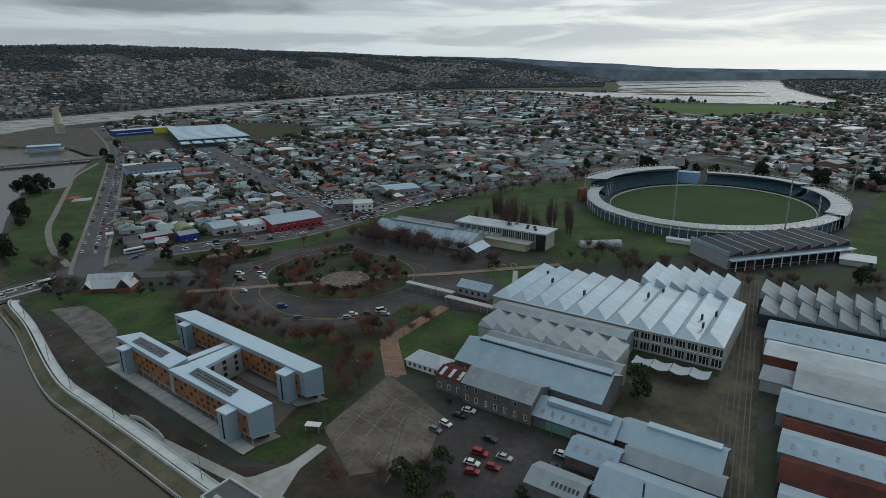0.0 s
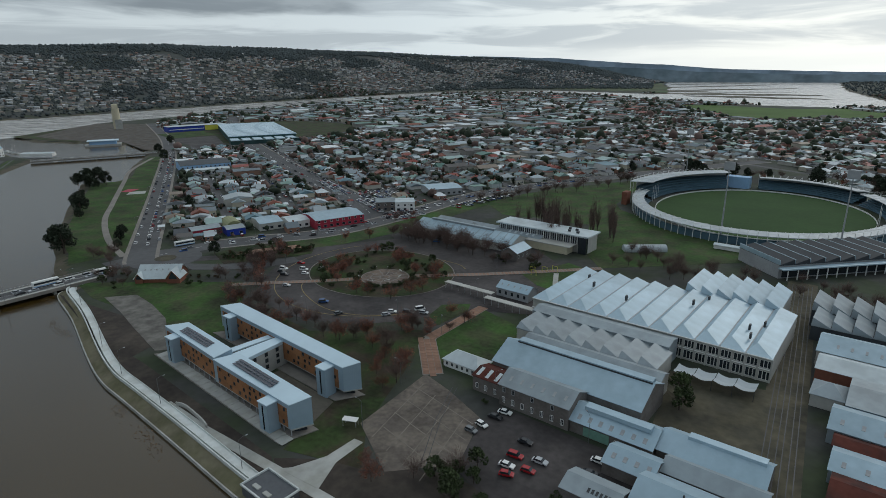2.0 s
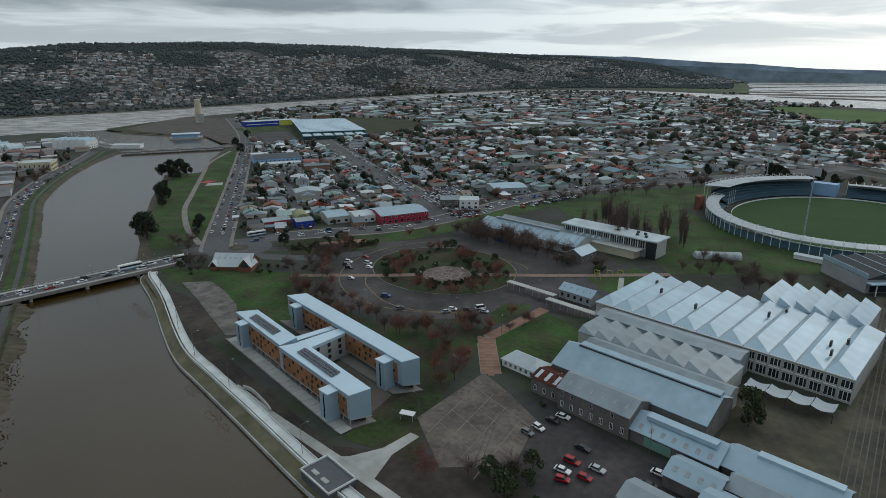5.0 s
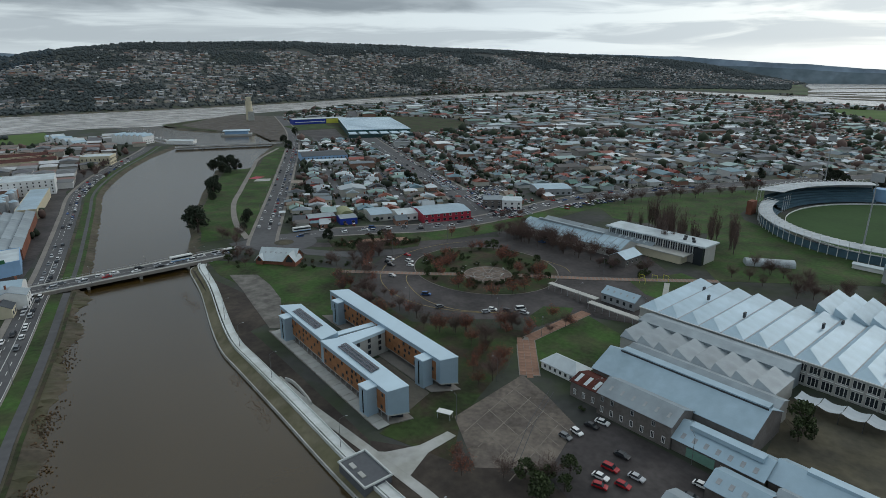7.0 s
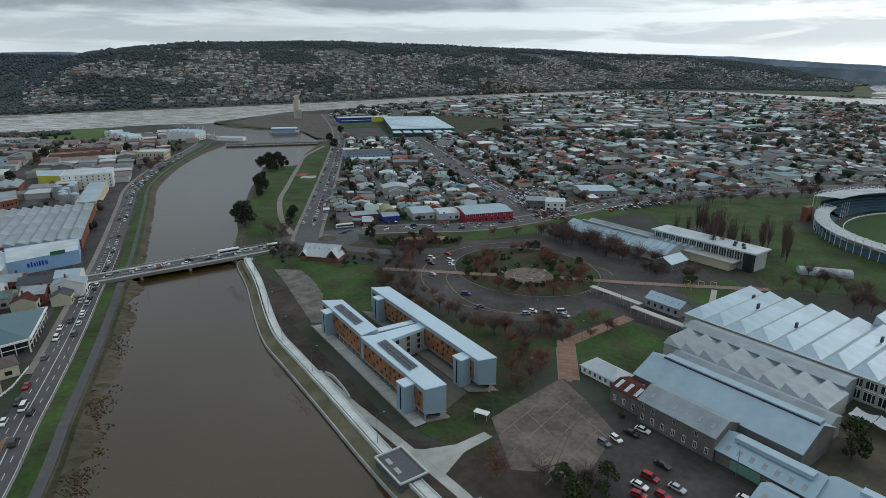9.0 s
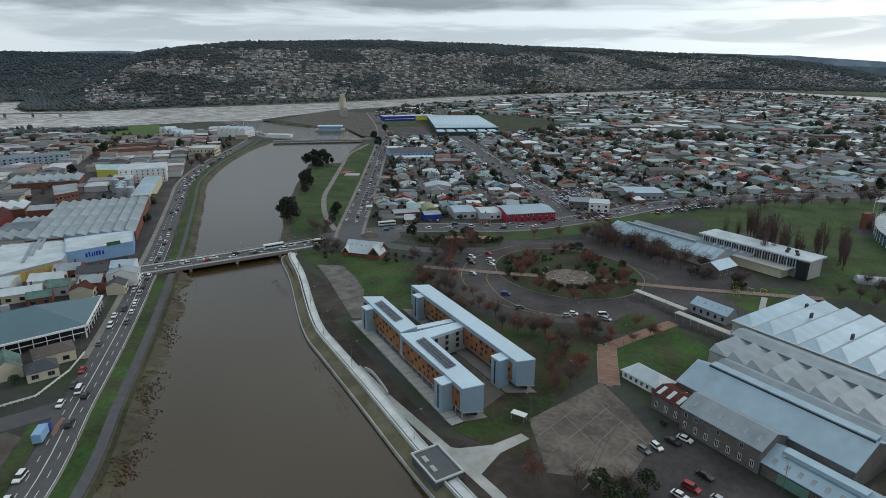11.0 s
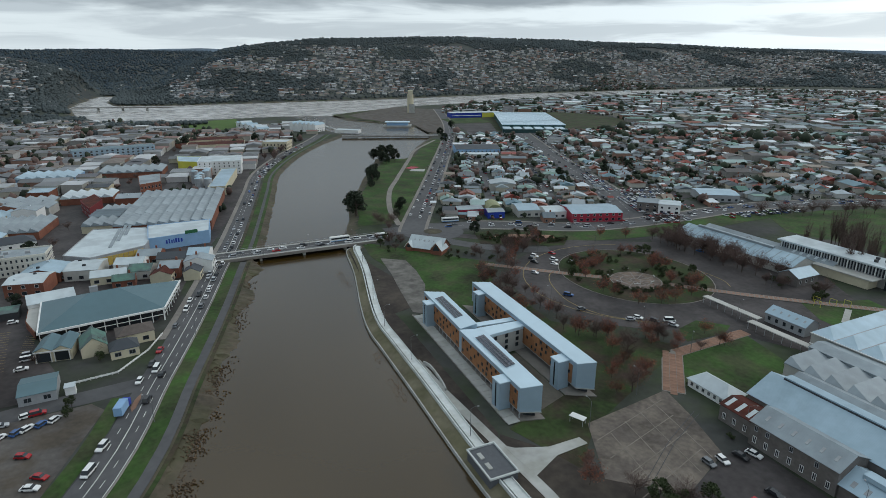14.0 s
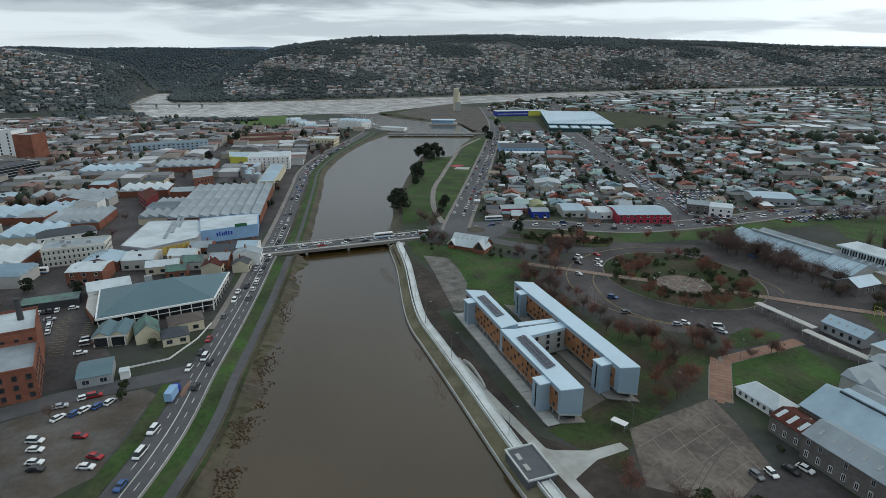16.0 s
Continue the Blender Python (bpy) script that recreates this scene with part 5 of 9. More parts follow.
r8 = gable("east_front_shed", "pale iron roofed shed with skylights", "shed", -1.4, 54, 134, 149.6, 4.0, 6.6, "iron", "irong")
for i in range(3):
    part("flue", box(8 + i * 3.4, 8.4 + i * 3.4, -3.2, -2.8, 5, 9.2), M["dark"], r6)
for o, w, d, e, r in ((r4, 60.2, 15.6, 5.0, 7.8), (r6, 57.6, 12.2, 4.2, 6.4), (r8, 55.4, 15.6, 4.0, 6.6)):
    for i in range(8):
        slope_box(o, "skylight", -w / 2 + 3 + i * 5.2, -d * 0.3, 1.0, 1.9, w, d, e, r, "trim")

# museum sheds and the glazed building beyond the ring
old = gable("museum_shed", "long old iron roofed museum shed", "museum", -254, -178, 284, 304, 5.0, 9.0, "iron", "render")
old2 = gable("museum_annex", "second long iron roofed museum shed", "museum", -252, -170, 304.4, 316, 5.0, 7.4, "irong", "render")
for i in range(15):
    slope_box(old, "roof_strip", -35 + i * 5, -5.0, 0.45, 9.6, 76, 20, 5.0, 9.0, "irong", 0.1)
part("ridge_vent", box(-30, 20, -0.9, 0.9, 8.7, 9.9), M["irong"], old)
for i in range(9):
    put_window(old, -34 + i * 8, -10, 1.2, 1.6, 2.2, frame_mat="trim")
gate = gable("gate_house", "small pale roofed stone gate house", "house", -177, -166.5, 272.5, 288, 4.8, 7.6, "iron", "stone", axis="b")
for i in range(3):
    put_window(gate, -5.5 + i * 4.4, -5.25, 1.5, 1.2, 1.8)
for i in range(5):
    slope_box(old2, "skylight", 18 + i * 4.2, -3.0, 1.6, 2.6, 82, 11.6, 5.0, 7.4, "ironw")
gall = thing("gallery_building", "long two storey gallery with flat white roof and dark glazing", "gallery", m=PRE)
part("wall", box(-202, -141, 309, 322, 0, 9.4), M["render"], gall)
part("roof", box(-204, -140, 307.5, 324, 9.9, 10.7), M["ironw"], gall, "flat white roof")
part("glazing", box(-202.2, -140.8, 308.6, 309.1, 5.4, 9.7), M["glass"], gall, "dark glazed upper storey")
for i in range(40):
    part("fin", box(-201.5 + i * 1.5, -201.15 + i * 1.5, 307.9, 308.7, 5.2, 9.9), M["white"] if i % 3 == 0 else M["trim"], gall)
part("lower_roof", box(-203, -148, 300, 308.4, 4.6, 5.1), M["render"], gall)
part("lower_wall", box(-202, -150, 301, 308.4, 0, 4.6), M["cream"], gall)
part("end_wall", box(-146, -141, 307, 309.5, 0, 9.6), M["glass"], gall)
for x, y in ((-156, 313), (-153, 317), (-150, 312), (-158, 318)):
    part("roof_plant", box(x, x + 1.6, y, y + 1.2, 10.7, 11.9), M["dark"], gall)

# marquee in the park
mq = thing("marquee", "long white vaulted canvas marquee", "tent", m=PRE)
bm = bmesh.new()
n = 10
ends = []
for x in (-129.5, -104.5):
    ends.append([bm.verts.new((x, 336 - 3.5 * math.cos(math.pi * i / n), 0.2 + 3.6 * math.sin(math.pi * i / n) ** 0.7)) for i in range(n + 1)])
for i in range(n):
    bm.faces.new((ends[0][i], ends[0][i + 1], ends[1][i + 1], ends[1][i]))
for e in ends:
    bm.faces.new(e)
mq_ob = part("canopy", bm, M["canvas"], mq, m=Matrix.Translation((-117, 336, 0)) @ Matrix.Rotation(radians(38), 4, "Z") @ Matrix.Translation((117, -336, 0)))

# cottage by the bridge
HUTM = Matrix.Translation((-169, 282.5, 0)) @ Matrix.Rotation(radians(6), 4, "Z")
hut = gable("bridge_cottage", "brick cottage with broad pale iron roof and white edged gables", "house", -10.5, 10.5, -6.5, 6.5, 3.0, 8.0, "ironw", "brick", over=1.0, grid_m=HUTM)
for i in range(6):
    slope_box(hut, "skylight", -7.5 + i * 3, -2.8, 0.7, 1.0, 21, 13, 3.0, 8.0, "trim")


def cross_gable(parent, x, half, depth, eave, ridge, face="glass"):
    """A gable that stands out from the long front, with a glazed or brick face and white barge boards."""
    bm = bmesh.new()
    for sg in (-1, 1):
        a = [(x + sg * (half + 0.5), -depth - 0.5, eave - 0.25), (x, -depth - 0.5, ridge), (x, 1.0, ridge), (x + sg * (half + 0.5), 1.0, eave - 0.25)]
        tp = [bm.verts.new(p) for p in a]
        bt = [bm.verts.new((p[0], p[1], p[2] - 0.14)) for p in a]
        bm.faces.new(tp), bm.faces.new(bt[::-1])
        for i in range(4):
            j = (i + 1) % 4
            bm.faces.new((bt[i], bt[j], tp[j], tp[i]))
    bmesh.ops.recalc_face_normals(bm, faces=bm.faces)
    part("gable_roof", bm, M["ironw"], parent)
    bm = bmesh.new()
    pts = [(x - half, eave), (x - half, 0), (x + half, 0), (x + half, eave), (x, ridge - 0.3)]
    f0 = [bm.verts.new((p[0], -depth, p[1])) for p in pts]
    f1 = [bm.verts.new((p[0], 0, p[1])) for p in pts]
    bm.faces.new(f0)
    for i in range(5):
        bm.faces.new((f0[i], f0[(i + 1) % 5], f1[(i + 1) % 5], f1[i]))
    part("gable_wall", bm, M["brick"], parent)
    bm = bmesh.new()
    poly(bm, [(x - half * 0.6, -depth - 0.04, eave - 0.6), (x + half * 0.6, -depth - 0.04, eave - 0.6), (x + half * 0.6, -depth - 0.04, eave + 0.2), (x, -depth - 0.04, ridge - 1.1), (x - half * 0.6, -depth - 0.04, eave + 0.2)])
    part("gable_window", bm, M[face], parent)
    for sg in (-1, 1):
        bm = bmesh.new()
        tube(bm, (x + sg * (half + 0.5), -depth - 0.55, eave - 0.3), (x, -depth - 0.55, ridge), 0.14, 0.14, 4)
        part("barge_board", bm, M["white"], parent)


cross_gable(hut, 8.4, 3.4, 8.4, 3.0, 7.4)
cross_gable(hut, -9.4, 2.0, 7.6, 2.8, 5.6)

# ---- levee wall along the river ----
LEVEE = smooth_line([(40, 62), (0, 86), (-30, 106), (-57.5, 125), (-89.5, 149.5), (-118, 171), (-133, 182.5), (-150, 200), (-180, 234), (-204, 258), (-207, 264)], 4)


def ribbon(name, line, profile, material, label, cat):
    """A profile (offset across, height) swept along a line."""
    bm = bmesh.new()
    rows = []
    for i, q in enumerate(line):
        t = (line[min(i + 1, len(line) - 1)] - line[max(i - 1, 0)]).normalized()
        nrm = Vector((t.y, -t.x))            # towards land
        rows.append([bm.verts.new((q.x + nrm.x * o, q.y + nrm.y * o, z)) for o, z in profile])
    for r, s in zip(rows, rows[1:]):
        for k in range(len(profile) - 1):
            bm.faces.new((r[k], r[k + 1], s[k + 1], s[k]))
    bm.faces.new(rows[0])
    bm.faces.new(rows[-1])
    bmesh.ops.recalc_face_normals(bm, faces=bm.faces)
    return tagged(part(name, bm, material), label, cat, kind="structure")


ribbon("levee_wall", LEVEE, [(-1.2, -2.5), (-1.2, 1.75), (-0.8, 1.75), (-0.8, -0.3), (-0.1, -0.3), (-0.1, 1.25), (2.45, 1.25), (2.45, 1.6), (2.65, 1.6), (2.65, 0.0)], M["wallwhite"], "white concrete flood wall with a walkway along the river", "flood wall")
ribbon("levee_apron", LEVEE, [(-4.95, -2.6), (-4.95, -1.0), (-1.25, 0.7), (-1.25, -2.6)], M["apron"], "sloping grass apron at the foot of the flood wall", "bank")
# dark strip laid in the slot as painted shadow
ribbon("levee_channel", LEVEE, [(-0.79, -0.5), (-0.79, -0.2), (-0.11, -0.2), (-0.11, -0.5)], M["gapshade"], "dark floor of the slot between flood wall and walkway, shade in its colour", "drain")
ribbon("levee_toe", LEVEE, [(-5.3, -2.6), (-5.3, -0.75), (-4.9, -0.75), (-4.9, -2.6)], M["concrete"], "pale concrete toe wall at the water", "flood wall")
strip("levee_path", [Vector(p) for p in ((-104, 164), (-85, 150.6), (-54.4, 131.9), (-37, 121), (-10, 102), (30, 74))], 3.2, M["concrete"], 0.16, "pale concrete footpath below the wall", "path")
patch("path_fork", [(-55.5, 133.5), (-52, 134.2), (-43.7, 139.6), (-37.6, 148.2), (-34.6, 146.6), (-40.4, 137), (-42.4, 126)], M["concrete"], 0.19, "pale concrete path fork", "path")
pump = thing("pump_station", "grey concrete pump platform on the flood wall", "platform", m=Matrix.Translation((-54, 123, 0)) @ Matrix.Rotation(radians(-36), 4, "Z"))
part("deck", box(-6.5, 6.5, -4.2, 4.2, -2.5, 2.4), M["deckgrey"], pump)
part("parapet", box(-6.7, 6.7, -4.4, -4.0, 2.4, 2.9), M["wallwhite"], pump)
part("parapet", box(-6.7, 6.7, 4.0, 4.4, 2.4, 2.9), M["wallwhite"], pump)
part("parapet", box(-6.9, -6.5, -4.4, 4.4, 2.4, 2.9), M["wallwhite"], pump)
part("parapet", box(6.5, 6.9, -4.4, 4.4, 2.4, 2.9), M["wallwhite"], pump)
for x in (-4.2, 0.4):
    part("hatch", box(x, x + 2.6, -2.6, -1.4, 2.4, 2.75), M["concrete"], pump)
ramp = [Vector(p) for p in ((-100, 163), (-96, 161.5), (-88, 155), (-84, 151))]
ribbon("ramp_wall", smooth_line([tuple(p) for p in ramp]), [(-0.2, 0), (-0.2, 1.4), (0.2, 1.4), (0.2, 0)], M["concrete"], "curved concrete ramp wall", "wall")

# ---- bridges ----
def bridge(p, q, width, z, label, posts=24):
    p, q = Vector(p), Vector(q)
    d = q - p
    t = thing("bridge", label, "bridge", m=Matrix.Translation((*((p + q) / 2), 0)) @ Matrix.Rotation(math.atan2(d.y, d.x), 4, "Z"))
    L, w = d.length / 2, width / 2
    part("deck", box(-L, L, -w, w, z - 0.9, z), M["road"], t)
    part("beam", box(-L, L, -w - 0.15, -w + 0.35, z - 1.5, z + 0.15), M["paving"], t)
    part("beam", box(-L, L, w - 0.35, w + 0.15, z - 1.5, z + 0.15), M["paving"], t)
    for s in (-1, 1):
        part("footway", box(-L, L, min(s * (w - 2.2), s * (w - 0.3)), max(s * (w - 2.2), s * (w - 0.3)), z, z + 0.14), M["concrete"], t)
        part("handrail", box(-L, L, s * (w - 0.1) - 0.05, s * (w - 0.1) + 0.05, z + 0.95, z + 1.05), M["trim"], t)
        for i in range(posts):
            x = -L + 2 * L * (i + 0.5) / posts
            part("rail_post", box(x - 0.06, x + 0.06, s * (w - 0.1) - 0.05, s * (w - 0.1) + 0.05, z, z + 1.0), M["trim"], t)
    for i in range(3):
        x = -L + 2 * L * (i + 1) / 4
        part("pier", box(x - 0.7, x + 0.7, -w + 1, w - 1, -5, z - 0.9), M["concrete"], t)
    part("centre_line", box(-L, L, -0.08, 0.08, z, z + 0.012), M["line"], t)
    return t


bridge((-262, 206), (-206, 286), 15, 1.3, "low concrete road bridge with railings over the brown river", 30)
bridge((-556, 684), (-440, 764), 14, 1.2, "low concrete road bridge near the river mouth", 10)

bridge((-1371, 760), (-1202, 882), 12, 6.0, "low concrete highway bridge across the flooded river mouth", 4)

# ---- sports stadium ----
stadium = thing("sports_stadium", "oval sports stadium with ring of covered stands and white roofs", "stadium", m=PRE @ Matrix.Translation((-85, 484, 0)))


def ell(ang, ra, rb):
    return Vector((ra * math.cos(ang), rb * math.sin(ang)))


def stand(a0, a1, inner, outer, zf, zr, roof, roofmat, closed, n=None):
    """A stretch of the ring, angles in degrees from +a: raked seats, back wall, roof on posts."""
    n = n or max(4, int((a1 - a0) / 4))
    an = [radians(a0 + (a1 - a0) * i / n) for i in range(n + 1)]
    bm = bmesh.new()
    steps = 6
    rows = []
    for a in an:
        col = []
        for k in range(steps + 1):
            f = k / steps
            p = ell(a, 72 + inner + (outer - inner) * f, 86 + inner + (outer - inner) * f)
            col.append(bm.verts.new((p.x, p.y, 0.8 + (zf - 0.8) * f)))
            q = ell(a, 72 + inner + (outer - inner) * min(f + 1 / steps, 1), 86 + inner + (outer - inner) * min(f + 1 / steps, 1))
            col.append(bm.verts.new((q.x, q.y, 0.8 + (zf - 0.8) * f)))
        p = ell(a, 72 + outer, 86 + outer)
        col.append(bm.verts.new((p.x, p.y, 0)))
        rows.append(col)
    for r, s in zip(rows, rows[1:]):
        for k in range(len(r) - 1):
            bm.faces.new((r[k], s[k], s[k + 1], r[k + 1]))
    part("seating", bm, M["seat"], stadium, "dark blue-green raked seating")
    if closed:
        bm = bmesh.new()
        rows = [[bm.verts.new((*ell(a, 72 + outer + d, 86 + outer + d), z)) for d, z in ((0.1, 0), (0.1, zr - 0.5), (0.5, zr - 0.5), (0.5, 0))] for a in an]
        for r, s in zip(rows, rows[1:]):
            for k in range(3):
                bm.faces.new((r[k], s[k], s[k + 1], r[k + 1]))
        part("back_wall", bm, M["trim"], stadium)
    lo, hi = roof
    bm = bmesh.new()
    rows = []
    for a in an:
        pts = []
        for f in (0, 0.5, 1.0):
            p = ell(a, 72 + lo + (hi - lo) * f, 86 + lo + (hi - lo) * f)
            pts.append((p, zr + 0.9 * math.sin(math.pi * f) * 0.6 + (0.8 if f == 0 else 0)))
        rows.append([bm.verts.new((*p, z)) for p, z in pts] + [bm.verts.new((*p, z - 0.35)) for p, z in pts[::-1]])
    for r, s in zip(rows, rows[1:]):
        for k in range(6):
            bm.faces.new((r[k], s[k], s[(k + 1) % 6], r[(k + 1) % 6]))
    bm.faces.new(rows[0]), bm.faces.new(rows[-1])
    bmesh.ops.recalc_face_normals(bm, faces=bm.faces)
    part("stand_roof", bm, M[roofmat], stadium, "pale stand roof")
    for i, a in enumerate(an):
        p, q, c = ell(a, 72 + hi - 0.6, 86 + hi - 0.6), ell(a, 72 + lo, 86 + lo), ell(a, 72 + (lo + hi) / 2, 86 + (lo + hi) / 2)
        bm = bmesh.new()
        tube(bm, (*p, 0), (*p, zr + 2.2), 0.22, 0.18, 5)
        tube(bm, (*p, zr + 2.2), (*q, zr + 1.0), 0.13, 0.13, 4)
        part("mast", bm, M["white"], stadium)


stand(186, 344, 6, 16, 4.8, 7.6, (9, 18), "stand", False, 46)
stand(121, 183, 6, 21, 10, 13.6, (8, 27), "stand", True, 18)
stand(49, 104, 6, 19, 7, 9.6, (9, 21), "stand", True, 16)
stand(-14, 45, 6, 19, 7, 8.6, (7, 20), "stand", True, 16)
part("grandstand_club", box(-46, -27, 88, 98, 0, 10), M["bluepaint"], stadium, "blue grey glazed club rooms")
part("score_wall", box(-93, -89, -36, -28, 0, 10), M["brick"], stadium, "dark red entrance wall")
bm = bmesh.new()
rows = [[bm.verts.new((*ell(2 * math.pi * i / 72, 72 + d, 85 + d), z)) for d, z in ((0, 0.1), (0, 1.0), (0.3, 1.0), (0.3, 0.1))] for i in range(73)]
for r, s in zip(rows, rows[1:]):
    for k in range(3):
        bm.faces.new((r[k], s[k], s[k + 1], r[k + 1]))
part("boundary_fence", bm, M["white"], stadium)
for x, y in ((-80, 10), (-79, 3), (-78, -4), (-77, -11), (72, 22), (72, 15), (73, 8), (73, 1)):
    bm = bmesh.new()
    tube(bm, (x, y, 0), (x, y, 12), 0.15, 0.1, 5)
    part("goal_post", bm, M["white"], stadium)
for x, y in ((-90, 397), (-26, 404), (-172, 590), (6, 590)):
    lamp = thing("light_tower", "tall steel stadium light tower with a bank of lamps", "light tower", "stadium lights", PRE @ Matrix.Translation((x, y, 0)))
    bm = bmesh.new()
    tube(bm, (0, 0, 0), (0, 0, 44), 0.55, 0.28, 8)
    part("mast", bm, M["trim"], lamp)
    part("lamp_bank", box(-3.2, 3.2, -0.6, 0.6, 43, 48), M["trim"], lamp)
# the big indoor hall beside the oval, with ribbed dark roof bays
indoor = sawtooth("indoor_sports_hall", "long indoor sports hall with dark ribbed roof and glazed front", -64, 14, 334, 366, 9, 7.4, 2.4, roof="blackroof", wall="trim", hipend=0.4, backhip=0.4, steep=0.95)
indoor.matrix_basis = PRE @ Matrix.Translation((-45, 330, 0)) @ Matrix.Rotation(radians(48), 4, "Z") @ Matrix.Translation((0, 0, 0))
for i in range(10):
    part("roof_rib", box(i * 78 / 9 - 0.18, i * 78 / 9 + 0.18, -0.3, 32, 7.4, 9.9), M["iron"], indoor)
part("front_canopy", box(-1, 79, -4.5, -0.5, 5.6, 6.2), M["iron"], indoor)
part("front_glazing", box(2, 76, -0.3, 0.1, 0.6, 5.4), M["glass"], indoor)
for i in range(14):
    part("column", box(2 + i * 5.7, 2.4 + i * 5.7, -4.2, -3.8, 0, 5.6), M["white"], indoor)
kiosk = gable("ticket_kiosk", "small white roofed kiosk beside the sports ground", "kiosk", 4, 20, 372, 386, 3.2, 4.6, "ironw", "render")
shedw = gable("turf_shed", "long low white shed by the sports ground", "shed", -86, -66, 366, 370, 2.6, 3.4, "ironw", "white")

# ---- houses of the river flat ----
rnd = random.Random(7)
TG = radians(29)                              # street grid of the suburb
tc, ts = math.cos(TG), math.sin(TG)


def tw(p, q):
    return (p * tc - q * ts, p * ts + q * tc)


def line_gap(x, y, line):
    best = 1e9
    for a, b in zip(line, line[1:]):
        dx, dy = b[0] - a[0], b[1] - a[1]
        t = max(0, min(1, ((x - a[0]) * dx + (y - a[1]) * dy) / (dx * dx + dy * dy + 1e-9)))
        best = min(best, math.hypot(x - a[0] - t * dx, y - a[1] - t * dy))
    return best


def side(x, y, line):
    """Positive to the left of a line that is walked from its first point."""
    best, sg = 1e9, 0
    for a, b in zip(line, line[1:]):
        dx, dy = b[0] - a[0], b[1] - a[1]
        t = max(0, min(1, ((x - a[0]) * dx + (y - a[1]) * dy) / (dx * dx + dy * dy + 1e-9)))
        d = math.hypot(x - a[0] - t * dx, y - a[1] - t * dy)
        if d < best:
            best, sg = d, dx * (y - a[1]) - dy * (x - a[0])
    return best if sg > 0 else -best


def to_ab(x, y):
    return (x * math.cos(GRID) + y * math.sin(GRID), -x * math.sin(GRID) + y * math.cos(GRID))


KEEP = [(-82, 512, 20)]                                     # plots taken by buildings of their own: x, y, radius


RECTS = []                                    # the same for long plots: x, y, half length, half depth, cosine, sine


def taken(x, y, gap):
    for u, w, r in KEEP:
        if (x - u) ** 2 + (y - w) ** 2 < (r + gap) ** 2:
            return True
    for u, w, hx, hy, c, s in RECTS:
        dx, dy = x - u, y - w
        if abs(dx * c + dy * s) < hx + gap and abs(dy * c - dx * s) < hy + gap:
            return True
    return False


def town_ok(x, y, gap):
    if y < 300 or x > 1500 or y > 2900:
        return False
    if taken(x, y, gap):
        return False
    if side(x, y, ESPLANADE[::2]) > -(9 + gap) and y < 1200:
        return False
    if x < -690 and y >= 1200:
        return False
    a, b = to_ab(x, y)
    if a > -196 and b < 612 and (a < 130 or b < 420):
        return False
    if -190 < a < 10 and b < 606:
        return False
    if x < 330 and side(x, y, CROSS[::2]) < 9 + gap:
        return False
    if line_gap(x, y, WIDE[::2]) < 12 + gap:
        return False
    if ((x + 420) / 190) ** 2 + ((y - 1060) / 210) ** 2 < 1:       # open ground round the big store
        return False
    if 520 < x < 900 and 1250 < y < 1750:                          # fields by the estuary
        return False
    return True


def house_mesh(bmw, bmr, m, w, d, h, rise, kind):
    """Walls into one mesh and roof into another, at the pose m."""
    x, y = w / 2, d / 2
    v = [bmw.verts.new(m @ Vector(p)) for p in ((-x, -y, -1), (x, -y, -1), (x, y, -1), (-x, y, -1), (-x, -y, h), (x, -y, h), (x, y, h), (-x, y, h))]
    for q in ((0, 1, 5, 4), (1, 2, 6, 5), (2, 3, 7, 6), (3, 0, 4, 7)):
        bmw.faces.new([v[i] for i in q])
    o = 0.5
    ox, oy = x + o, y + o
    if kind == "flat":
        e = [(-ox, -oy, h), (ox, -oy, h), (ox, oy, h + rise * 0.3), (-ox, oy, h + rise * 0.3)]
        r = [bmr.verts.new(m @ Vector(p)) for p in e]
        bmr.faces.new(r)
        return
    hx = max(x - y * (0.9 if kind == "hip" else -0.06), 0.4)
    r = [bmr.verts.new(m @ Vector(p)) for p in ((-ox, -oy, h - 0.2), (ox, -oy, h - 0.2), (ox, oy, h - 0.2), (-ox, oy, h - 0.2), (-hx, 0, h + rise), (hx, 0, h + rise))]
    for q in ((0, 1, 5, 4), (2, 3, 4, 5), (1, 2, 5), (3, 0, 4)):
        bmr.faces.new([r[i] for i in q])


HOUSE_KIT = {}


def near_house(x, y, turn, w, d, h, rise, kind, flip):
    """A house of its own: wall, roof, chimney, door and windows."""
    key = (round(w), round(d), round(h * 2), round(rise * 2), kind)
    if key not in HOUSE_KIT:
        w, d, h, rise = round(w), round(d), round(h * 2) / 2, round(rise * 2) / 2
        b1, b2 = bmesh.new(), bmesh.new()
        house_mesh(b1, b2, Matrix(), w, d, h, rise, kind)
        bmesh.ops.recalc_face_normals(b2, faces=b2.faces)
        mw, mr = mesh_of(b1, "wall"), mesh_of(b2, "roof")
        mw.materials.append(M["housewall"])
        mr.materials.append(M["houseroof"])
        t = thing("house", "small suburban house with iron roof on the river flat", "house", "suburb houses", pose(x, y, 0, 0, 0, turn))
        shared("wall", mw, t)
        shared("roof", mr, t)
        if "chim" not in WIN:
            me = mesh_of(box(-0.45, 0.45, -0.35, 0.35, 0, 2.2), "chimney")
            me.materials.append(M["brick"])
            WIN["chim"] = me
        if kind != "flat":
            shared("chimney", WIN["chim"], t, pose(w * 0.2, d * 0.12, h + rise * 0.45))
        put_window(t, -w * 0.25, -d / 2, 0.9, 1.4, 1.4)
        put_window(t, w * 0.32, -d / 2, 0.9, 1.4, 1.4)
        HOUSE_KIT[key] = t
        return t
    return copy_thing(HOUSE_KIT[key], pose(x, y, 0, 0, 0, turn))


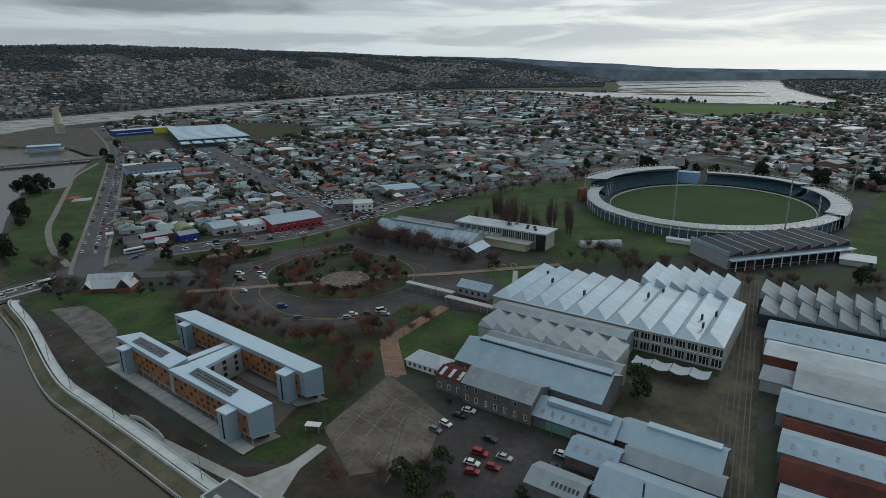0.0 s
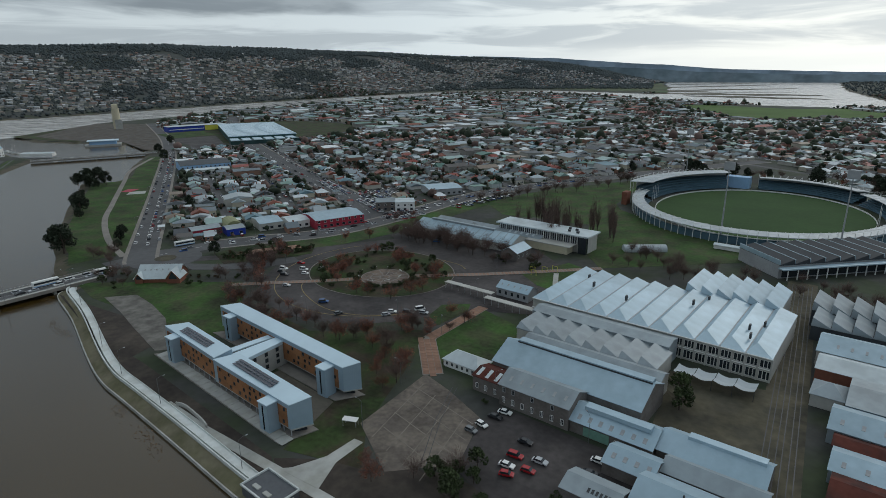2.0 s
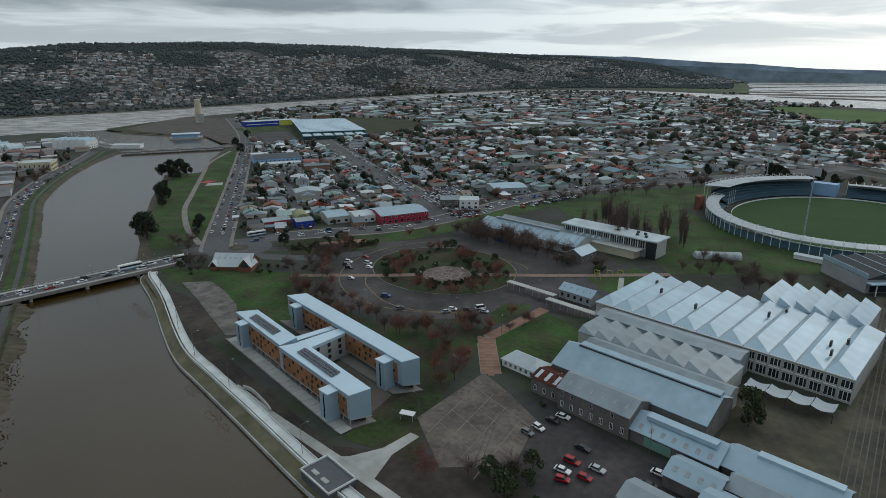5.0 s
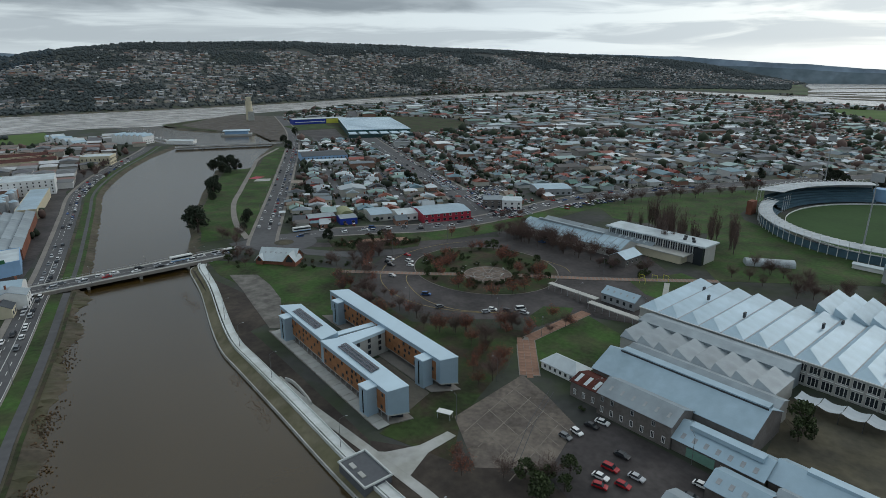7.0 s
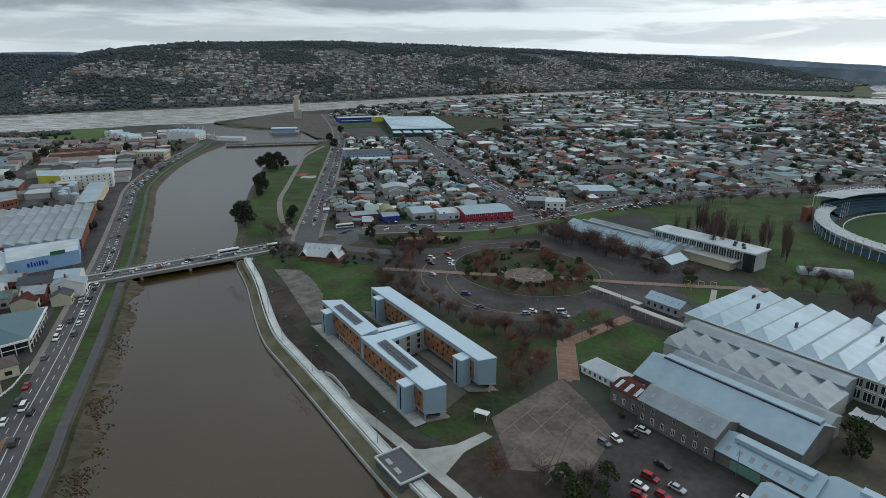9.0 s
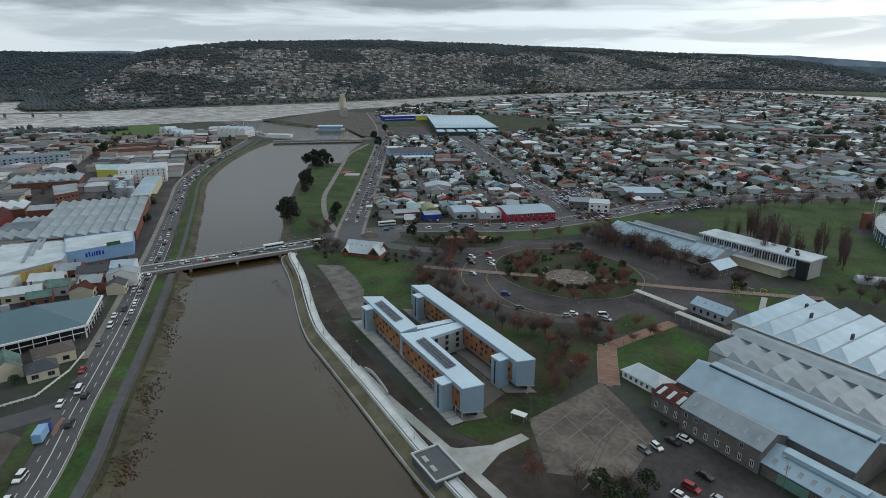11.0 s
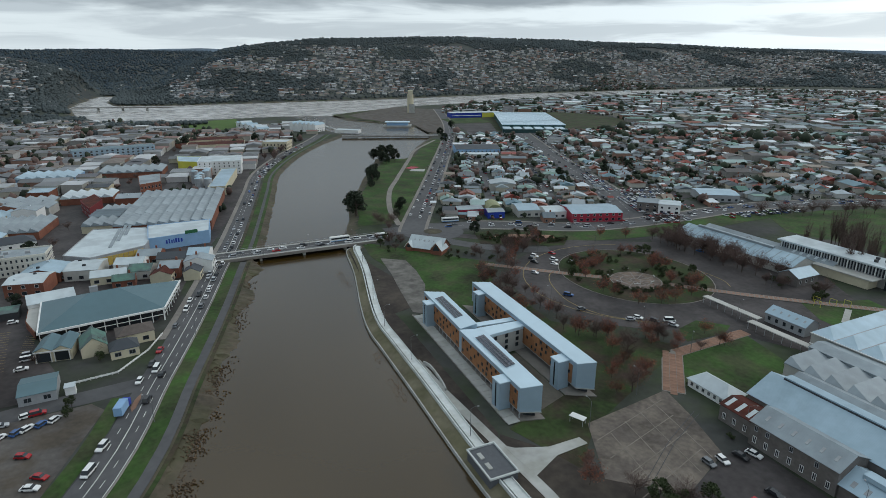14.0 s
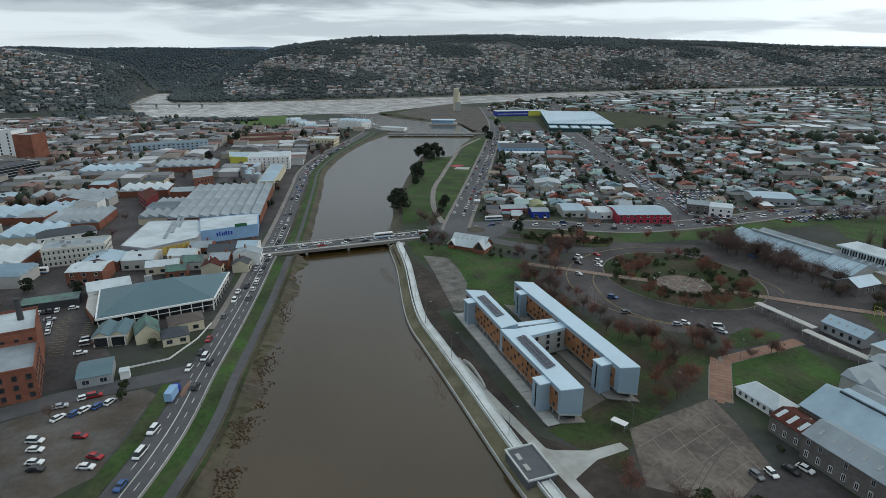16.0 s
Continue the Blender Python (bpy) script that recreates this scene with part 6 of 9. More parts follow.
far_w, far_r = bmesh.new(), bmesh.new()
TREE_SPOTS = []
near_count = 0
q = -200.0
LOTS = []
pv = -300.0
rows_done = 0
STREETS = []
while pv < 2300:
    block_end = 0
    q = 250.0
    while q < 3000:
        x, y = tw(pv, q)
        r = math.hypot(x, y)
        if y > 290 and -720 < x < 0.98 * y and r < 2700:
            LOTS.append((r, pv, q))
        q += 10.2 if (q % 160) < 147 else 20.0
    rows_done += 1
    if rows_done % 2:
        pv += 19.0
    else:
        STREETS.append(pv + 15.5)
        pv += 31.0


def shop(name, label, cat, x, y, w, d, h, rise, turn, roof, wall, kind="gable", frame_win=True):
    """A named town building; KEEP holds its plot free."""
    fr = Matrix.Translation((x, y, 0)) @ Matrix.Rotation(radians(turn), 4, "Z")
    t = gable(name, label, cat, -w / 2, w / 2, -d / 2, d / 2, h, h + rise, roof, wall, grid_m=fr, hip=(d * 0.4 if kind == "hip" else 0.0), over=0.3)
    RECTS.append((x, y, w / 2, d / 2, math.cos(radians(turn)), math.sin(radians(turn))))
    if frame_win:
        n = max(2, int(w / 4.5))
        for i in range(n):
            put_window(t, -w / 2 + w * (i + 0.5) / n, -d / 2, 1.0, min(2.2, w / n * 0.6), 1.7, frame_mat="trim")
            if h > 6:
                put_window(t, -w / 2 + w * (i + 0.5) / n, -d / 2, 4.2, min(1.6, w / n * 0.5), 1.6)
    return t

# ---- named buildings of the suburb ----
shop("red_showroom", "long showroom with pale roof and dark red front", "shop", -108, 404, 36, 27, 6.2, 1.8, 36, "iron", "redpaint")
shop("corner_shop", "red fronted corner shop with pale roof", "shop", -188, 371, 19, 12, 4.2, 1.2, 40, "irong", "redpaint")
shop("white_shop", "white roadside shop with pale green canopy", "shop", -133, 395, 15, 18, 5.0, 1.4, 36, "ironw", "white")
shop("pale_store", "pale iron roofed roadside store", "shop", -152, 391, 16, 22, 5.0, 1.6, 36, "iron", "render")
shop("stone_inn", "two storey stone inn on the street corner", "inn", -77, 446, 15, 14, 7.2, 2.0, 10, "irong", "stone")
shop("white_office", "two storey white office with dark windows", "office", -62, 446, 15, 15, 7.4, 0.8, 10, "ironw", "white")
shop("car_dealer", "wide grey roofed car dealership", "shop", -38, 513, 30, 26, 5.6, 1.2, 22, "iron", "trim")
shop("depot", "long blue-grey roofed bus depot", "depot", -316, 640, 52, 44, 7.4, 2.0, 34, "irond", "bluepaint")
shop("depot_office", "white depot office with pale roof", "office", -296, 608, 44, 14, 5.0, 1.2, 32, "ironw", "white")
shop("blue_workshop", "small blue roadside workshop", "workshop", -168, 372, 12, 12, 4.6, 1.2, 38, "irong", "royal")
vault = thing("vaulted_shed", "olive green vaulted shed", "shed", m=Matrix.Translation((-176, 387, 0)) @ Matrix.Rotation(radians(125), 4, "Z"))
bm = bmesh.new()
ends = [[bm.verts.new((x, -6 * math.cos(math.pi * i / 10), 6.5 * math.sin(math.pi * i / 10) ** 0.8)) for i in range(11)] for x in (-9, 9)]
for i in range(10):
    bm.faces.new((ends[0][i], ends[0][i + 1], ends[1][i + 1], ends[1][i]))
for e in ends:
    bm.faces.new(e)
part("shell", bm, mat("olive_iron", (0.26, 0.27, 0.14), 0.6, var=0.2), vault)
KEEP.append((-176, 387, 10))

# big box store, blue and yellow showroom, silo tower near the big river
fr = Matrix.Translation((-398, 1005, 0)) @ Matrix.Rotation(radians(-62), 4, "Z")
bigbox = thing("warehouse_store", "huge hardware warehouse with pale flat roof and dark green walls", "warehouse", m=fr)
part("wall", box(-118, 118, -50, 50, 0, 9), mat("dark_green_wall", (0.03, 0.085, 0.085), 0.6, var=0.15, fine=0.3), bigbox)
part("roof", box(-119, 119, -51, 51, 9, 9.8), M["zincroof"], bigbox, "pale flat roof")
for i in range(12):
    part("roof_rib", box(-110 + i * 20, -109 + i * 20, -50, 50, 9.8, 10.1), M["iron"], bigbox)
for i in range(6):
    part("canopy_bay", box(119, 150, -50 + i * 16.5, -38 + i * 16.5, 5.5, 6.6), M["zincroof"], bigbox)
part("canopy_wall", box(119, 149, -51, 50, 0, 5.4), mat("dark_green_canopy", (0.03, 0.07, 0.07), 0.6), bigbox)
showroom = thing("blue_yellow_showroom", "long showroom with royal blue and yellow walls", "showroom", m=Matrix.Translation((-536, 1075, 0)) @ Matrix.Rotation(radians(44), 4, "Z"))
part("wall", box(-52, 12, -14, 14, 0, 9), M["royal"], showroom, "royal blue wall")
part("wall", box(12.2, 52, -14, 14, 0, 9), M["yellow"], showroom, "yellow wall")
part("roof", box(-52.5, 52.5, -14.5, 14.5, 9, 9.5), M["ironw"], showroom)
part("sign_band", box(-50, 10, -14.3, -14, 3.5, 4.6), M["white"], showroom)
patch("store_lawn", [(-572, 1000), (-515, 1058), (-462, 992), (-508, 934)], M["lawn"], 0.12, "green verge beside the store", "lawn")
patch("store_car_park", [(-504, 928), (-456, 980), (-394, 872), (-348, 848), (-392, 796)], M["asphalt"], 0.11, "large asphalt car park", "car park")
silo = thing("silo_tower", "tall pale concrete grain silo tower", "silo", m=Matrix.Translation((-701, 1098, 0)) @ Matrix.Rotation(radians(32), 4, "Z"))
bm = bmesh.new()
tube(bm, (0, 0, 0), (0, 0, 38), 7.0, 6.6, 20)
part("shaft", bm, M["cream"], silo)
part("head_house", box(-5, 5, -6, 6, 38, 46), M["cream"], silo)
part("annex", box(-3, 9, -9, -5, 0, 18), M["concrete"], silo)
patch("wharf_ground", [(-790, 950), (-700, 905), (-560, 885), (-480, 800), (-450, 790), (-540, 960), (-700, 1200), (-820, 1220)], M["gravel"], 0.05, "bare wharf yard of gravel and asphalt", "yard")
jetty = thing("jetty_restaurant", "pale roofed pavilion on piles over the water", "pavilion", m=Matrix.Translation((-576, 860, 0)) @ Matrix.Rotation(radians(30), 4, "Z"))
part("deck", box(-24, 24, -12, 12, -3, 0.6), M["concrete"], jetty)
part("wall", box(-18, 18, -9, 9, 0.6, 5.6), M["bluepaint"], jetty)
part("roof", box(-21, 21, -11, 11, 5.6, 6.3), M["zincroof"], jetty)

RECTS.append((-432, 884, 84, 44, math.cos(radians(-50)), math.sin(radians(-50))))      # the store's car park
# rest of the suburb: lots row by row
LOTS.sort()
LOTS = [l for l in LOTS if town_ok(*tw(l[1], l[2]), 0)]
lot_xy = np.array([tw(l[1], l[2]) for l in LOTS])
lot_z, lot_d = terrain(lot_xy[:, 0], lot_xy[:, 1])
sheds = 0
for lot, (r, pv, qv) in enumerate(LOTS):
    x, y = tw(pv + rnd.uniform(-4, 4), qv + rnd.uniform(-3, 3))
    bear = math.degrees(math.atan2(x, y))
    industrial = (-24 < bear < 12 and 1020 < r < 2300) or (-4 < bear < 12 and 540 < r < 900)
    u = rnd.random()
    w, d, h, rise = rnd.uniform(6.8, 10), rnd.uniform(9, 15), rnd.choice((3.2, 3.5, 3.8, 4.0)), rnd.uniform(1.6, 2.8)
    kind = rnd.choice(("hip", "gable", "hip", "gable", "flat"))
    turn = 29 + rnd.choice((0, 90, 90)) + rnd.uniform(-4, 4)
    big = u < ((0.45 if r > 1000 else 0.22) if industrial else 0.05)
    if big:
        w, d, h, rise, kind = rnd.uniform(15, 27) * (1.7 if r > 1000 else 1.0), rnd.uniform(13, 22) * (1.5 if r > 1000 else 1.0), rnd.uniform(4.5, 8), rnd.uniform(0.8, 2.5), rnd.choice(("gable", "flat", "gable"))
        turn = 29 + rnd.choice((0, 90))
    for k in range(3 if industrial or r < 600 else 5):
        if rnd.random() < 0.62:
            TREE_SPOTS.append((x + rnd.uniform(-14, 14), y + rnd.uniform(-14, 14), r))
    if rnd.random() < (0.03 if r < 900 else 0.06):
        continue
    if not town_ok(x, y, 5 if not big else max(w, d) * 0.5):
        continue
    if lot_d[lot] < 30 or lot_z[lot] > 8:
        continue
    if not big and rnd.random() < 0.6:               # back-yard sheds
        sx, sy = tw(pv + rnd.choice((-11, 11)), qv + rnd.uniform(-5, 5))
        house_mesh(far_w, far_r, pose(sx, sy, 0, 0, 0, 29), rnd.uniform(3, 6), rnd.uniform(4, 8), 2.6, 0.8, "gable")
    if big:
        KEEP.append((x, y, max(w, d) * 0.42))
    if near_count < 290 and not big:
        near_house(x, y, turn, w, d, h, rise, kind, 0)
        near_count += 1
    else:
        house_mesh(far_w, far_r, pose(x, y, 0, 0, 0, turn), w, d, h, rise, kind)
# flats beyond the estuary bank and the right hand rise
tagged(part("suburb_walls", far_w, M["farwall"]), "walls of crowded suburban houses and sheds", "houses", kind="stuff")
tagged(part("suburb_roofs", far_r, M["farroof"]), "mixed iron and tile roofs of crowded suburb", "roofs", kind="stuff")

# suburb streets
for pv in STREETS[:26]:
    pts = [tw(pv, qq) for qq in range(300, 2300, 40)]
    pts = [p for p in pts if town_ok(p[0], p[1], -6)]
    if len(pts) > 6:
        strip("road_suburb", [Vector(p) for p in pts], 8, M["road"], 0.045, "grey suburban street", "road")

# ---- city bank buildings ----
def block(name, label, cat, pts, h, wall, roof, parapet=0.5):
    t = thing(name, label, cat)
    part("wall", prism(pts, 0, h), M[wall], t)
    c = Vector((sum(p[0] for p in pts) / len(pts), sum(p[1] for p in pts) / len(pts)))
    part("roof", prism([c + (Vector(p) - c) * 0.985 for p in pts], h, h + 0.25), M[roof], t)
    for i in range(len(pts)):
        a, b = Vector(pts[i]), Vector(pts[(i + 1) % len(pts)])
        d = b - a
        if d.length > 2:
            part("parapet", box(0, d.length, -0.15, 0.2, h, h + parapet), M[wall], t, m=pose(a.x, a.y, 0, 0, 0, math.degrees(math.atan2(d.y, d.x))))
    KEEP.append((c.x, c.y, max((Vector(p) - c).length for p in pts) * 0.62))
    return t


def facade(t, p, q, floors, n, w=1.1, h=1.7, z0=1.2, step=3.4, frame_mat="trim"):
    p, q = Vector(p), Vector(q)
    d = q - p
    ang = math.degrees(math.atan2(d.y, d.x))
    for f in range(floors):
        for i in range(n):
            c = p + d * (i + 0.5) / n
            put_window(t, c.x, c.y, z0 + f * step, w, h, ang, frame_mat)


rent = block("car_rental_shed", "car rental shed with pale blue front wall", "shop", [(-306, 198), (-291, 228), (-312, 246), (-332, 216)], 7.4, "bluepaint", "ironw")
d = Vector((15, 30)).normalized()
ang = math.degrees(math.atan2(d.y, d.x))
for i, (s, w, hh) in enumerate(((9.0, 1.0, 2.2), (10.6, 0.7, 2.8), (12.0, 0.7, 2.0), (13.2, 0.5, 2.4), (14.2, 0.9, 2.6), (15.6, 0.9, 2.6), (17.2, 1.0, 2.2))):
    part("sign_bar", box(s, s + w, -0.12, 0.02, 3.2, 3.2 + hh), M["royal"], rent, "dark blue sign bar", pose(-306, 198, 0, 0, 0, ang))
part("kerb_sign", box(20, 27, -0.5, -0.2, 7.6, 9.6), mat("green_sign", (0.03, 0.13, 0.06), 0.5), rent, "dark green roof sign", pose(-306, 198, 0, 0, 0, ang))
cream = block("yellow_warehouse", "big pale roofed warehouse with yellow panelled front", "warehouse", [(-304, 163), (-299, 191), (-306, 198.4), (-332, 216.4), (-356, 196), (-320, 158)], 6.4, "trim", "ironw")
d = Vector((5, 28))
for i in range(10):
    part("yellow_panel", box(i * 2.75 + 0.1, i * 2.75 + 2.55, -0.2, 0.02, 0.6, 5.4), mat("ochre_panel", (0.50, 0.36, 0.10), 0.7, rand=0.2) if i == 0 else bpy.data.materials["ochre_panel"], cream, "", pose(-304, 163, 0, 0, 0, math.degrees(math.atan2(d.y, d.x))))
for i in range(3):
    part("roof_valley", box(2, 44, -0.9, 0.9, 6.6, 6.95), M["irong"], cream, "grey valley strip on the pale roof", pose(-311 - i * 7.6, 178 + i * 9.5, 0, 0, 0, 140))
FR = Matrix.Translation((-312, 247, 0)) @ Matrix.Rotation(radians(134.5), 4, "Z")
for k in range(4):
    sawtooth("bank_sawtooth_shed", "wide grey saw-tooth shed with brick street wall", 0, 58, 0, 25.6, 9, 6.4 + 0.1 * (k % 2), 2.0, roof="irong", wall="brick", hipend=0.5, backhip=0.3, grid_m=FR @ Matrix.Translation((26 + 26 * k, 0, 0)) @ Matrix.Rotation(radians(90), 4, "Z"), steep=0.86)
RECTS.append((-369, 263, 52, 29, math.cos(radians(134.5)), math.sin(radians(134.5))))
creamrow = block("cream_street_row", "cream rendered street front with pale roof", "warehouse", [(-388, 325), (-447, 390), (-457, 381), (-398, 316)], 7.2, "cream", "iron")
white5 = block("white_mill", "five storey white mill with rows of small windows", "mill", [(-480, 372), (-453, 401), (-478, 426), (-506, 398)], 12.5, "white", "ironw")
facade(white5, (-480, 372), (-453, 401), 4, 9, 1.0, 1.4, 1.4, 2.9, "dark")
mill2 = block("lime_shed", "low shed with lime painted edge and grey roof", "shed", [(-530, 388), (-506, 398), (-520, 430), (-560, 410)], 7, "yellow", "iron")
TERR = [(-336, 125), (-321, 150), (-333, 160), (-352, 134)]
cl = block("white_terrace", "three storey ivory rendered terrace with cornices", "terrace", TERR, 9.4, "ivory", "irong", 0.9)
facade(cl, (-336, 125), (-321, 150), 3, 13, 0.9, 1.5, 1.0, 3.0, "trim")
facade(cl, (-321, 150), (-333, 160), 3, 6, 0.9, 1.5, 1.0, 3.0, "trim")
for p, q in zip(TERR, TERR[1:]):
    d = Vector(q) - Vector(p)
    for z, o in ((9.25, 0.45), (6.3, 0.2), (3.4, 0.25)):
        part("cornice", box(-o, d.length + o, -o, 0.1, z, z + 0.28), M["ivory"], cl, m=pose(p[0], p[1], 0, 0, 0, math.degrees(math.atan2(d.y, d.x))))
for x, y in ((-334, 136), (-338, 140), (-331, 147), (-343, 139)):
    part("roof_plant", box(-1.1, 1.1, -0.8, 0.8, 9.4, 10.9), M["trim"], cl, m=pose(x, y, 0, 0, 0, 58))
cl2 = shop("slate_terrace", "white terrace with dark slate roof", "terrace", -372, 154, 30, 13, 7.0, 3.0, 70, "irond", "white", "hip")
for i, (x, y, w, d, tr, rf, wl, h) in enumerate(((-286, 174, 14, 12, 40, "ironw", "white", 5.0), (-273, 171, 11, 12, 40, "greenroof", "render", 4.6), (-262, 180, 10, 13, 40, "irong", "brick", 5.4), (-275, 191, 15, 11, 40, "irond", "render", 5.0), (-266, 201, 11, 13, 40, "iron", "white", 6.2),
                                                 (-290, 188, 12, 12, 40, "irong", "brick", 5.0), (-254, 191, 9, 14, 130, "irong", "white", 6.6), (-258, 172, 9, 10, 130, "rust", "cream", 4.4), (-280, 158, 16, 9, 52, "ironw", "cream", 4.2), (-268, 158, 10, 8, 52, "greenroof", "brick", 4.0), (-248, 182, 8, 8, 130, "irond", "cream", 4.4))):
    cot = shop("town_cottage", "town cottage with iron roof by the river road", "house", x, y, w, d, h, 2.2, tr, rf, wl)
    part("chimney", box(w * 0.2, w * 0.2 + 0.9, d * 0.1, d * 0.1 + 0.7, h + 0.8, h + 3.4), M["brick"], cot)
    if i % 3 == 0:
        part("lean_to", box(-w / 2, w * 0.2, d / 2, d / 2 + 2.6, 0, 2.9), M["irong"], cot)
# glazed convention hall with broad teal hipped roof
tealh = thing("convention_hall", "glass walled hall with broad teal hipped roof and white frames", "hall")
HALL = [Vector(p) for p in ((-235, 101.4), (-214.9, 141.6), (-237.6, 166.4), (-266.2, 119.2))]
mid_hall = sum(HALL, Vector((0, 0))) / 4
part("wall", prism([mid_hall + (p - mid_hall) * 0.86 for p in HALL], 0, 5.6), M["glass"], tealh, "dark glass wall")
bm = bmesh.new()
top_v = [bm.verts.new((*p, 5.7)) for p in HALL]
low_v = [bm.verts.new((*p, 5.3)) for p in HALL]
rid = [bm.verts.new(p) for p in ((-243.5, 127.5, 11.6), (-238.6, 137.6, 11.6))]
for q in ((top_v[0], top_v[1], rid[1], rid[0]), (top_v[1], top_v[2], rid[1]), (top_v[2], top_v[3], rid[0], rid[1]), (top_v[3], top_v[0], rid[0]), low_v[::-1]):
    bm.faces.new(q)
for i in range(4):
    bm.faces.new((low_v[i], low_v[(i + 1) % 4], top_v[(i + 1) % 4], top_v[i]))
bmesh.ops.recalc_face_normals(bm, faces=bm.faces)
part("roof", bm, M["teal"], tealh)
for i in range(4):                             # white fascia, and white frames under the eaves
    p, q = HALL[i], HALL[(i + 1) % 4]
    L, turn = (q - p).length, math.degrees(math.atan2((q - p).y, (q - p).x))
    part("fascia", box(-0.3, L + 0.3, -0.35, 0.25, 5.05, 5.78), M["white"], tealh, m=pose(p.x, p.y, 0, 0, 0, turn))
    if i in (0, 1):
        part("ring_beam", box(0.5, L - 0.5, 0.35, 0.6, 2.6, 2.85), M["white"], tealh, m=pose(p.x, p.y, 0, 0, 0, turn))
        n = int(L / 4.4)
        for k in range(n + 1):
            part("frame_post", box(k * (L - 1) / n + 0.35, k * (L - 1) / n + 0.65, 0.3, 0.6, 0, 5.1), M["white"], tealh, m=pose(p.x, p.y, 0, 0, 0, turn))
part("roof_plant", box(-1.6, 1.6, -1.0, 1.0, 10.6, 13.0), M["trim"], tealh, m=pose(-246, 131, 0, 0, 0, 62))
part("entrance_deck", prism([(-243, 104), (-257, 107.6), (-271, 115.8), (-266, 119)], 0, 3.0), M["brick"], tealh)
part("deck_roof", prism([(-243, 104.4), (-257, 108), (-270.6, 116), (-266, 119)], 3.0, 3.3), M["render"], tealh)
KEEP.append((-238, 134, 27))
for x, y in ((-225.4, 100.0), (-221.4, 104.4)):
    annex = shop("teal_annex", "teal roofed annex with white gable porch", "hall", x, y, 13, 6.0, 4.4, 1.7, 137.5, "teal", "cream", frame_win=False)
    part("porch_glazing", box(-6.75, -6.5, -2.2, 2.2, 0.3, 3.7), M["glass"], annex)
    for q in (-2.5, 2.3):
        part("porch_post", box(-6.9, -6.6, q, q + 0.25, 0, 4.3), M["white"], annex)
    part("porch_beam", box(-6.95, -6.6, -3.0, 3.0, 4.0, 4.4), M["white"], annex)
shop("cream_villa", "cream villa with steep green roof and red gable", "house", -214.5, 110.4, 12, 8.6, 4.0, 3.6, -28, "greenroof", "cream")
shop("stone_villa", "pale stone villa with low brown hipped roof", "house", -209.5, 124, 13, 9.5, 4.4, 2.0, 62, "brownroof", "cream", "hip")
shop("slate_villa", "grey roofed cream villa", "house", -202.2, 114.6, 9.5, 8, 3.6, 2.6, 62, "irond", "cream", "hip")
shop("teal_shed", "long blue-grey iron shed", "shed", -199.6, 83.2, 10.6, 13, 3.6, 1.2, 58, "teal", "trim")
shop("white_kiosk", "small flat white kiosk beside the blue shed", "kiosk", -191.4, 88.6, 3, 3, 3.0, 0.2, 58, "ironw", "white", frame_win=False)
shop("long_carport", "long low green-grey carport", "shed", -280, 104.4, 22, 9, 3.2, 0.5, 58, "greenroof", "dark", frame_win=False)
shop("white_arch_depot", "white vaulted roof depot", "depot", -272, 126, 18, 14, 5.0, 2.2, 66, "ironw", "white")
brew = block("brewery", "tall red brick brewery with white parapets", "brewery", [(-201, 66), (-221, 75.5), (-232, 56), (-212, 46)], 10.5, "brick", "irong", 1.2)
facade(brew, (-212, 46), (-201, 66), 3, 6, 1.4, 1.8, 1.2, 3.2, "dark")
facade(brew, (-201, 66), (-221, 75.5), 3, 6, 1.4, 1.8, 1.2, 3.2, "dark")
brew2 = block("brewery_tower", "red brick brewery tower block", "brewery", [(-222, 76), (-242, 85), (-250, 68), (-231, 58)], 14.5, "brick", "ironw", 1.2)
facade(brew2, (-231, 58), (-222, 76), 4, 5, 1.3, 1.7, 1.2, 3.2, "dark")
bm = bmesh.new()
tube(bm, (-236, 77, 14), (-236, 77, 23), 1.1, 0.9, 10)
part("chimney", bm, M["dark"], brew2)
flats = block("apartment_row", "long three storey apartment row in teal and grey", "apartments", [(-669, 361), (-636, 438), (-652, 446), (-686, 368)], 10.5, "zinc", "teal")
facade(flats, (-669, 361), (-636, 438), 3, 16, 2.4, 1.8, 1.2, 3.2, "white")
office = block("tower_office", "tall white and brown brick office tower", "office tower", [(-727, 251), (-712, 262), (-725, 282), (-742, 270)], 33, "white", "irong", 1.0)
facade(office, (-727, 251), (-712, 262), 9, 2, 1.6, 2.2, 2, 3.4, "dark")
office2 = block("brown_office", "tall brown brick office block", "office tower", [(-712, 262), (-696, 273), (-710, 293), (-725, 282)], 29, "brick", "irong", 1.0)
dark_off = block("dark_office", "dark glazed low office block", "office", [(-624, 208), (-640, 254), (-662, 246), (-648, 200)], 10, "glass", "irond")
for i in range(5):
    part("floor_band", box(0, 48, -0.3, 0.05, i * 2.4, i * 2.4 + 0.4), M["trim"], dark_off, "", pose(-624, 208, 0, 0, 0, 109))
redlong = shop("red_roof_market", "long market hall with dark red roof", "market", -640, 520, 78, 30, 4.6, 1.4, 76, "rust", "brick")
for k in range(6):
    f = (k + 0.5) / 6
    shop("quay_hotel", "white quayside hotel wing with pale gabled roof", "hotel", -674 + 48 * f, 712 + 6 * f, 26, 7.6, 11.5 - 0.5 * (k % 2), 3.2, 97, "iron", "white")
for k in range(9):
    f = (k + 0.5) / 9
    shop("quay_apartments", "stepped white quayside apartment with pale roof", "apartments", -796 + 108 * f, 714 - 54 * f + 3 * (k % 2), 18, 11.5, 6.5 + 1.5 * (k % 3 == 1), 2.4, 63, "ironw" if k % 2 else "iron", "white")
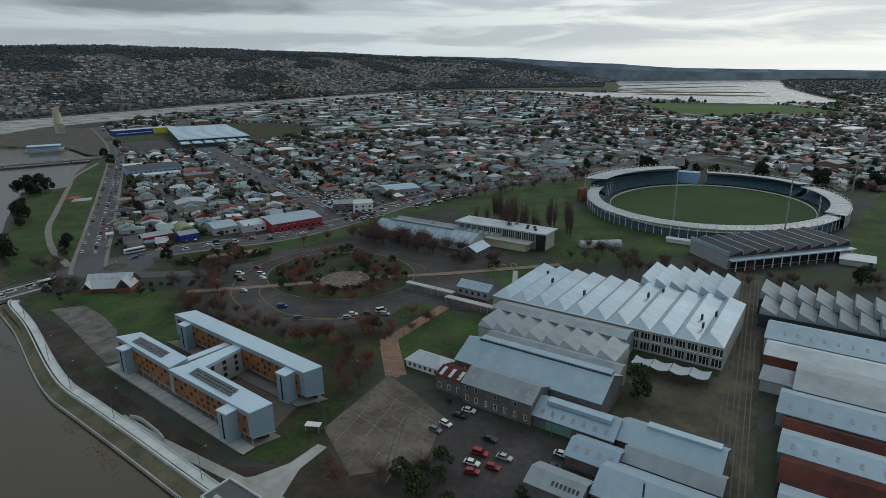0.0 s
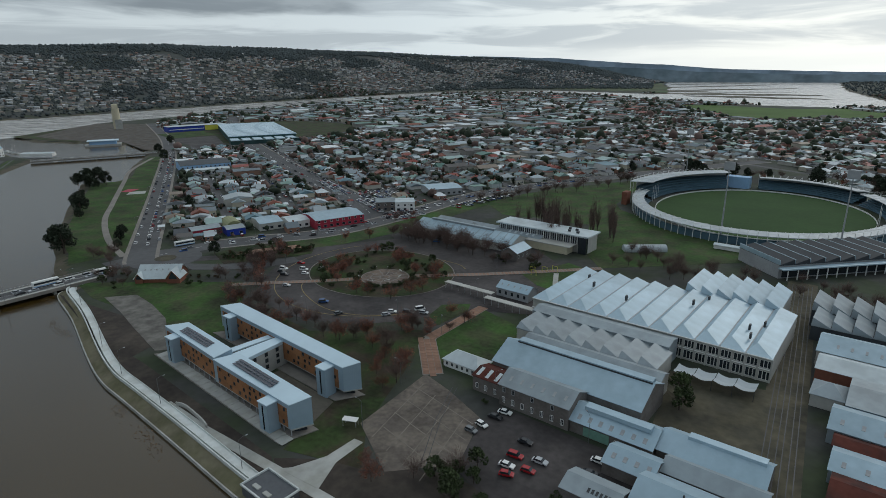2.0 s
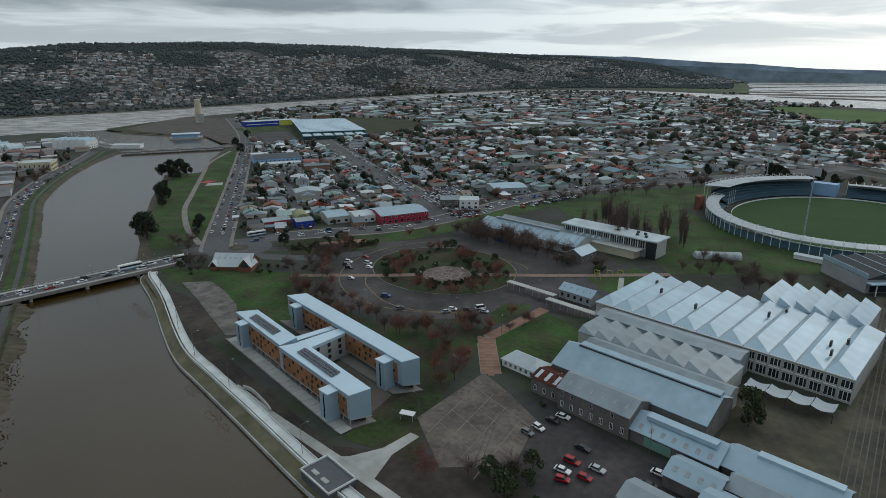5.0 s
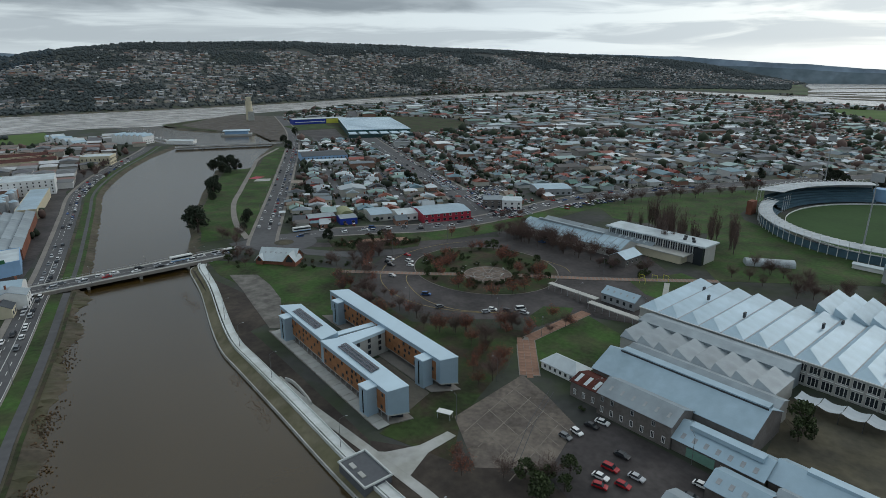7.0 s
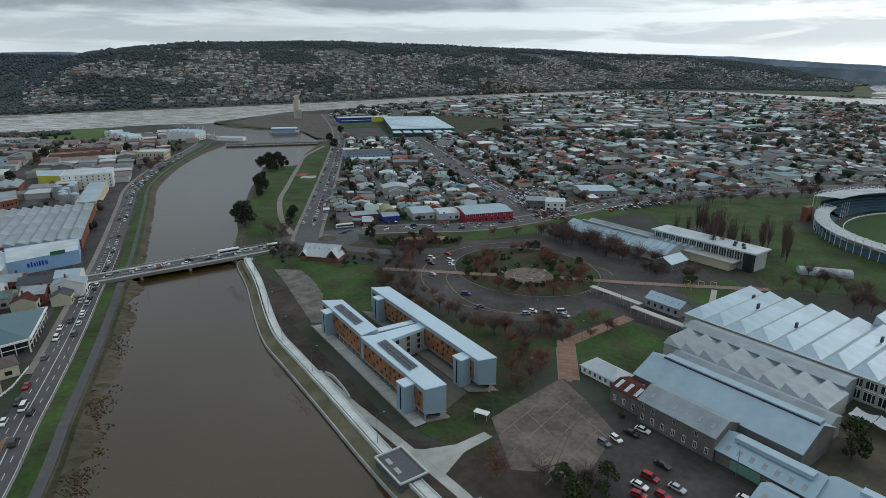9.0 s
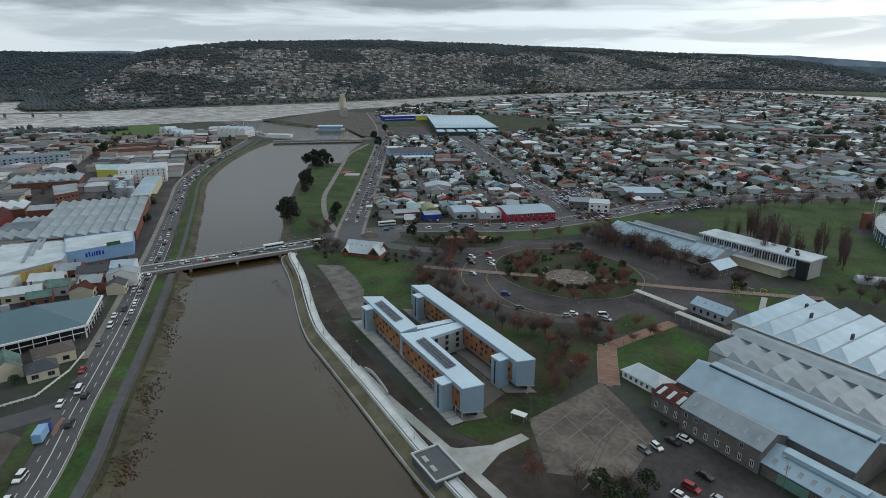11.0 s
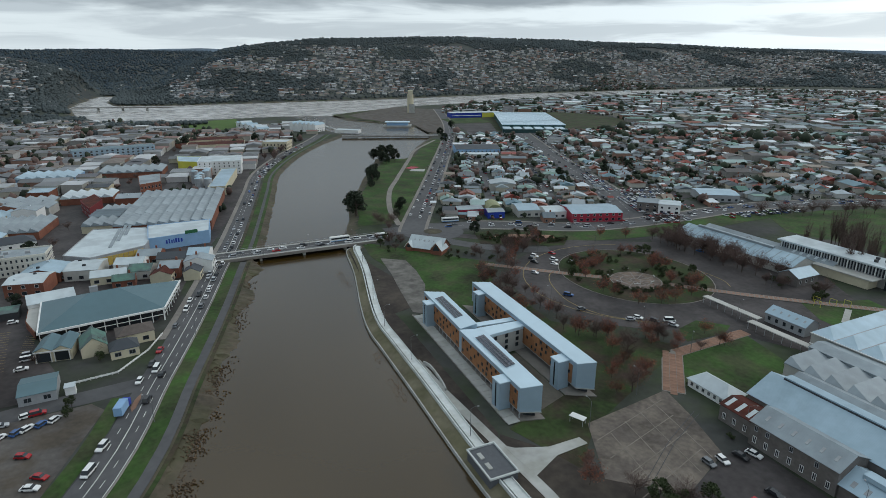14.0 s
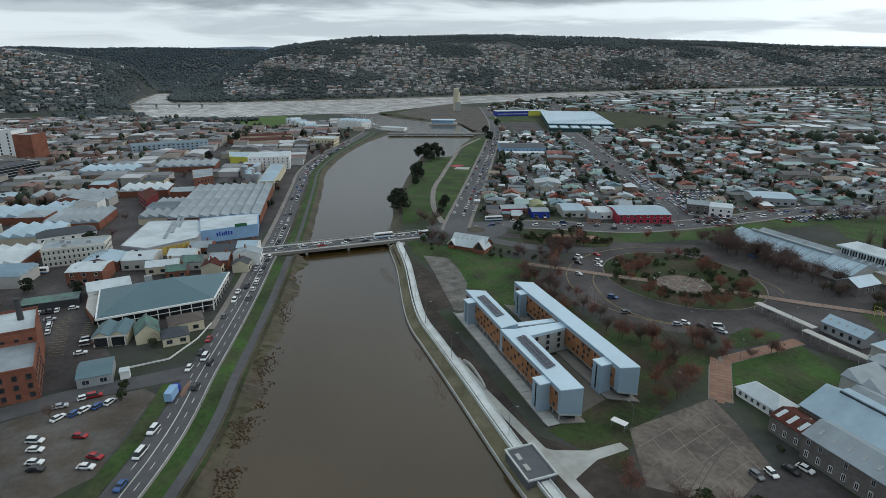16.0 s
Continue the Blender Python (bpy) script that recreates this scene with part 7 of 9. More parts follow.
terminal = block("quay_terminal", "low white roofed quay terminal", "terminal", [(-600, 722), (-560, 728), (-566, 744), (-606, 738)], 4, "white", "ironw")
custom = block("customs_house", "cream two storey customs house with hipped roof", "customs house", [(-552, 525), (-526, 540), (-538, 562), (-564, 546)], 10, "cream", "ironw", 0.6)
facade(custom, (-552, 525), (-526, 540), 2, 7, 1.2, 2.2, 1.4, 4.2, "dark")
facade(custom, (-526, 540), (-538, 562), 2, 6, 1.2, 2.2, 1.4, 4.2, "dark")

for x, y, L, D, n, rf, wl, lb in ((-409, 156, 33, 38, 6, "irong", "brick", "grey saw-tooth factory with brick walls"), (-498, 186, 56, 20, 8, "irong", "cream", "grey saw-tooth factory with cream walls"), (-466, 236, 36, 24, 5, "ironw", "brick", "pale saw-tooth factory with brick walls"),
                                  (-398, 127, 30, 28, 4, "iron", "cream", "pale saw-tooth store"), (-352, 98, 22, 32, 3, "ironw", "brick", "white saw-tooth store"), (-578, 258, 48, 32, 6, "iron", "bluepaint", "pale roofed factory with blue wall"), (-545, 312, 56, 36, 7, "irong", "brick", "grey saw-tooth factory"),
                                  (-436, 100, 34, 26, 4, "ironw", "render", "white saw-tooth factory"), (-470, 128, 40, 30, 5, "iron", "brick", "pale saw-tooth factory")):
    sawtooth("factory_shed", lb + " in the city", 0, L, 0, D, n, 5.2, 2.4, roof=rf, wall=wl, hipend=0.6, grid_m=Matrix.Translation((x, y, 0)) @ Matrix.Rotation(radians(46), 4, "Z"), steep=0.25)
    c = Matrix.Translation((x, y, 0)) @ Matrix.Rotation(radians(46), 4, "Z") @ Vector((L / 2, D / 2, 0))
    RECTS.append((c.x, c.y, L / 2, D / 2, math.cos(radians(46)), math.sin(radians(46))))

tanks = random.Random(3)
for i, (x, y) in enumerate(((-452, 346), (-444, 352), (-437, 341), (-449, 358), (-429, 332), (-420, 325), (-412, 328))):
    tk = thing("brewery_tank", "tall grey steel brewery tank", "tank", "brewery tanks", Matrix.Translation((x, y, 0)))
    bm = bmesh.new()
    tube(bm, (0, 0, 0), (0, 0, 11), 3.2, 3.2, 16)
    part("shell", bm, M["trim"], tk)
    bm = bmesh.new()
    tube(bm, (0, 0, 11), (0, 0, 12.4), 3.3, 0.5, 16)
    part("cap", bm, M["iron"], tk)
    KEEP.append((x, y, 4))
brew = block("brewery_block", "orange brick brewery block with flat grey roof", "brewery", [(-482, 312), (-476, 329), (-443, 306), (-445, 288)], 9, "brick", "irong")
facade(brew, (-445, 288), (-443, 306), 2, 6, 1.4, 2.0, 1.4, 3.8)
facade(brew, (-482, 312), (-445, 288), 2, 10, 1.4, 2.0, 1.4, 3.8)
redb = block("red_store", "red painted two storey store on a side street", "store", [(-446, 251), (-423, 243), (-405, 223), (-433, 233)], 8, "maroon", "rust")
facade(redb, (-433, 233), (-405, 223), 2, 6, 1.2, 1.8, 1.2, 3.4)
for k in range(2):
    mk = block("market_hall", "long market hall with dull red roof", "market hall", [(-691 + k * 38, 529 - k * 32), (-649 + k * 38, 583 - k * 32), (-622 + k * 38, 558 - k * 32), (-664 + k * 38, 504 - k * 32)], 6, "cream", "rust")
RECTS.append((-248, 95, 34, 13, math.cos(radians(152)), math.sin(radians(152))))      # the car park with painted bays
cg = radians(43)
rc = random.Random(21)
city_w, city_r = bmesh.new(), bmesh.new()
CITYWALLS = ["render", "brick", "white", "cream", "trim", "brick", "render"]
CITYROOFS = ["iron", "irong", "ironw", "irong", "iron", "rust", "irond", "irong"]
spots = []
for i in range(-40, 40):
    for j in range(-10, 60):
        pv, qv = i * 18.5, 60 + j * 18.5
        spots.append((pv * math.cos(cg) - qv * math.sin(cg), pv * math.sin(cg) + qv * math.cos(cg), i, j))
spots.sort(key=lambda s: math.hypot(s[0], s[1]))
made = 0
CITY_TREES = []
BR = [(p.x, p.y) for p in BANKROAD]
for x, y, i, j in spots:
    r = math.hypot(x, y)
    if x > -170 or r > 1500 or y < -60 or y > 760 or (r > 1080 and x > -940):
        continue
    if i % 8 == 0 or j % 6 == 0:
        if rc.random() < 0.5 and side(x, y, BR) > 12 and not taken(x, y, 3):
            CITY_TREES.append((x + rc.uniform(-4, 4), y + rc.uniform(-4, 4)))
        continue
    w, d, h = rc.uniform(15, 18.5), rc.uniform(15, 18.5), rc.choice((4.2, 4.6, 5, 5.5, 6.5, 8))
    rise, u, tr = rc.uniform(0.8, 2.4), rc.random(), 43 + rc.choice((0, 90))
    if rc.random() < 0.05 or side(x, y, BR) < 10 + w * 0.5:
        continue
    if taken(x, y, 8.5):
        continue
    if (x > -262 and y < 88) or (x > -205 and y < 126):
        continue
    zz, dd = ground_at(x, y)
    if dd < 26 or zz > 20 or (-900 < x < -740 and y > 610):
        continue
    if made < 125 and r < 520 and u < 0.6:                 # saw-tooth sheds side by side
        bays = rc.choice((3, 4, 4, 5))
        turn = 43 + (90 if rc.random() < 0.25 else 0)
        sawtooth("factory_shed", "saw-tooth shed with worn grey iron roof in the city", 0, 18.4, 0, 18.4, bays, min(h, 6.0), 1.5 + 2.4 / bays, roof=rc.choice(("irong", "ironw", "irong", "iron")), wall=rc.choice(("brick", "brick", "cream", "render")), hipend=0.4,
                 grid_m=Matrix.Translation((x, y, 0)) @ Matrix.Rotation(radians(turn), 4, "Z") @ Matrix.Translation((-9.2, -9.2, 0)), steep=0.22)
        made += 1
        continue
    if made < 125:
        t = shop("city_building", "city building with %s roof by the river" % ("pale iron" if u < 0.6 else "grey"), "building", x, y, w, d, h, rise, tr, rc.choice(CITYROOFS), rc.choice(CITYWALLS), rc.choice(("gable", "gable", "hip")), frame_win=r < 480)
        RECTS.pop()
        made += 1
        for k in range(rc.randrange(4)):
            vx, vy = rc.uniform(-w * 0.35, w * 0.35), rc.uniform(-d * 0.3, d * 0.3)
            zz2 = h + rise * (1 - abs(vy) / (d / 2))
            part("roof_vent", box(vx, vx + rc.uniform(0.6, 1.8), vy, vy + rc.uniform(0.6, 1.4), zz2 - 0.6, zz2 + rc.uniform(0.4, 1.2)), M[rc.choice(("trim", "ironw", "dark"))], t)
    else:
        house_mesh(city_w, city_r, pose(x, y, max(zz, 0), 0, 0, tr), w, d, h, rise, rc.choice(("gable", "hip", "flat")))
        TREE_SPOTS.append((x + 13, y + rc.uniform(-10, 10), r))
tagged(part("city_walls", city_w, M["farwall"]), "walls of crowded city buildings", "buildings", kind="stuff")
tagged(part("city_roofs", city_r, M["hillroof"]), "mixed roofs of crowded city buildings", "roofs", kind="stuff")

# ---- houses on the hills ----
def wooded(x, y, t, b):
    """Patches of bush between the hillside streets: the crest, gullies and the strip above the shore."""
    n1 = noise.noise(Vector((x * 0.0032, y * 0.0032, 3.0)))
    n2 = noise.noise(Vector((x * 0.0075, y * 0.0075, 6.0)))
    crest_at = 0.66 if b < -8 else 0.80
    return n1 + 0.45 * n2 > 0.20 or t + 0.35 * n1 > crest_at or t < 0.045


hill_w, hill_r = bmesh.new(), bmesh.new()
rh = random.Random(5)
hx_, hy_ = [], []
n = 0
cand = 26000
B = np.array([rh.uniform(-75, 20) for _ in range(cand)])
T = np.array([rh.random() ** 0.85 for _ in range(cand)])
S = np.interp(B, FOOT_AT, FOOT)
C = np.interp(B, CREST_BEAR, CREST_R)
R = S + 25 + (C - S) * T * 0.98
R = np.round(R / 40) * 40 + np.array([rh.uniform(-5, 5) for _ in range(cand)])
SHO = np.arange(cand) < 1500
B = np.where(SHO, -60 - 18 * T, B)
R = np.where(SHO, 1400 + 1200 * np.array([rh.random() for _ in range(cand)]), R)
R = np.where(SHO, np.round(R / 46) * 46, R)
HX, HY = R * np.sin(np.radians(B)), R * np.cos(np.radians(B))
HZ, HD = terrain(HX, HY)
for i in range(cand):
    x, y, z, d, b, t = float(HX[i]), float(HY[i]), float(HZ[i]), float(HD[i]), float(B[i]), float(T[i])
    if d < 22 or z < 1.5:
        continue
    wood = (-63.5 < b < -53.5) or (i >= 1500 and wooded(x, y, t, b))
    if (wood or rh.random() < (0.60 if b < -14 else 0.35)) and rh.random() < 0.975:
        continue
    if i >= 1500 and (t > 0.72 or t < 0.06) and rh.random() < 0.9:
        continue
    w, dd = rh.uniform(9, 16), rh.uniform(7, 10)
    house_mesh(hill_w, hill_r, pose(x, y, z, 0, 0, b * -1 + rh.uniform(-25, 25)), w, dd, rh.uniform(3, 5.5), rh.uniform(1.5, 2.8), rh.choice(("hip", "gable")))
tagged(part("hill_walls", hill_w, M["farwall"]), "walls of houses scattered over the far hillside", "houses", kind="stuff")
tagged(part("hill_roofs", hill_r, M["hillroof"]), "roofs of houses scattered over the far hillside", "roofs", kind="stuff")

# ---- far woods: many small rough clumps ----
ICO = bmesh.new()
bmesh.ops.create_icosphere(ICO, subdivisions=1, radius=1.0)
ico_v = np.array([v.co[:] for v in ICO.verts])
ico_f = np.array([[v.index for v in f.verts] for f in ICO.faces])
ICO.free()


def clumps(name, spots, material, label, seed):
    """spots: x, y, z of the foot, radius, height."""
    rng = np.random.default_rng(seed)
    P = np.array(spots, float)
    if len(P) == 0:
        return
    n, k = len(P), len(ico_v)
    jit = rng.uniform(0.65, 1.3, (n, k, 1))
    sc = np.stack([P[:, 3], P[:, 3], P[:, 4] * 0.5], -1)[:, None, :]
    V = ico_v[None] * jit * sc + np.stack([P[:, 0], P[:, 1], P[:, 2] + P[:, 4] * 0.45], -1)[:, None, :]
    F = ico_f[None] + (np.arange(n) * k)[:, None, None]
    me = bpy.data.meshes.new(name)
    me.from_pydata(V.reshape(-1, 3).tolist(), [], F.reshape(-1, 3).tolist())
    me.materials.append(material)
    me.polygons.foreach_set("use_smooth", np.ones(len(me.polygons), bool))
    tagged(new(name, me), label, "trees", kind="stuff")


rt = random.Random(9)
wood = []
cand = 60000
B = np.array([rt.uniform(-78, 36) for _ in range(cand)])
T = np.array([rt.random() ** 0.8 for _ in range(cand)])
S = np.interp(B, FOOT_AT, FOOT)
C = np.interp(B, CREST_BEAR, CREST_R)
R = S + 4 + (C - S) * T * 1.02
WX, WY = R * np.sin(np.radians(B)), R * np.cos(np.radians(B))
WZ, WD = terrain(WX, WY)
for i in range(cand):
    if WD[i] < 9 or WZ[i] < 0.3:
        continue
    field = noise.noise(Vector((WX[i] * 0.003, WY[i] * 0.003, 20.0)))
    if field > 0.38 and T[i] < 0.8 and B[i] < 2:
        continue
    bush = wooded(WX[i], WY[i], T[i], B[i])
    if not bush and rt.random() < (0.34 if B[i] < -14 else 0.6):
        continue
    s = (rt.uniform(2.4, 5.2) if bush else rt.uniform(1.6, 3.8)) * (1.4 if R[i] > 3000 else 1.0)
    wood.append((WX[i], WY[i], WZ[i], s, s * rt.uniform(1.2, 2.0)))
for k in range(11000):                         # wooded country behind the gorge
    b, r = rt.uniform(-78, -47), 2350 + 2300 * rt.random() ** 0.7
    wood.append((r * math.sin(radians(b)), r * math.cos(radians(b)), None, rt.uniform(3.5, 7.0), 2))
for k in range(2600):                          # low country left of the estuary
    b, r = rt.uniform(3, 15), rt.uniform(3200, 4500)
    wood.append((r * math.sin(radians(b)), r * math.cos(radians(b)), None, rt.uniform(3.0, 7.0), 0))
for f0, f1, n, w in (((-1020, 549), (-949, 630), 260, 22), ((-949, 630), (-883, 700), 160, 14), ((-928, 497), (-809, 576), 150, 16), ((-1240, 600), (-1020, 549), 500, 60)):
    for k in range(n):                         # belts of trees on the city shore
        f = rt.random()
        wood.append((f0[0] + (f1[0] - f0[0]) * f + rt.uniform(-w, w), f0[1] + (f1[1] - f0[1]) * f + rt.uniform(-w, w), None, rt.uniform(2.4, 4.6), 1))
for k in range(5200):                          # low ground at the gorge mouth
    b, r = rt.uniform(-68, -50), rt.uniform(1450, 2500)
    wood.append((r * math.sin(radians(b)), r * math.cos(radians(b)), None, rt.uniform(2.4, 4.6), 1))
for k in range(9000):                          # shoulder of the city hill, and the low shore right of the estuary
    if k % 2:
        b, r = rt.uniform(-78, -59), rt.uniform(1330, 2700)
    else:
        b, r = rt.uniform(22, 44), rt.uniform(1150, 4500)
    wood.append((r * math.sin(radians(b)), r * math.cos(radians(b)), None, rt.uniform(2.4, 5.0), 0))
for k in range(3400):                          # steep bush at the mouth of the gorge
    b, r = rt.uniform(-63, -56.5), rt.uniform(1480, 2400)
    wood.append((r * math.sin(radians(b)), r * math.cos(radians(b)), None, rt.uniform(2.8, 5.0), 1))
gorge = []
ex = [w for w in wood if w[2] is None]
wood = [w for w in wood if w[2] is not None]
EX, EY = np.array([w[0] for w in ex]), np.array([w[1] for w in ex])
EZ, ED = terrain(EX, EY)
for w, z, d in zip(ex, EZ, ED):
    city = w[0] < 0 and z < 6 and w[4] == 0
    if 420 < w[0] < 1110 and 1240 < w[1] < 2000:
        continue
    if d > 8 and not city:
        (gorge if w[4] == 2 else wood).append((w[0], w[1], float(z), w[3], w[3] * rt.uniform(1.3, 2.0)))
clumps("gorge_woods", gorge, M["gorgewood"], "eucalypt forest behind the gorge, tinted blue-grey with haze", 8)
clumps("far_woods", wood, M["farwood"], "dark eucalypt woods over the far hills, haze lifted into their colour", 3)

town_trees, town_brown = [], []
tx = np.array([s[0] for s in TREE_SPOTS])
ty = np.array([s[1] for s in TREE_SPOTS])
tz, td = terrain(tx, ty)
for i, (x, y, r) in enumerate(TREE_SPOTS):
    if td[i] < 12 or (x > -690 and side(x, y, ESPLANADE[::2]) > -11 and y > 320):
        continue
    a, b = to_ab(x, y)
    if -200 < a < 130 and b < 612:
        continue
    if side(x, y, CROSS[::2]) < 10 and x < 330 or line_gap(x, y, WIDE[::2]) < 13:
        continue
    s = rt.uniform(1.8, 4.2) if r > 900 else (rt.uniform(1.3, 3.2) if r > 520 else rt.uniform(1.0, 2.4))
    if rt.random() < 0.07:
        s *= 1.9
    kind = town_trees if rt.random() < 0.66 else town_brown
    for k in range(3 if r < 650 else 1):
        f = 1.0 if k == 0 else rt.uniform(0.45, 0.75)
        kind.append((x + k * rt.uniform(-s, s) * 0.8, y + k * rt.uniform(-s, s) * 0.8, tz[i] + (k > 0) * rt.uniform(0, s), s * f, s * f * rt.uniform(1.5, 2.3)))
for k in range(500):                          # rough belts along the far shores
    f = rt.random()
    x, y = -690 + 620 * f + rt.uniform(-25, 5), 1500 + 1020 * f + rt.uniform(-40, 5)
    z, d = ground_at(x, y)
    if d > 6:
        s = rt.uniform(2.5, 5)
        town_trees.append((x, y, z, s, s * 1.8))
clumps("suburb_trees", town_trees, M["leafdark"], "dark garden trees among the suburb houses", 5)
clumps("suburb_bare_trees", town_brown, M["twig"], "bare brown garden trees among the suburb houses", 6)

# ---- trees near the camera ----
def tree_kit(kind, seed, height, spread_, clump_n, leaves, size, trunk_r, leafmat):
    rg = random.Random(seed)
    bt = bmesh.new()
    top = height * (0.55 if kind != "poplar" else 0.9)
    tube(bt, (0, 0, -0.3), (0.1, 0.05, top), trunk_r, trunk_r * 0.35, 6)
    tips = []
    for i in range(9):
        a = i * 2.4 + rg.uniform(-0.4, 0.4)
        z0 = height * rg.uniform(0.2, 0.5)
        rr = spread_ * rg.uniform(0.5, 0.95)
        zz = height * rg.uniform(0.55, 0.92)
        if kind == "poplar":
            z0, rr, zz = height * rg.uniform(0.1, 0.6), spread_ * rg.uniform(0.4, 0.8), height * rg.uniform(0.5, 1.0)
        tip = Vector((rr * math.cos(a), rr * math.sin(a), zz))
        tube(bt, (0, 0, z0), tip, trunk_r * 0.45, trunk_r * 0.1, 4)
        tips.append(tip)
    tips.append(Vector((0, 0, height)))
    bc = bmesh.new()
    if kind in ("bare", "red", "poplar"):      # fine twigs, each a thin blade, with or without late leaves
        for i in range(clump_n * 30):
            t = rg.choice(tips)
            s = rg.uniform(0.15, 1.0)
            c = Vector((t.x * s, t.y * s, height * 0.3 + (t.z - height * 0.3) * s)) + Vector((rg.gauss(0, spread_ * 0.16), rg.gauss(0, spread_ * 0.16), rg.gauss(0, height * 0.07)))
            dr = Vector((c.x * 0.5 + rg.uniform(-1, 1), c.y * 0.5 + rg.uniform(-1, 1), rg.uniform(0.6, 2.2) if kind != "poplar" else 3.5)).normalized() * rg.uniform(0.7, 1.7)
            sd = Vector((rg.uniform(-1, 1), rg.uniform(-1, 1), rg.uniform(-1, 1))).cross(dr).normalized() * 0.035
            poly(bc, [c - sd, c + sd, c + dr], 0)
    for i in range(leaves):
        if kind in ("dark", "green", "shrub"):
            k = rg.randrange(clump_n)
            rk = random.Random(seed * 100 + k)
            th, el = rk.uniform(0, 6.28), rk.uniform(-0.9, 1.4)
            cc = Vector((spread_ * 0.62 * math.cos(th) * math.cos(el), spread_ * 0.62 * math.sin(th) * math.cos(el), height * (0.56 + 0.34 * math.sin(el))))
            v = Vector((rg.gauss(0, 1), rg.gauss(0, 1), rg.gauss(0, 1))).normalized() * rg.uniform(0.6, 1.0)
            c = cc + Vector((v.x * spread_ * 0.36, v.y * spread_ * 0.36, v.z * height * 0.19))
        else:
            t = rg.choice(tips)
            s = rg.uniform(0.45, 1.05)
            c = t * s + Vector((rg.gauss(0, spread_ * 0.16), rg.gauss(0, spread_ * 0.16), rg.gauss(0, height * 0.07) + height * 0.12 * (1 - s)))
        n1 = Vector((rg.uniform(-1, 1), rg.uniform(-1, 1), rg.uniform(-1, 1))).normalized()
        n2 = n1.cross(Vector((rg.uniform(-1, 1), rg.uniform(-1, 1), rg.uniform(-1, 1)))).normalized()
        w = size * rg.uniform(0.6, 1.3)
        poly(bc, [c - n1 * w, c - n2 * w * 0.7, c + n1 * w, c + n2 * w * 0.7], 1 if kind in ("bare", "red", "poplar") else 0)
    me1, me2 = mesh_of(bt, "trunk"), mesh_of(bc, "crown")
    me1.materials.append(M["bark"])
    if kind in ("bare", "red", "poplar"):
        me2.materials.append(M["twig"])
    me2.materials.append(M[leafmat])
    return me1, me2


KITS = {"dark": [tree_kit("dark", s, 12, 6.2, 15, 1500, 0.55, 0.42, "leafdark") for s in (1, 2, 3)],
        "green": [tree_kit("green", s, 6, 3.4, 9, 700, 0.34, 0.2, "leafgreen") for s in (4, 5)],
        "bare": [tree_kit("bare", s, 9, 4.4, 40, 130, 0.14, 0.2, "leafbrown") for s in (6, 7, 8)],
        "red": [tree_kit("red", s, 7.5, 4.0, 20, 640, 0.19, 0.16, "leafred") for s in (9, 10, 11)],
        "poplar": [tree_kit("poplar", s, 15, 2.2, 26, 60, 0.16, 0.22, "leafbrown") for s in (12, 13)],
        "shrub": [tree_kit("shrub", s, 2.4, 1.9, 7, 380, 0.24, 0.1, "leafgreen") for s in (14, 15)],
        "brownshrub": [tree_kit("shrub", s, 2.2, 1.9, 7, 380, 0.22, 0.1, "leafbrown") for s in (16, 17)]}
LABEL = {"dark": ("tree", "broad dark evergreen tree with dense crown"), "green": ("tree", "small rounded green garden tree"), "bare": ("bare_tree", "leafless brown winter tree with fine twigs"),
         "red": ("autumn_tree", "small tree with thin rust red autumn leaves"), "poplar": ("poplar", "tall narrow leafless poplar"), "shrub": ("shrub", "low green garden shrub"), "brownshrub": ("shrub", "low brown winter shrub")}
rp = random.Random(31)


def tree(kind, x, y, s=1.0, z=0.0):
    a, b = KITS[kind][rp.randrange(len(KITS[kind]))]
    nm, lb = LABEL[kind]
    t = thing(nm, lb, "tree" if "shrub" not in kind else "shrub", kind + " trees", pose(x, y, z, 0, 0, rp.uniform(0, 360)))
    s *= rp.uniform(0.85, 1.15)
    t.scale = (s, s, s * rp.uniform(0.9, 1.1))
    shared("trunk", a, t)
    shared("crown", b, t)
    return t


def tree_ab(kind, a, b, s=1.0):
    x, y = ab(a, b)
    tree(kind, x, y, s)


# riverside park
for x, y, s in ((-254, 324, 1.05), (-262, 334, 0.9), (-312, 424, 0.8), (-324, 438, 0.75), (-340, 462, 0.6), (-372, 524, 0.85), (-384, 540, 1.1), (-392, 536, 0.9), (-376, 545, 1.0), (-366, 540, 0.7)):
    tree("dark", x, y, s * 1.35)
for x, y, s in ((-236, 352, 0.7), (-240, 362, 0.65), (-226, 334, 0.5), (-394, 700, 0.9), (-440, 770, 0.9), (-470, 860, 0.9)):
    tree("dark", x, y, s)
for x, y, s in ((-268, 340, 0.6), (-302, 408, 0.55), (-330, 446, 0.6), (-346, 470, 0.7), (-352, 484, 0.55), (-362, 518, 0.7), (-396, 546, 0.6), (-258, 330, 0.7)):
    tree("dark", x, y, s)
for x, y in ((-224, 312), (-218, 318), (-216, 309), (-212, 304), (-230, 316)):
    tree("bare", x, y, 0.9)
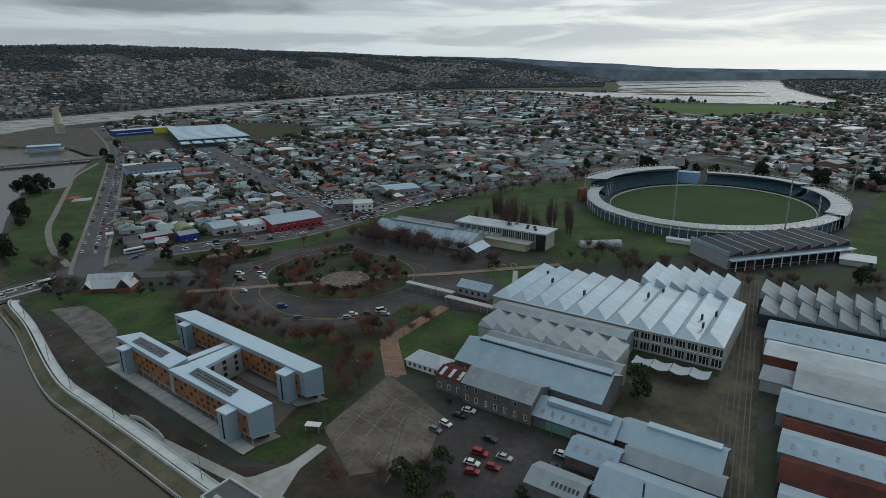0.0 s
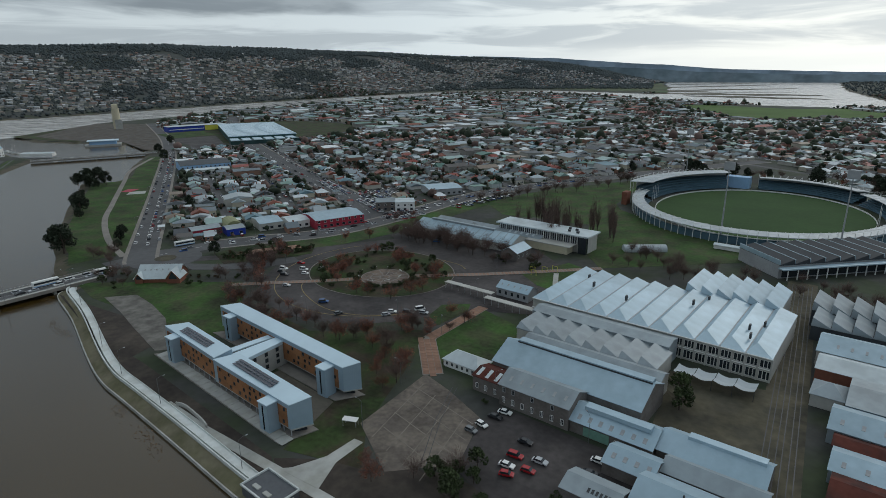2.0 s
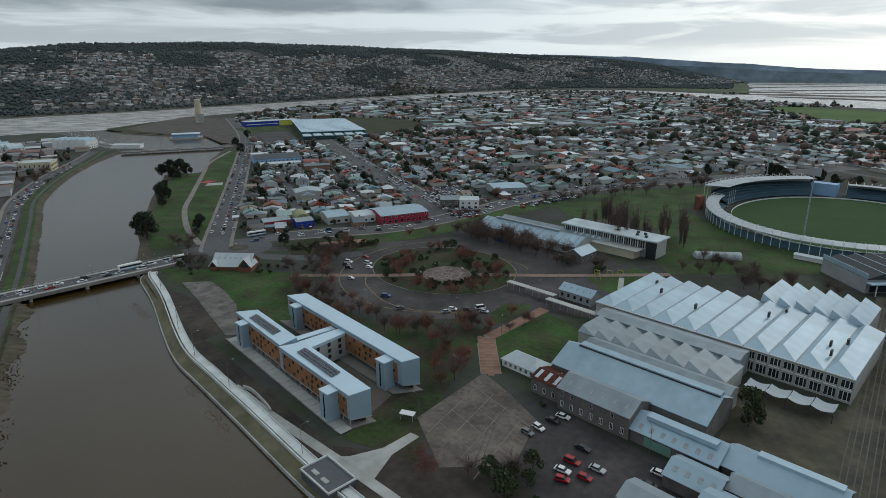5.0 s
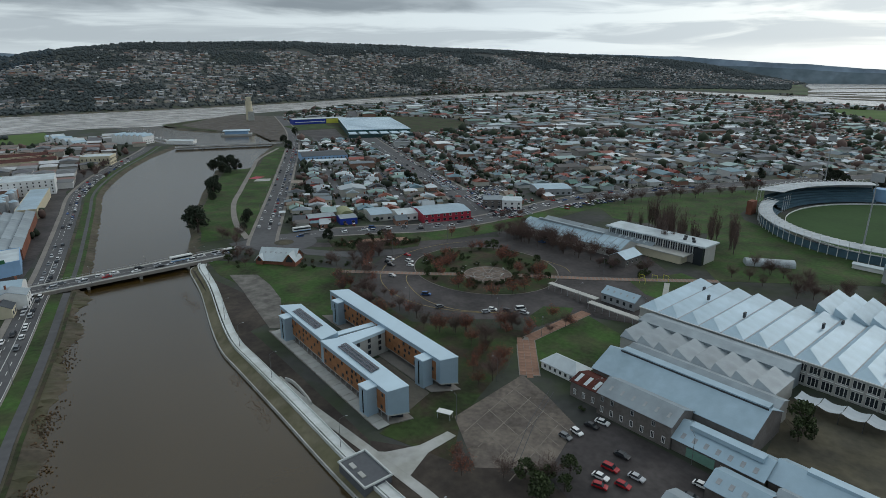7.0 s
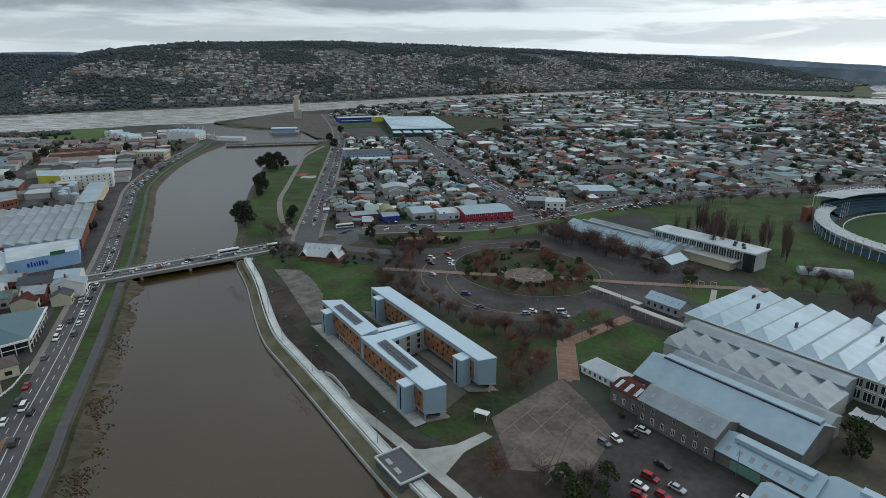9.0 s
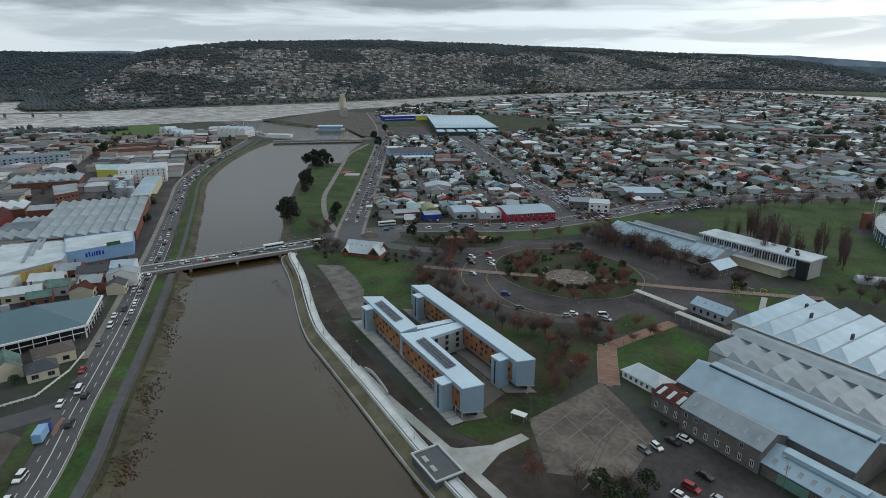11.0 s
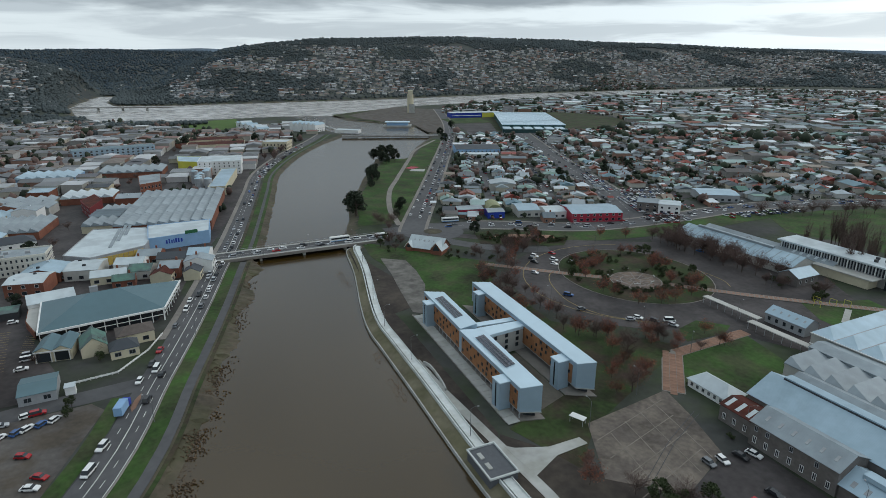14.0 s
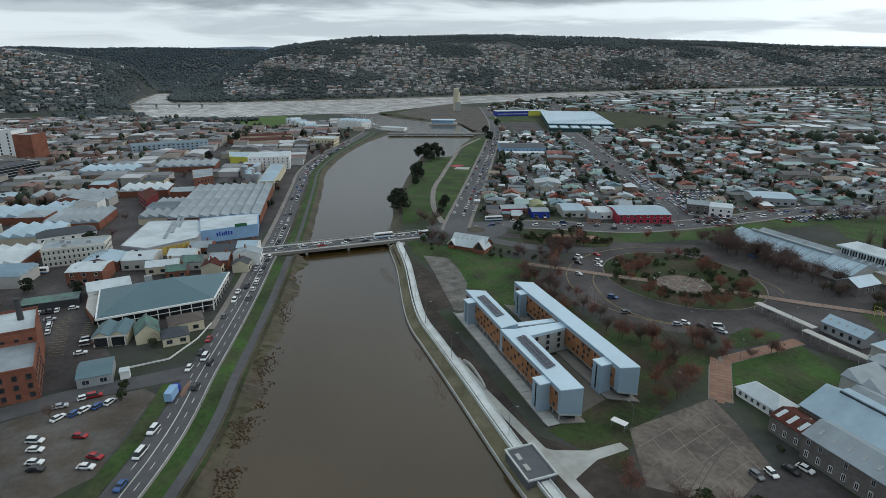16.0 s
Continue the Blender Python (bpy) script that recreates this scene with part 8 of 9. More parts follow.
# ring garden
for i in range(84):
    th, rr = rp.uniform(0, 6.28), rp.uniform(15, 38)
    a, b = -216 + rr * math.cos(th) * 1.05, 214 + rr * math.sin(th) * 0.9
    kd = rp.choice(("red", "red", "red", "green", "shrub", "shrub", "shrub"))
    gap_c = math.hypot(a + 207.5, b - 208)
    if gap_c < 14.5 or (gap_c < 24 and a - b > -415.5 and kd in ("red", "green")):      # no tall trees on the camera's side, so the plaza shows in view
        kd, a, b = "shrub", -207.5 + (a + 207.5) / gap_c * 15.5, 208 + (b - 208) / gap_c * 15.5
    tree_ab(kd, a, b, rp.uniform(0.7, 1.05))
for i in range(9):
    th = i * 0.7
    tree_ab("shrub", -207.5 + 14.5 * math.cos(th), 208 + 14.5 * math.sin(th), 1.1)
for x, y in ((-77, 298), (-62, 266), (-35, 265), (-30, 271), (-44, 259), (-90, 228), (-58, 214), (-48, 219), (-34, 224), (-37, 200), (-30, 195), (-115, 253), (-88, 356), (-74, 363), (-34, 177)):
    tree("red", x, y, rp.uniform(0.85, 1.15))
# outer belt of bare trees on the river side of the ring
for i in range(78):
    th = rp.uniform(3.2, 6.0)
    rr = rp.uniform(64, 84)
    tree_ab(rp.choice(("bare", "bare", "red", "bare")), -212 + rr * math.cos(th), 212 + rr * math.sin(th) * 0.95, rp.uniform(0.6, 1.0))
for a, b in ((-138, 132), (-132, 138), (-142, 138), (-128, 132), (-146, 146), (-150, 150), (-136, 146), (-154, 146)):
    tree_ab(rp.choice(("red", "bare", "red")), a, b, 0.95)
for i in range(44):                            # belt before the museum sheds
    tree_ab("bare", rp.uniform(-262, -176), rp.uniform(266, 283), rp.uniform(0.9, 1.25))
for i in range(14):
    tree_ab(rp.choice(("green", "shrub", "bare")), rp.uniform(-178, -150), rp.uniform(262, 276), rp.uniform(0.6, 0.9))
# poplars in the park
for i in range(34):
    f = i / 33
    tree_ab("poplar", -202 + 60 * f + rp.uniform(-4, 4), 334 + 14 * math.sin(f * 9) + rp.uniform(-6, 14), rp.uniform(1.15, 1.5))
for i in range(26):
    tree_ab("bare", rp.uniform(-122, -50), rp.uniform(292, 326), rp.uniform(0.7, 1.0))
for i in range(22):
    tree_ab(rp.choice(("bare", "red", "bare")), rp.uniform(-330, -190), rp.uniform(296, 340) , rp.uniform(0.6, 0.9)) if i < 6 else tree_ab("bare", rp.uniform(-40, 0), rp.uniform(296, 330), 0.8)
for i in range(20):                            # bare trees along the cross street
    f = i / 19
    tree("bare", -2 + 150 * f + rp.uniform(-5, 5), 474 + 98 * f + rp.uniform(-8, 4), rp.uniform(0.9, 1.3))
# traffic island and cottage garden
for i in range(26):
    a, b = rp.uniform(-314, -278), rp.uniform(176, 218)
    tree_ab(rp.choice(("shrub", "brownshrub", "brownshrub", "green")), a, b, rp.uniform(0.6, 1.0))
tree("dark", *ab(-318, 176), 0.6)
for i in range(30):
    f = i / 29
    tree_ab(rp.choice(("shrub", "brownshrub", "bare")), -330 + 66 * f, 116 + 46 * f + rp.uniform(-2, 5), rp.uniform(0.6, 0.9))
for x, y in ((-190, 272), (-184, 270), (-186, 266), (-194, 278), (-196, 272), (-200, 284), (-150, 272), (-146, 276)):
    tree(rp.choice(("green", "bare", "shrub")), x, y, 0.8)
for i in range(26):                            # hedges round the paved terrace
    f = i / 25
    tree(rp.choice(("shrub", "brownshrub", "shrub")), -150 + 46 * f + rp.uniform(-1.5, 1.5), 317 + 20 * f + rp.uniform(-2.5, 2.5), rp.uniform(0.8, 1.3))
# car park and square edges
for a, b, k, s in ((-86, 102, "green", 1.0), (-82, 106, "bare", 0.9), (-79, 100, "green", 1.1), (-76, 96, "green", 1.0), (-90, 98, "bare", 0.9), (-72, 92, "dark", 0.5), (-68, 98, "green", 0.9), (-98, 90, "red", 0.8), (-104, 94, "red", 0.7), (-56, 114, "shrub", 1.0), (-47, 182, "green", 1.5), (-45, 175, "green", 1.3), (-96, 140, "shrub", 0.8)):
    tree_ab(k, a, b, s)
# trees behind the stadium and by the practice oval
for i in range(46):
    a, b = rp.uniform(-190, 90), rp.uniform(612, 650)
    tree_ab(rp.choice(("dark", "bare", "dark", "red")), a, b, rp.uniform(0.7, 1.2))
for i in range(24):
    tree_ab(rp.choice(("dark", "green", "bare")), rp.uniform(14, 80), rp.uniform(330, 372), rp.uniform(0.6, 1.1))
# scrub on the river bank, and reeds and flood debris in the shallows
scrub, debris = [], []
for i in range(3600):
    f = rp.random()
    x, y = -110 - 130 * f + rp.gauss(0, 2.6), 64 + 146 * f + rp.gauss(0, 2.6)
    if line_gap(x, y, BR) < 15.6:
        continue
    z, d = ground_at(x, y)
    if noise.noise(Vector((x * 0.06, y * 0.06, 1.0))) > -0.05 and d > -7:
        s = rp.uniform(0.08, 0.36)
        scrub.append((x, y, max(z, -2.0), s, s * rp.uniform(0.8, 1.8)))
for x, y in ((-234, 202), (-208, 172), (-176, 140), (-160, 120), (-151, 108), (-135, 90), (-127, 82), (-198, 156), (-191, 228), (-177, 217), (-144, 189), (-139, 185), (-104, 150), (-98, 145), (-213, 254), (-184, 222), (-120, 163)):
    for k in range(110):
        s, c = rp.uniform(0.08, 0.30), rp.gauss(0, 3.4)
        debris.append((x + c * -0.65 + rp.gauss(0, 1.2), y + c * 0.75 + rp.gauss(0, 1.2), -2.06, s, s * 0.5))
clumps("bank_scrub", scrub, M["scrub"], "brown winter scrub and rocks along the river bank", 11)
clumps("flood_debris", debris, M["scrub"], "brown reeds and flood debris in the shallow water", 12)
for i in range(16):
    f = rp.random()
    tree("bare", -575 + 110 * f + rp.uniform(-10, 10), 590 - 140 * f + rp.uniform(-8, 8), 0.9)
for i in range(330):                            # street trees among the near houses
    x, y, r = TREE_SPOTS[rp.randrange(2000)] if len(TREE_SPOTS) > 2000 else (-100, 460, 470)
    if town_ok(x, y, 1.0):
        tree(rp.choice(("green", "dark", "dark", "bare", "red")), x, y, rp.uniform(0.4, 0.75))
city_brown = [(x, y, 0.0, q, q * 2.0) for x, y in CITY_TREES[110:] for q in (rp.uniform(2.0, 4.0),)]
city_bare = []
for k in range(2800):
    x, y = rp.uniform(-1050, -330), rp.uniform(60, 640)
    if side(x, y, BR) < 14 or taken(x, y, 1.0) or noise.noise(Vector((x * 0.008, y * 0.008, 4.0))) < 0.02 + (x + 420) * 0.0004:
        continue
    z, d = ground_at(x, y)
    if d > 10:
        q = rp.uniform(1.6, 4.0)
        (city_brown if rp.random() < 0.5 else city_bare).append((x, y, z, q, q * rp.uniform(2.2, 3.2)))
clumps("city_bare_trees", city_bare, M["twig"], "bare brown street trees between the city buildings", 14)
clumps("city_trees", city_brown, M["leafdark"], "dark street trees between the city buildings", 13)
for a, b, k in ((-79, 112, 0.9), (-82, 106, 0.8), (-76, 106, 0.8)):
    tree_ab("green", a, b, k)
for x, y in CITY_TREES[:110]:                  # city street trees
    if ground_at(x, y)[1] > 14 and math.hypot(x, y) < 900:
        tree(rp.choice(("bare", "dark", "bare", "green", "red")), x, y, rp.uniform(0.5, 0.9))
for x, y in ((-183, 84), (-178, 80), (-186, 62), (-216, 108), (-210, 110), (-204, 106), (-218, 112), (-222, 94)):
    tree(rp.choice(("bare", "green")), x, y, 0.6)

# ---- vehicles ----
def car_kit(length, width, height, bonnet, boot, van=False):
    """Meshes of a car: body, glasshouse, tyre, lamp."""
    L, w = length / 2, width / 2
    b = bmesh.new()
    prof = [(-L, 0.35), (-L, 0.75), (-L + 0.15, 0.88), (L - bonnet, 0.95), (L - 0.25, 0.82), (L, 0.66), (L, 0.35)]
    lo = [b.verts.new((x, -w, z)) for x, z in prof]
    hi = [b.verts.new((x, w, z)) for x, z in prof]
    for i in range(len(prof) - 1):
        b.faces.new((lo[i], lo[i + 1], hi[i + 1], hi[i]))
    b.faces.new(lo[::-1])
    b.faces.new(hi)
    r0, r1 = -L + boot, L - bonnet - 0.55
    rv = [b.verts.new(p) for p in ((r0 + 0.25, -w * 0.78, height), (r1 - 0.1, -w * 0.78, height), (r1 - 0.1, w * 0.78, height), (r0 + 0.25, w * 0.78, height))]
    rb = [b.verts.new((v.co.x, v.co.y, height - 0.06)) for v in rv]
    b.faces.new(rv)
    for i in range(4):
        b.faces.new((rb[i], rb[(i + 1) % 4], rv[(i + 1) % 4], rv[i]))
    bmesh.ops.recalc_face_normals(b, faces=b.faces)
    body = mesh_of(b, "body")
    body.materials.append(M["carpaint"])
    g = bmesh.new()
    base = [(-L + 0.12 + boot * 0.35, -w * 0.94), (L - bonnet, -w * 0.94), (L - bonnet, w * 0.94), (-L + 0.12 + boot * 0.35, w * 0.94)]
    lo = [g.verts.new((x, y, 0.9)) for x, y in base]
    hi = [g.verts.new((x, y, height - 0.03)) for x, y in ((r0 + 0.22, -w * 0.79), (r1 - 0.06, -w * 0.79), (r1 - 0.06, w * 0.79), (r0 + 0.22, w * 0.79))]
    for i in range(4):
        g.faces.new((lo[i], lo[(i + 1) % 4], hi[(i + 1) % 4], hi[i]))
    glass = mesh_of(g, "glazing")
    glass.materials.append(M["glass"])
    t = bmesh.new()
    bmesh.ops.create_cone(t, cap_ends=True, segments=12, radius1=0.33, radius2=0.33, depth=0.22, matrix=Matrix.Rotation(math.pi / 2, 4, "X"))
    tyre = mesh_of(t, "wheel")
    tyre.materials.append(M["rubber"])
    return body, glass, tyre, L, w


CARS = [car_kit(4.6, 1.8, 1.45, 1.15, 0.9), car_kit(4.1, 1.75, 1.5, 0.95, 0.25), car_kit(4.8, 1.9, 1.75, 1.1, 0.25), car_kit(4.9, 1.9, 2.0, 0.5, 0.1)]
SEAT = ["car", "car", "car", "van"]
PAINT = {}


def one_paint(name, col):
    if name not in PAINT:
        PAINT[name] = mat("car_paint_" + name, col, 0.25, var=0.04, spec=0.5)
    return PAINT[name]


COLS = [("white", (0.78, 0.78, 0.77), 9), ("silver", (0.45, 0.46, 0.48), 5), ("black", (0.025, 0.025, 0.028), 4), ("grey", (0.17, 0.18, 0.19), 3), ("red", (0.35, 0.015, 0.02), 2), ("blue", (0.04, 0.10, 0.26), 2)]
CAR_THING = {}
rcar = random.Random(77)


def car(x, y, turn, z=0.09, kind=None, colour=None):
    k = rcar.choice((0, 0, 0, 1, 1, 1, 2, 2, 2, 3)) if kind is None else kind
    if colour is None:
        colour = rcar.choices([c[0] for c in COLS], [c[2] for c in COLS])[0]
    m = pose(x, y, z, 0, 0, turn)
    near = math.hypot(x, y) < 300
    if not near:
        m = m @ Matrix.Translation((0, 0, -0.3))
    if (k, colour, near) in CAR_THING:
        return copy_thing(CAR_THING[(k, colour, near)], m)
    body, glass, tyre, L, w = CARS[k]
    bd = body.copy()
    bd.materials.clear()
    bd.materials.append(one_paint(colour, dict((c[0], c[1]) for c in COLS)[colour]))
    t = thing(SEAT[k], "%s %s standing on the asphalt" % (colour, ("sedan car", "hatchback car", "large family car", "van")[k]), SEAT[k], "%s vehicles" % colour, m)
    shared("body", bd, t)
    shared("glazing", glass, t)
    for sx in (-1, 1) if near else ():
        for sy in (-1, 1):
            shared("wheel", tyre, t, pose(sx * L * 0.62, sy * (w - 0.1), 0.33))
    CAR_THING[(k, colour, near)] = t
    return t


def queue(line, n, offset, jitter=0.6, lo=0.0, hi=1.0, flip=False, z=0.1):
    """Cars along a line, at a side step from it."""
    pts = [Vector((p[0], p[1])) for p in line]
    seg = [(b - a).length for a, b in zip(pts, pts[1:])]
    total = sum(seg)
    for i in range(n):
        s = total * (lo + (hi - lo) * (i + rcar.uniform(0.1, 0.9)) / n)
        for a, b, l in zip(pts, pts[1:], seg):
            if s <= l:
                d = (b - a).normalized()
                c = a + d * s + Vector((-d.y, d.x)) * (offset + rcar.uniform(-0.2, 0.2))
                car(c.x, c.y, math.degrees(math.atan2(d.y, d.x)) + (180 if flip else 0) + rcar.uniform(-2, 2), z)
                break
            s -= l


queue(ESPLANADE, 44, -1.8, lo=0.03, hi=0.5)
queue(ESPLANADE, 22, 5.6, lo=0.03, hi=0.5)
queue(ESPLANADE, 20, -6.0, lo=0.05, hi=0.5)
queue(CROSS, 22, 2.0, lo=0.06, hi=0.62)
queue(CROSS, 22, -2.2, lo=0.06, hi=0.62, flip=True)
queue(CROSS, 14, 6.4, lo=0.08, hi=0.6)
queue(WIDE, 26, 9.5, lo=0.02, hi=0.32)
queue(WIDE, 22, -9.5, lo=0.04, hi=0.32)
queue(WIDE, 8, 2.2, lo=0.03, hi=0.4)
queue(BANKROAD, 18, -1.8, lo=0.285, hi=0.46)
queue(BANKROAD, 9, 1.8, lo=0.30, hi=0.46, flip=True)
queue(BANKROAD, 24, -2.2, lo=0.5, hi=0.72)
queue(BANKROAD, 10, 2.0, lo=0.5, hi=0.9, flip=True)
queue(BANKROAD, 16, -5.4, lo=0.62, hi=0.85)
BRIDGE = [(-258, 211), (-206, 286)]
queue(BRIDGE, 9, 2.0, z=1.32)
queue(BRIDGE, 8, -2.0, flip=True, z=1.32)
# stadium and rail-yard car parks
for a, b, t, k, c in ((-87.6, 139, 10, 0, "white"), (-88.6, 135, 5, 0, "black"), (-89.6, 129, -8, 1, "white"), (-90.4, 124.6, 0, 1, "grey"), (-74.4, 129.6, 5, 0, "black"), (-73.4, 122.4, 8, 2, "red"), (-66.6, 124.4, 5, 0, "silver"),
                      (-73.0, 117.4, 8, 0, "white"), (-67.2, 119.0, 8, 1, "red"), (-53.8, 134.6, 5, 0, "white"), (-53.4, 128.2, 8, 0, "black"), (-52.6, 125.6, 8, 2, "white"), (-52.0, 122.4, 8, 2, "white"), (-71.0, 114.2, 20, 1, "red")):
    x, y = ab(a, b)
    car(x, y, t - 34.8, 0.1, k, c)
for a, b, t in ((-262, 184, 20), (-258, 180, 20), (-253, 178, 20), (-252, 190, 20), (-246, 186, 20), (-262, 196, 10), (-244, 196, 10), (-206, 165, 40), (-190, 160, 80), (-172, 172, 60), (-166, 180, 20), (-160, 184, 20), (-164, 186, 60), (-228, 276, 20), (-168, 222, 20), (-172, 176, 30), (-238, 168, 20)):
    x, y = ab(a, b)
    car(x, y, t - 34.8, 0.12)
# city car park by the side street
for x, y, t, k, c in ((-177.1, 54.3, 35, 2, "white"), (-172.6, 52.4, 35, 0, "white"), (-166.7, 49.8, 35, 0, "white"), (-163.4, 48.7, 35, 0, "black"), (-153.3, 56.7, 32, 0, "white"), (-155.7, 60.3, 20, 0, "red"), (-168.7, 62.6, 32, 1, "red"),
                      (-183.7, 63.5, 100, 0, "white"), (-189.9, 66.8, 60, 0, "silver"), (-182.2, 67.6, 110, 1, "blue"), (-181.7, 70.2, 100, 0, "white"), (-180.3, 73.7, 105, 1, "blue"), (-179.5, 77.0, 110, 1, "white"), (-188.7, 73.6, 70, 1, "white"), (-187.4, 76.1, 60, 2, "red"),
                      (-275.5, 94.1, 150, 1, "white"), (-274.3, 96.2, 150, 0, "white"), (-273.2, 98.1, 150, 1, "black"), (-272.3, 100.0, 150, 2, "black"), (-270.8, 102.2, 150, 0, "white"), (-263.2, 96.0, 62, 0, "silver"), (-256.2, 92.7, 150, 2, "white"), (-258.6, 94.0, 150, 1, "silver"),
                      (-253.5, 91.2, 150, 1, "grey"), (-250.9, 89.9, 150, 0, "white"), (-227.5, 93.2, 60, 3, "white"), (-231.0, 95.4, 60, 2, "silver"), (-221.6, 88.2, 60, 0, "white"), (-267.3, 107.5, 60, 1, "white")):
    car(x, y, t, 0.08, k, c)
for x, y, t, k, c in ((-177.9, 104.0, 308, 1, "white"), (-180.3, 112.2, 308, 3, "white"), (-175.5, 110.8, 128, 1, "black"), (-191.9, 122.0, 308, 0, "red"), (-165.1, 97.9, 128, 2, "black"), (-184.8, 113.6, 308, 1, "black"), (-153.9, 76.2, 300, 2, "white"),
                      (-146.5, 67.8, 300, 3, "white"), (-138.2, 57.9, 300, 0, "blue"), (-205.7, 139.4, 128, 1, "grey"), (-216.4, 152.8, 310, 2, "white"), (-223.6, 160.4, 310, 0, "white")):
    car(x, y, t, 0.09, k, c)
# dealer yard
for i in range(12):
    for j in range(6):
        if rcar.random() < 0.85:
            p = Matrix.Translation((-84, 490, 0)) @ Matrix.Rotation(radians(29), 4, "Z") @ Vector((i * 3.0 - 16, 4 + j * 5.6, 0))
            car(p.x, p.y, 29 + 90, 0.06)


def bus(x, y, turn, colour, z=0.1, length=12.0):
    t = thing("bus", "long %s city bus with dark windows" % colour, "bus", "buses", pose(x, y, z, 0, 0, turn))
    b = box(-length / 2, length / 2, -1.25, 1.25, 0.4, 3.1)
    bmesh.ops.bevel(b, geom=b.edges[:], offset=0.18, segments=2, affect="EDGES")
    part("body", b, M["white"], t)
    part("window_band", box(-length / 2 + 0.5, length / 2 - 0.2, -1.28, 1.28, 1.5, 2.5), M["glass"], t)
    part("skirt", box(-length / 2 + 0.2, length / 2 - 0.2, -1.27, 1.27, 0.45, 0.95), M["bluepaint"], t)
    for sx in (-0.32, 0.3):
        for sy in (-1, 1):
            shared("wheel", CARS[0][2], t, pose(sx * length, sy * 1.12, 0.4))


bus(-222, 266, 56, "white", 1.32)
bus(-206, 288, 52, "white", 0.2, 9)
bus(-188, 343, 42, "white and blue")
bus(-331, 119, 44, "white")
truck = thing("truck", "blue box truck on the river road", "truck", m=pose(-166.2, 90.5, 0.1, 0, 0, 128))
part("cargo_box", box(-4.2, 1.6, -1.25, 1.25, 0.8, 3.6), M["bluepaint"], truck)
part("cab", box(1.75, 3.8, -1.15, 1.15, 0.5, 2.7), M["royal"], truck)
part("windscreen", box(3.3, 3.84, -1.0, 1.0, 1.7, 2.5), M["glass"], truck)
for sx in (-3, 2.8):
    for sy in (-1, 1):
        shared("wheel", CARS[0][2], truck, pose(sx, sy * 1.1, 0.36))

# hundreds of cars parked along the suburb streets and in the trade yards
lot_body, lot_glass = bmesh.new(), bmesh.new()


def far_car(x, y, turn):
    m = pose(x, y, 0.05, 0, 0, turn)
    for bm_, prof in ((lot_body, ((-2.2, 2.2, 0.9, 0.3, 0.9), (-1.5, 0.9, 0.72, 1.38, 1.46))), (lot_glass, ((-1.7, 1.2, 0.8, 0.9, 1.38),))):
        for x0, x1, w, z0, z1 in prof:
            for v in add_box(bm_, x0, x1, -w, w, z0, z1):
                v.co = m @ v.co


for pv in STREETS[:26]:
    for qq in range(300, 1200, 7):
        for sd in (-2.9, 2.9):
            if rcar.random() < 0.34:
                x, y = tw(pv + sd, qq + rcar.uniform(-1, 1))
                if town_ok(x, y, -4):
                    far_car(x, y, 29 + 90 + rcar.uniform(-3, 3))
for (x0, y0), (x1, y1), rows_, step in (((-52, 418), (-96, 488), 3, 3.0), ((-46, 428), (-86, 496), 2, 3.0), ((-118, 500), (-158, 570), 2, 3.2), ((-20, 452), (24, 500), 2, 3.4)):
    d = Vector((x1 - x0, y1 - y0))
    n = int(d.length / step)
    d.normalize()
    for i in range(n):
        for j in range(rows_):
            if rcar.random() < 0.8:
                far_car(x0 + d.x * i * step - d.y * j * 6.5, y0 + d.y * i * step + d.x * j * 6.5, math.degrees(math.atan2(d.y, d.x)) + 90 + rcar.uniform(-4, 4))
tagged(part("parked_cars", lot_body, M["farcar"]), "many small cars parked along streets and yards", "cars", kind="stuff")
tagged(part("parked_car_windows", lot_glass, M["glass"]), "dark windows of the many parked cars", "cars", kind="stuff")
isle = patch("road_island", [(-163.4, 91.4), (-164.6, 93.6), (-168.0, 97.6), (-170.9, 99.9), (-169.0, 96.2), (-165.8, 92.6)], M["brickpave"], 0.22, "small red brick traffic island in the river road", "traffic island")

# ---- street furniture, boats and other small things ----
def lamp_post(x, y, turn, h=9.0, z=0.0):
    if "lamp_post" not in WIN:
        t = thing("street_lamp", "tall grey steel street lamp with a curved arm", "street lamp", "street lamps", pose(x, y, z, 0, 0, turn))
        bm = bmesh.new()
        tube(bm, (0, 0, 0), (0, 0, h), 0.10, 0.05, 6)
        part("pole", bm, M["lamp"], t)
        bm = bmesh.new()
        tube(bm, (0, 0, h), (1.2, 0, h + 0.6), 0.045, 0.04, 5)
        tube(bm, (1.2, 0, h + 0.6), (2.0, 0, h + 0.7), 0.04, 0.035, 5)
        part("arm", bm, M["lamp"], t)
        part("lantern", box(1.9, 2.5, -0.14, 0.14, h + 0.6, h + 0.74), M["trim"], t)
        WIN["lamp_post"] = t
        return t
    return copy_thing(WIN["lamp_post"], pose(x, y, z, 0, 0, turn))


def lamps_along(line, n, offset, lo, hi, turn_in, z=0.0):
    p = [Vector((q[0], q[1])) for q in line]
    seg = [(b - a).length for a, b in zip(p, p[1:])]
    for i in range(n):
        s = sum(seg) * (lo + (hi - lo) * (i + 0.5) / n)
        for a, b, l in zip(p, p[1:], seg):
            if s <= l:
                d = (b - a).normalized()
                c = a + d * s + Vector((-d.y, d.x)) * offset
                lamp_post(c.x, c.y, math.degrees(math.atan2(d.y, d.x)) + turn_in, z=z)
                break
            s -= l


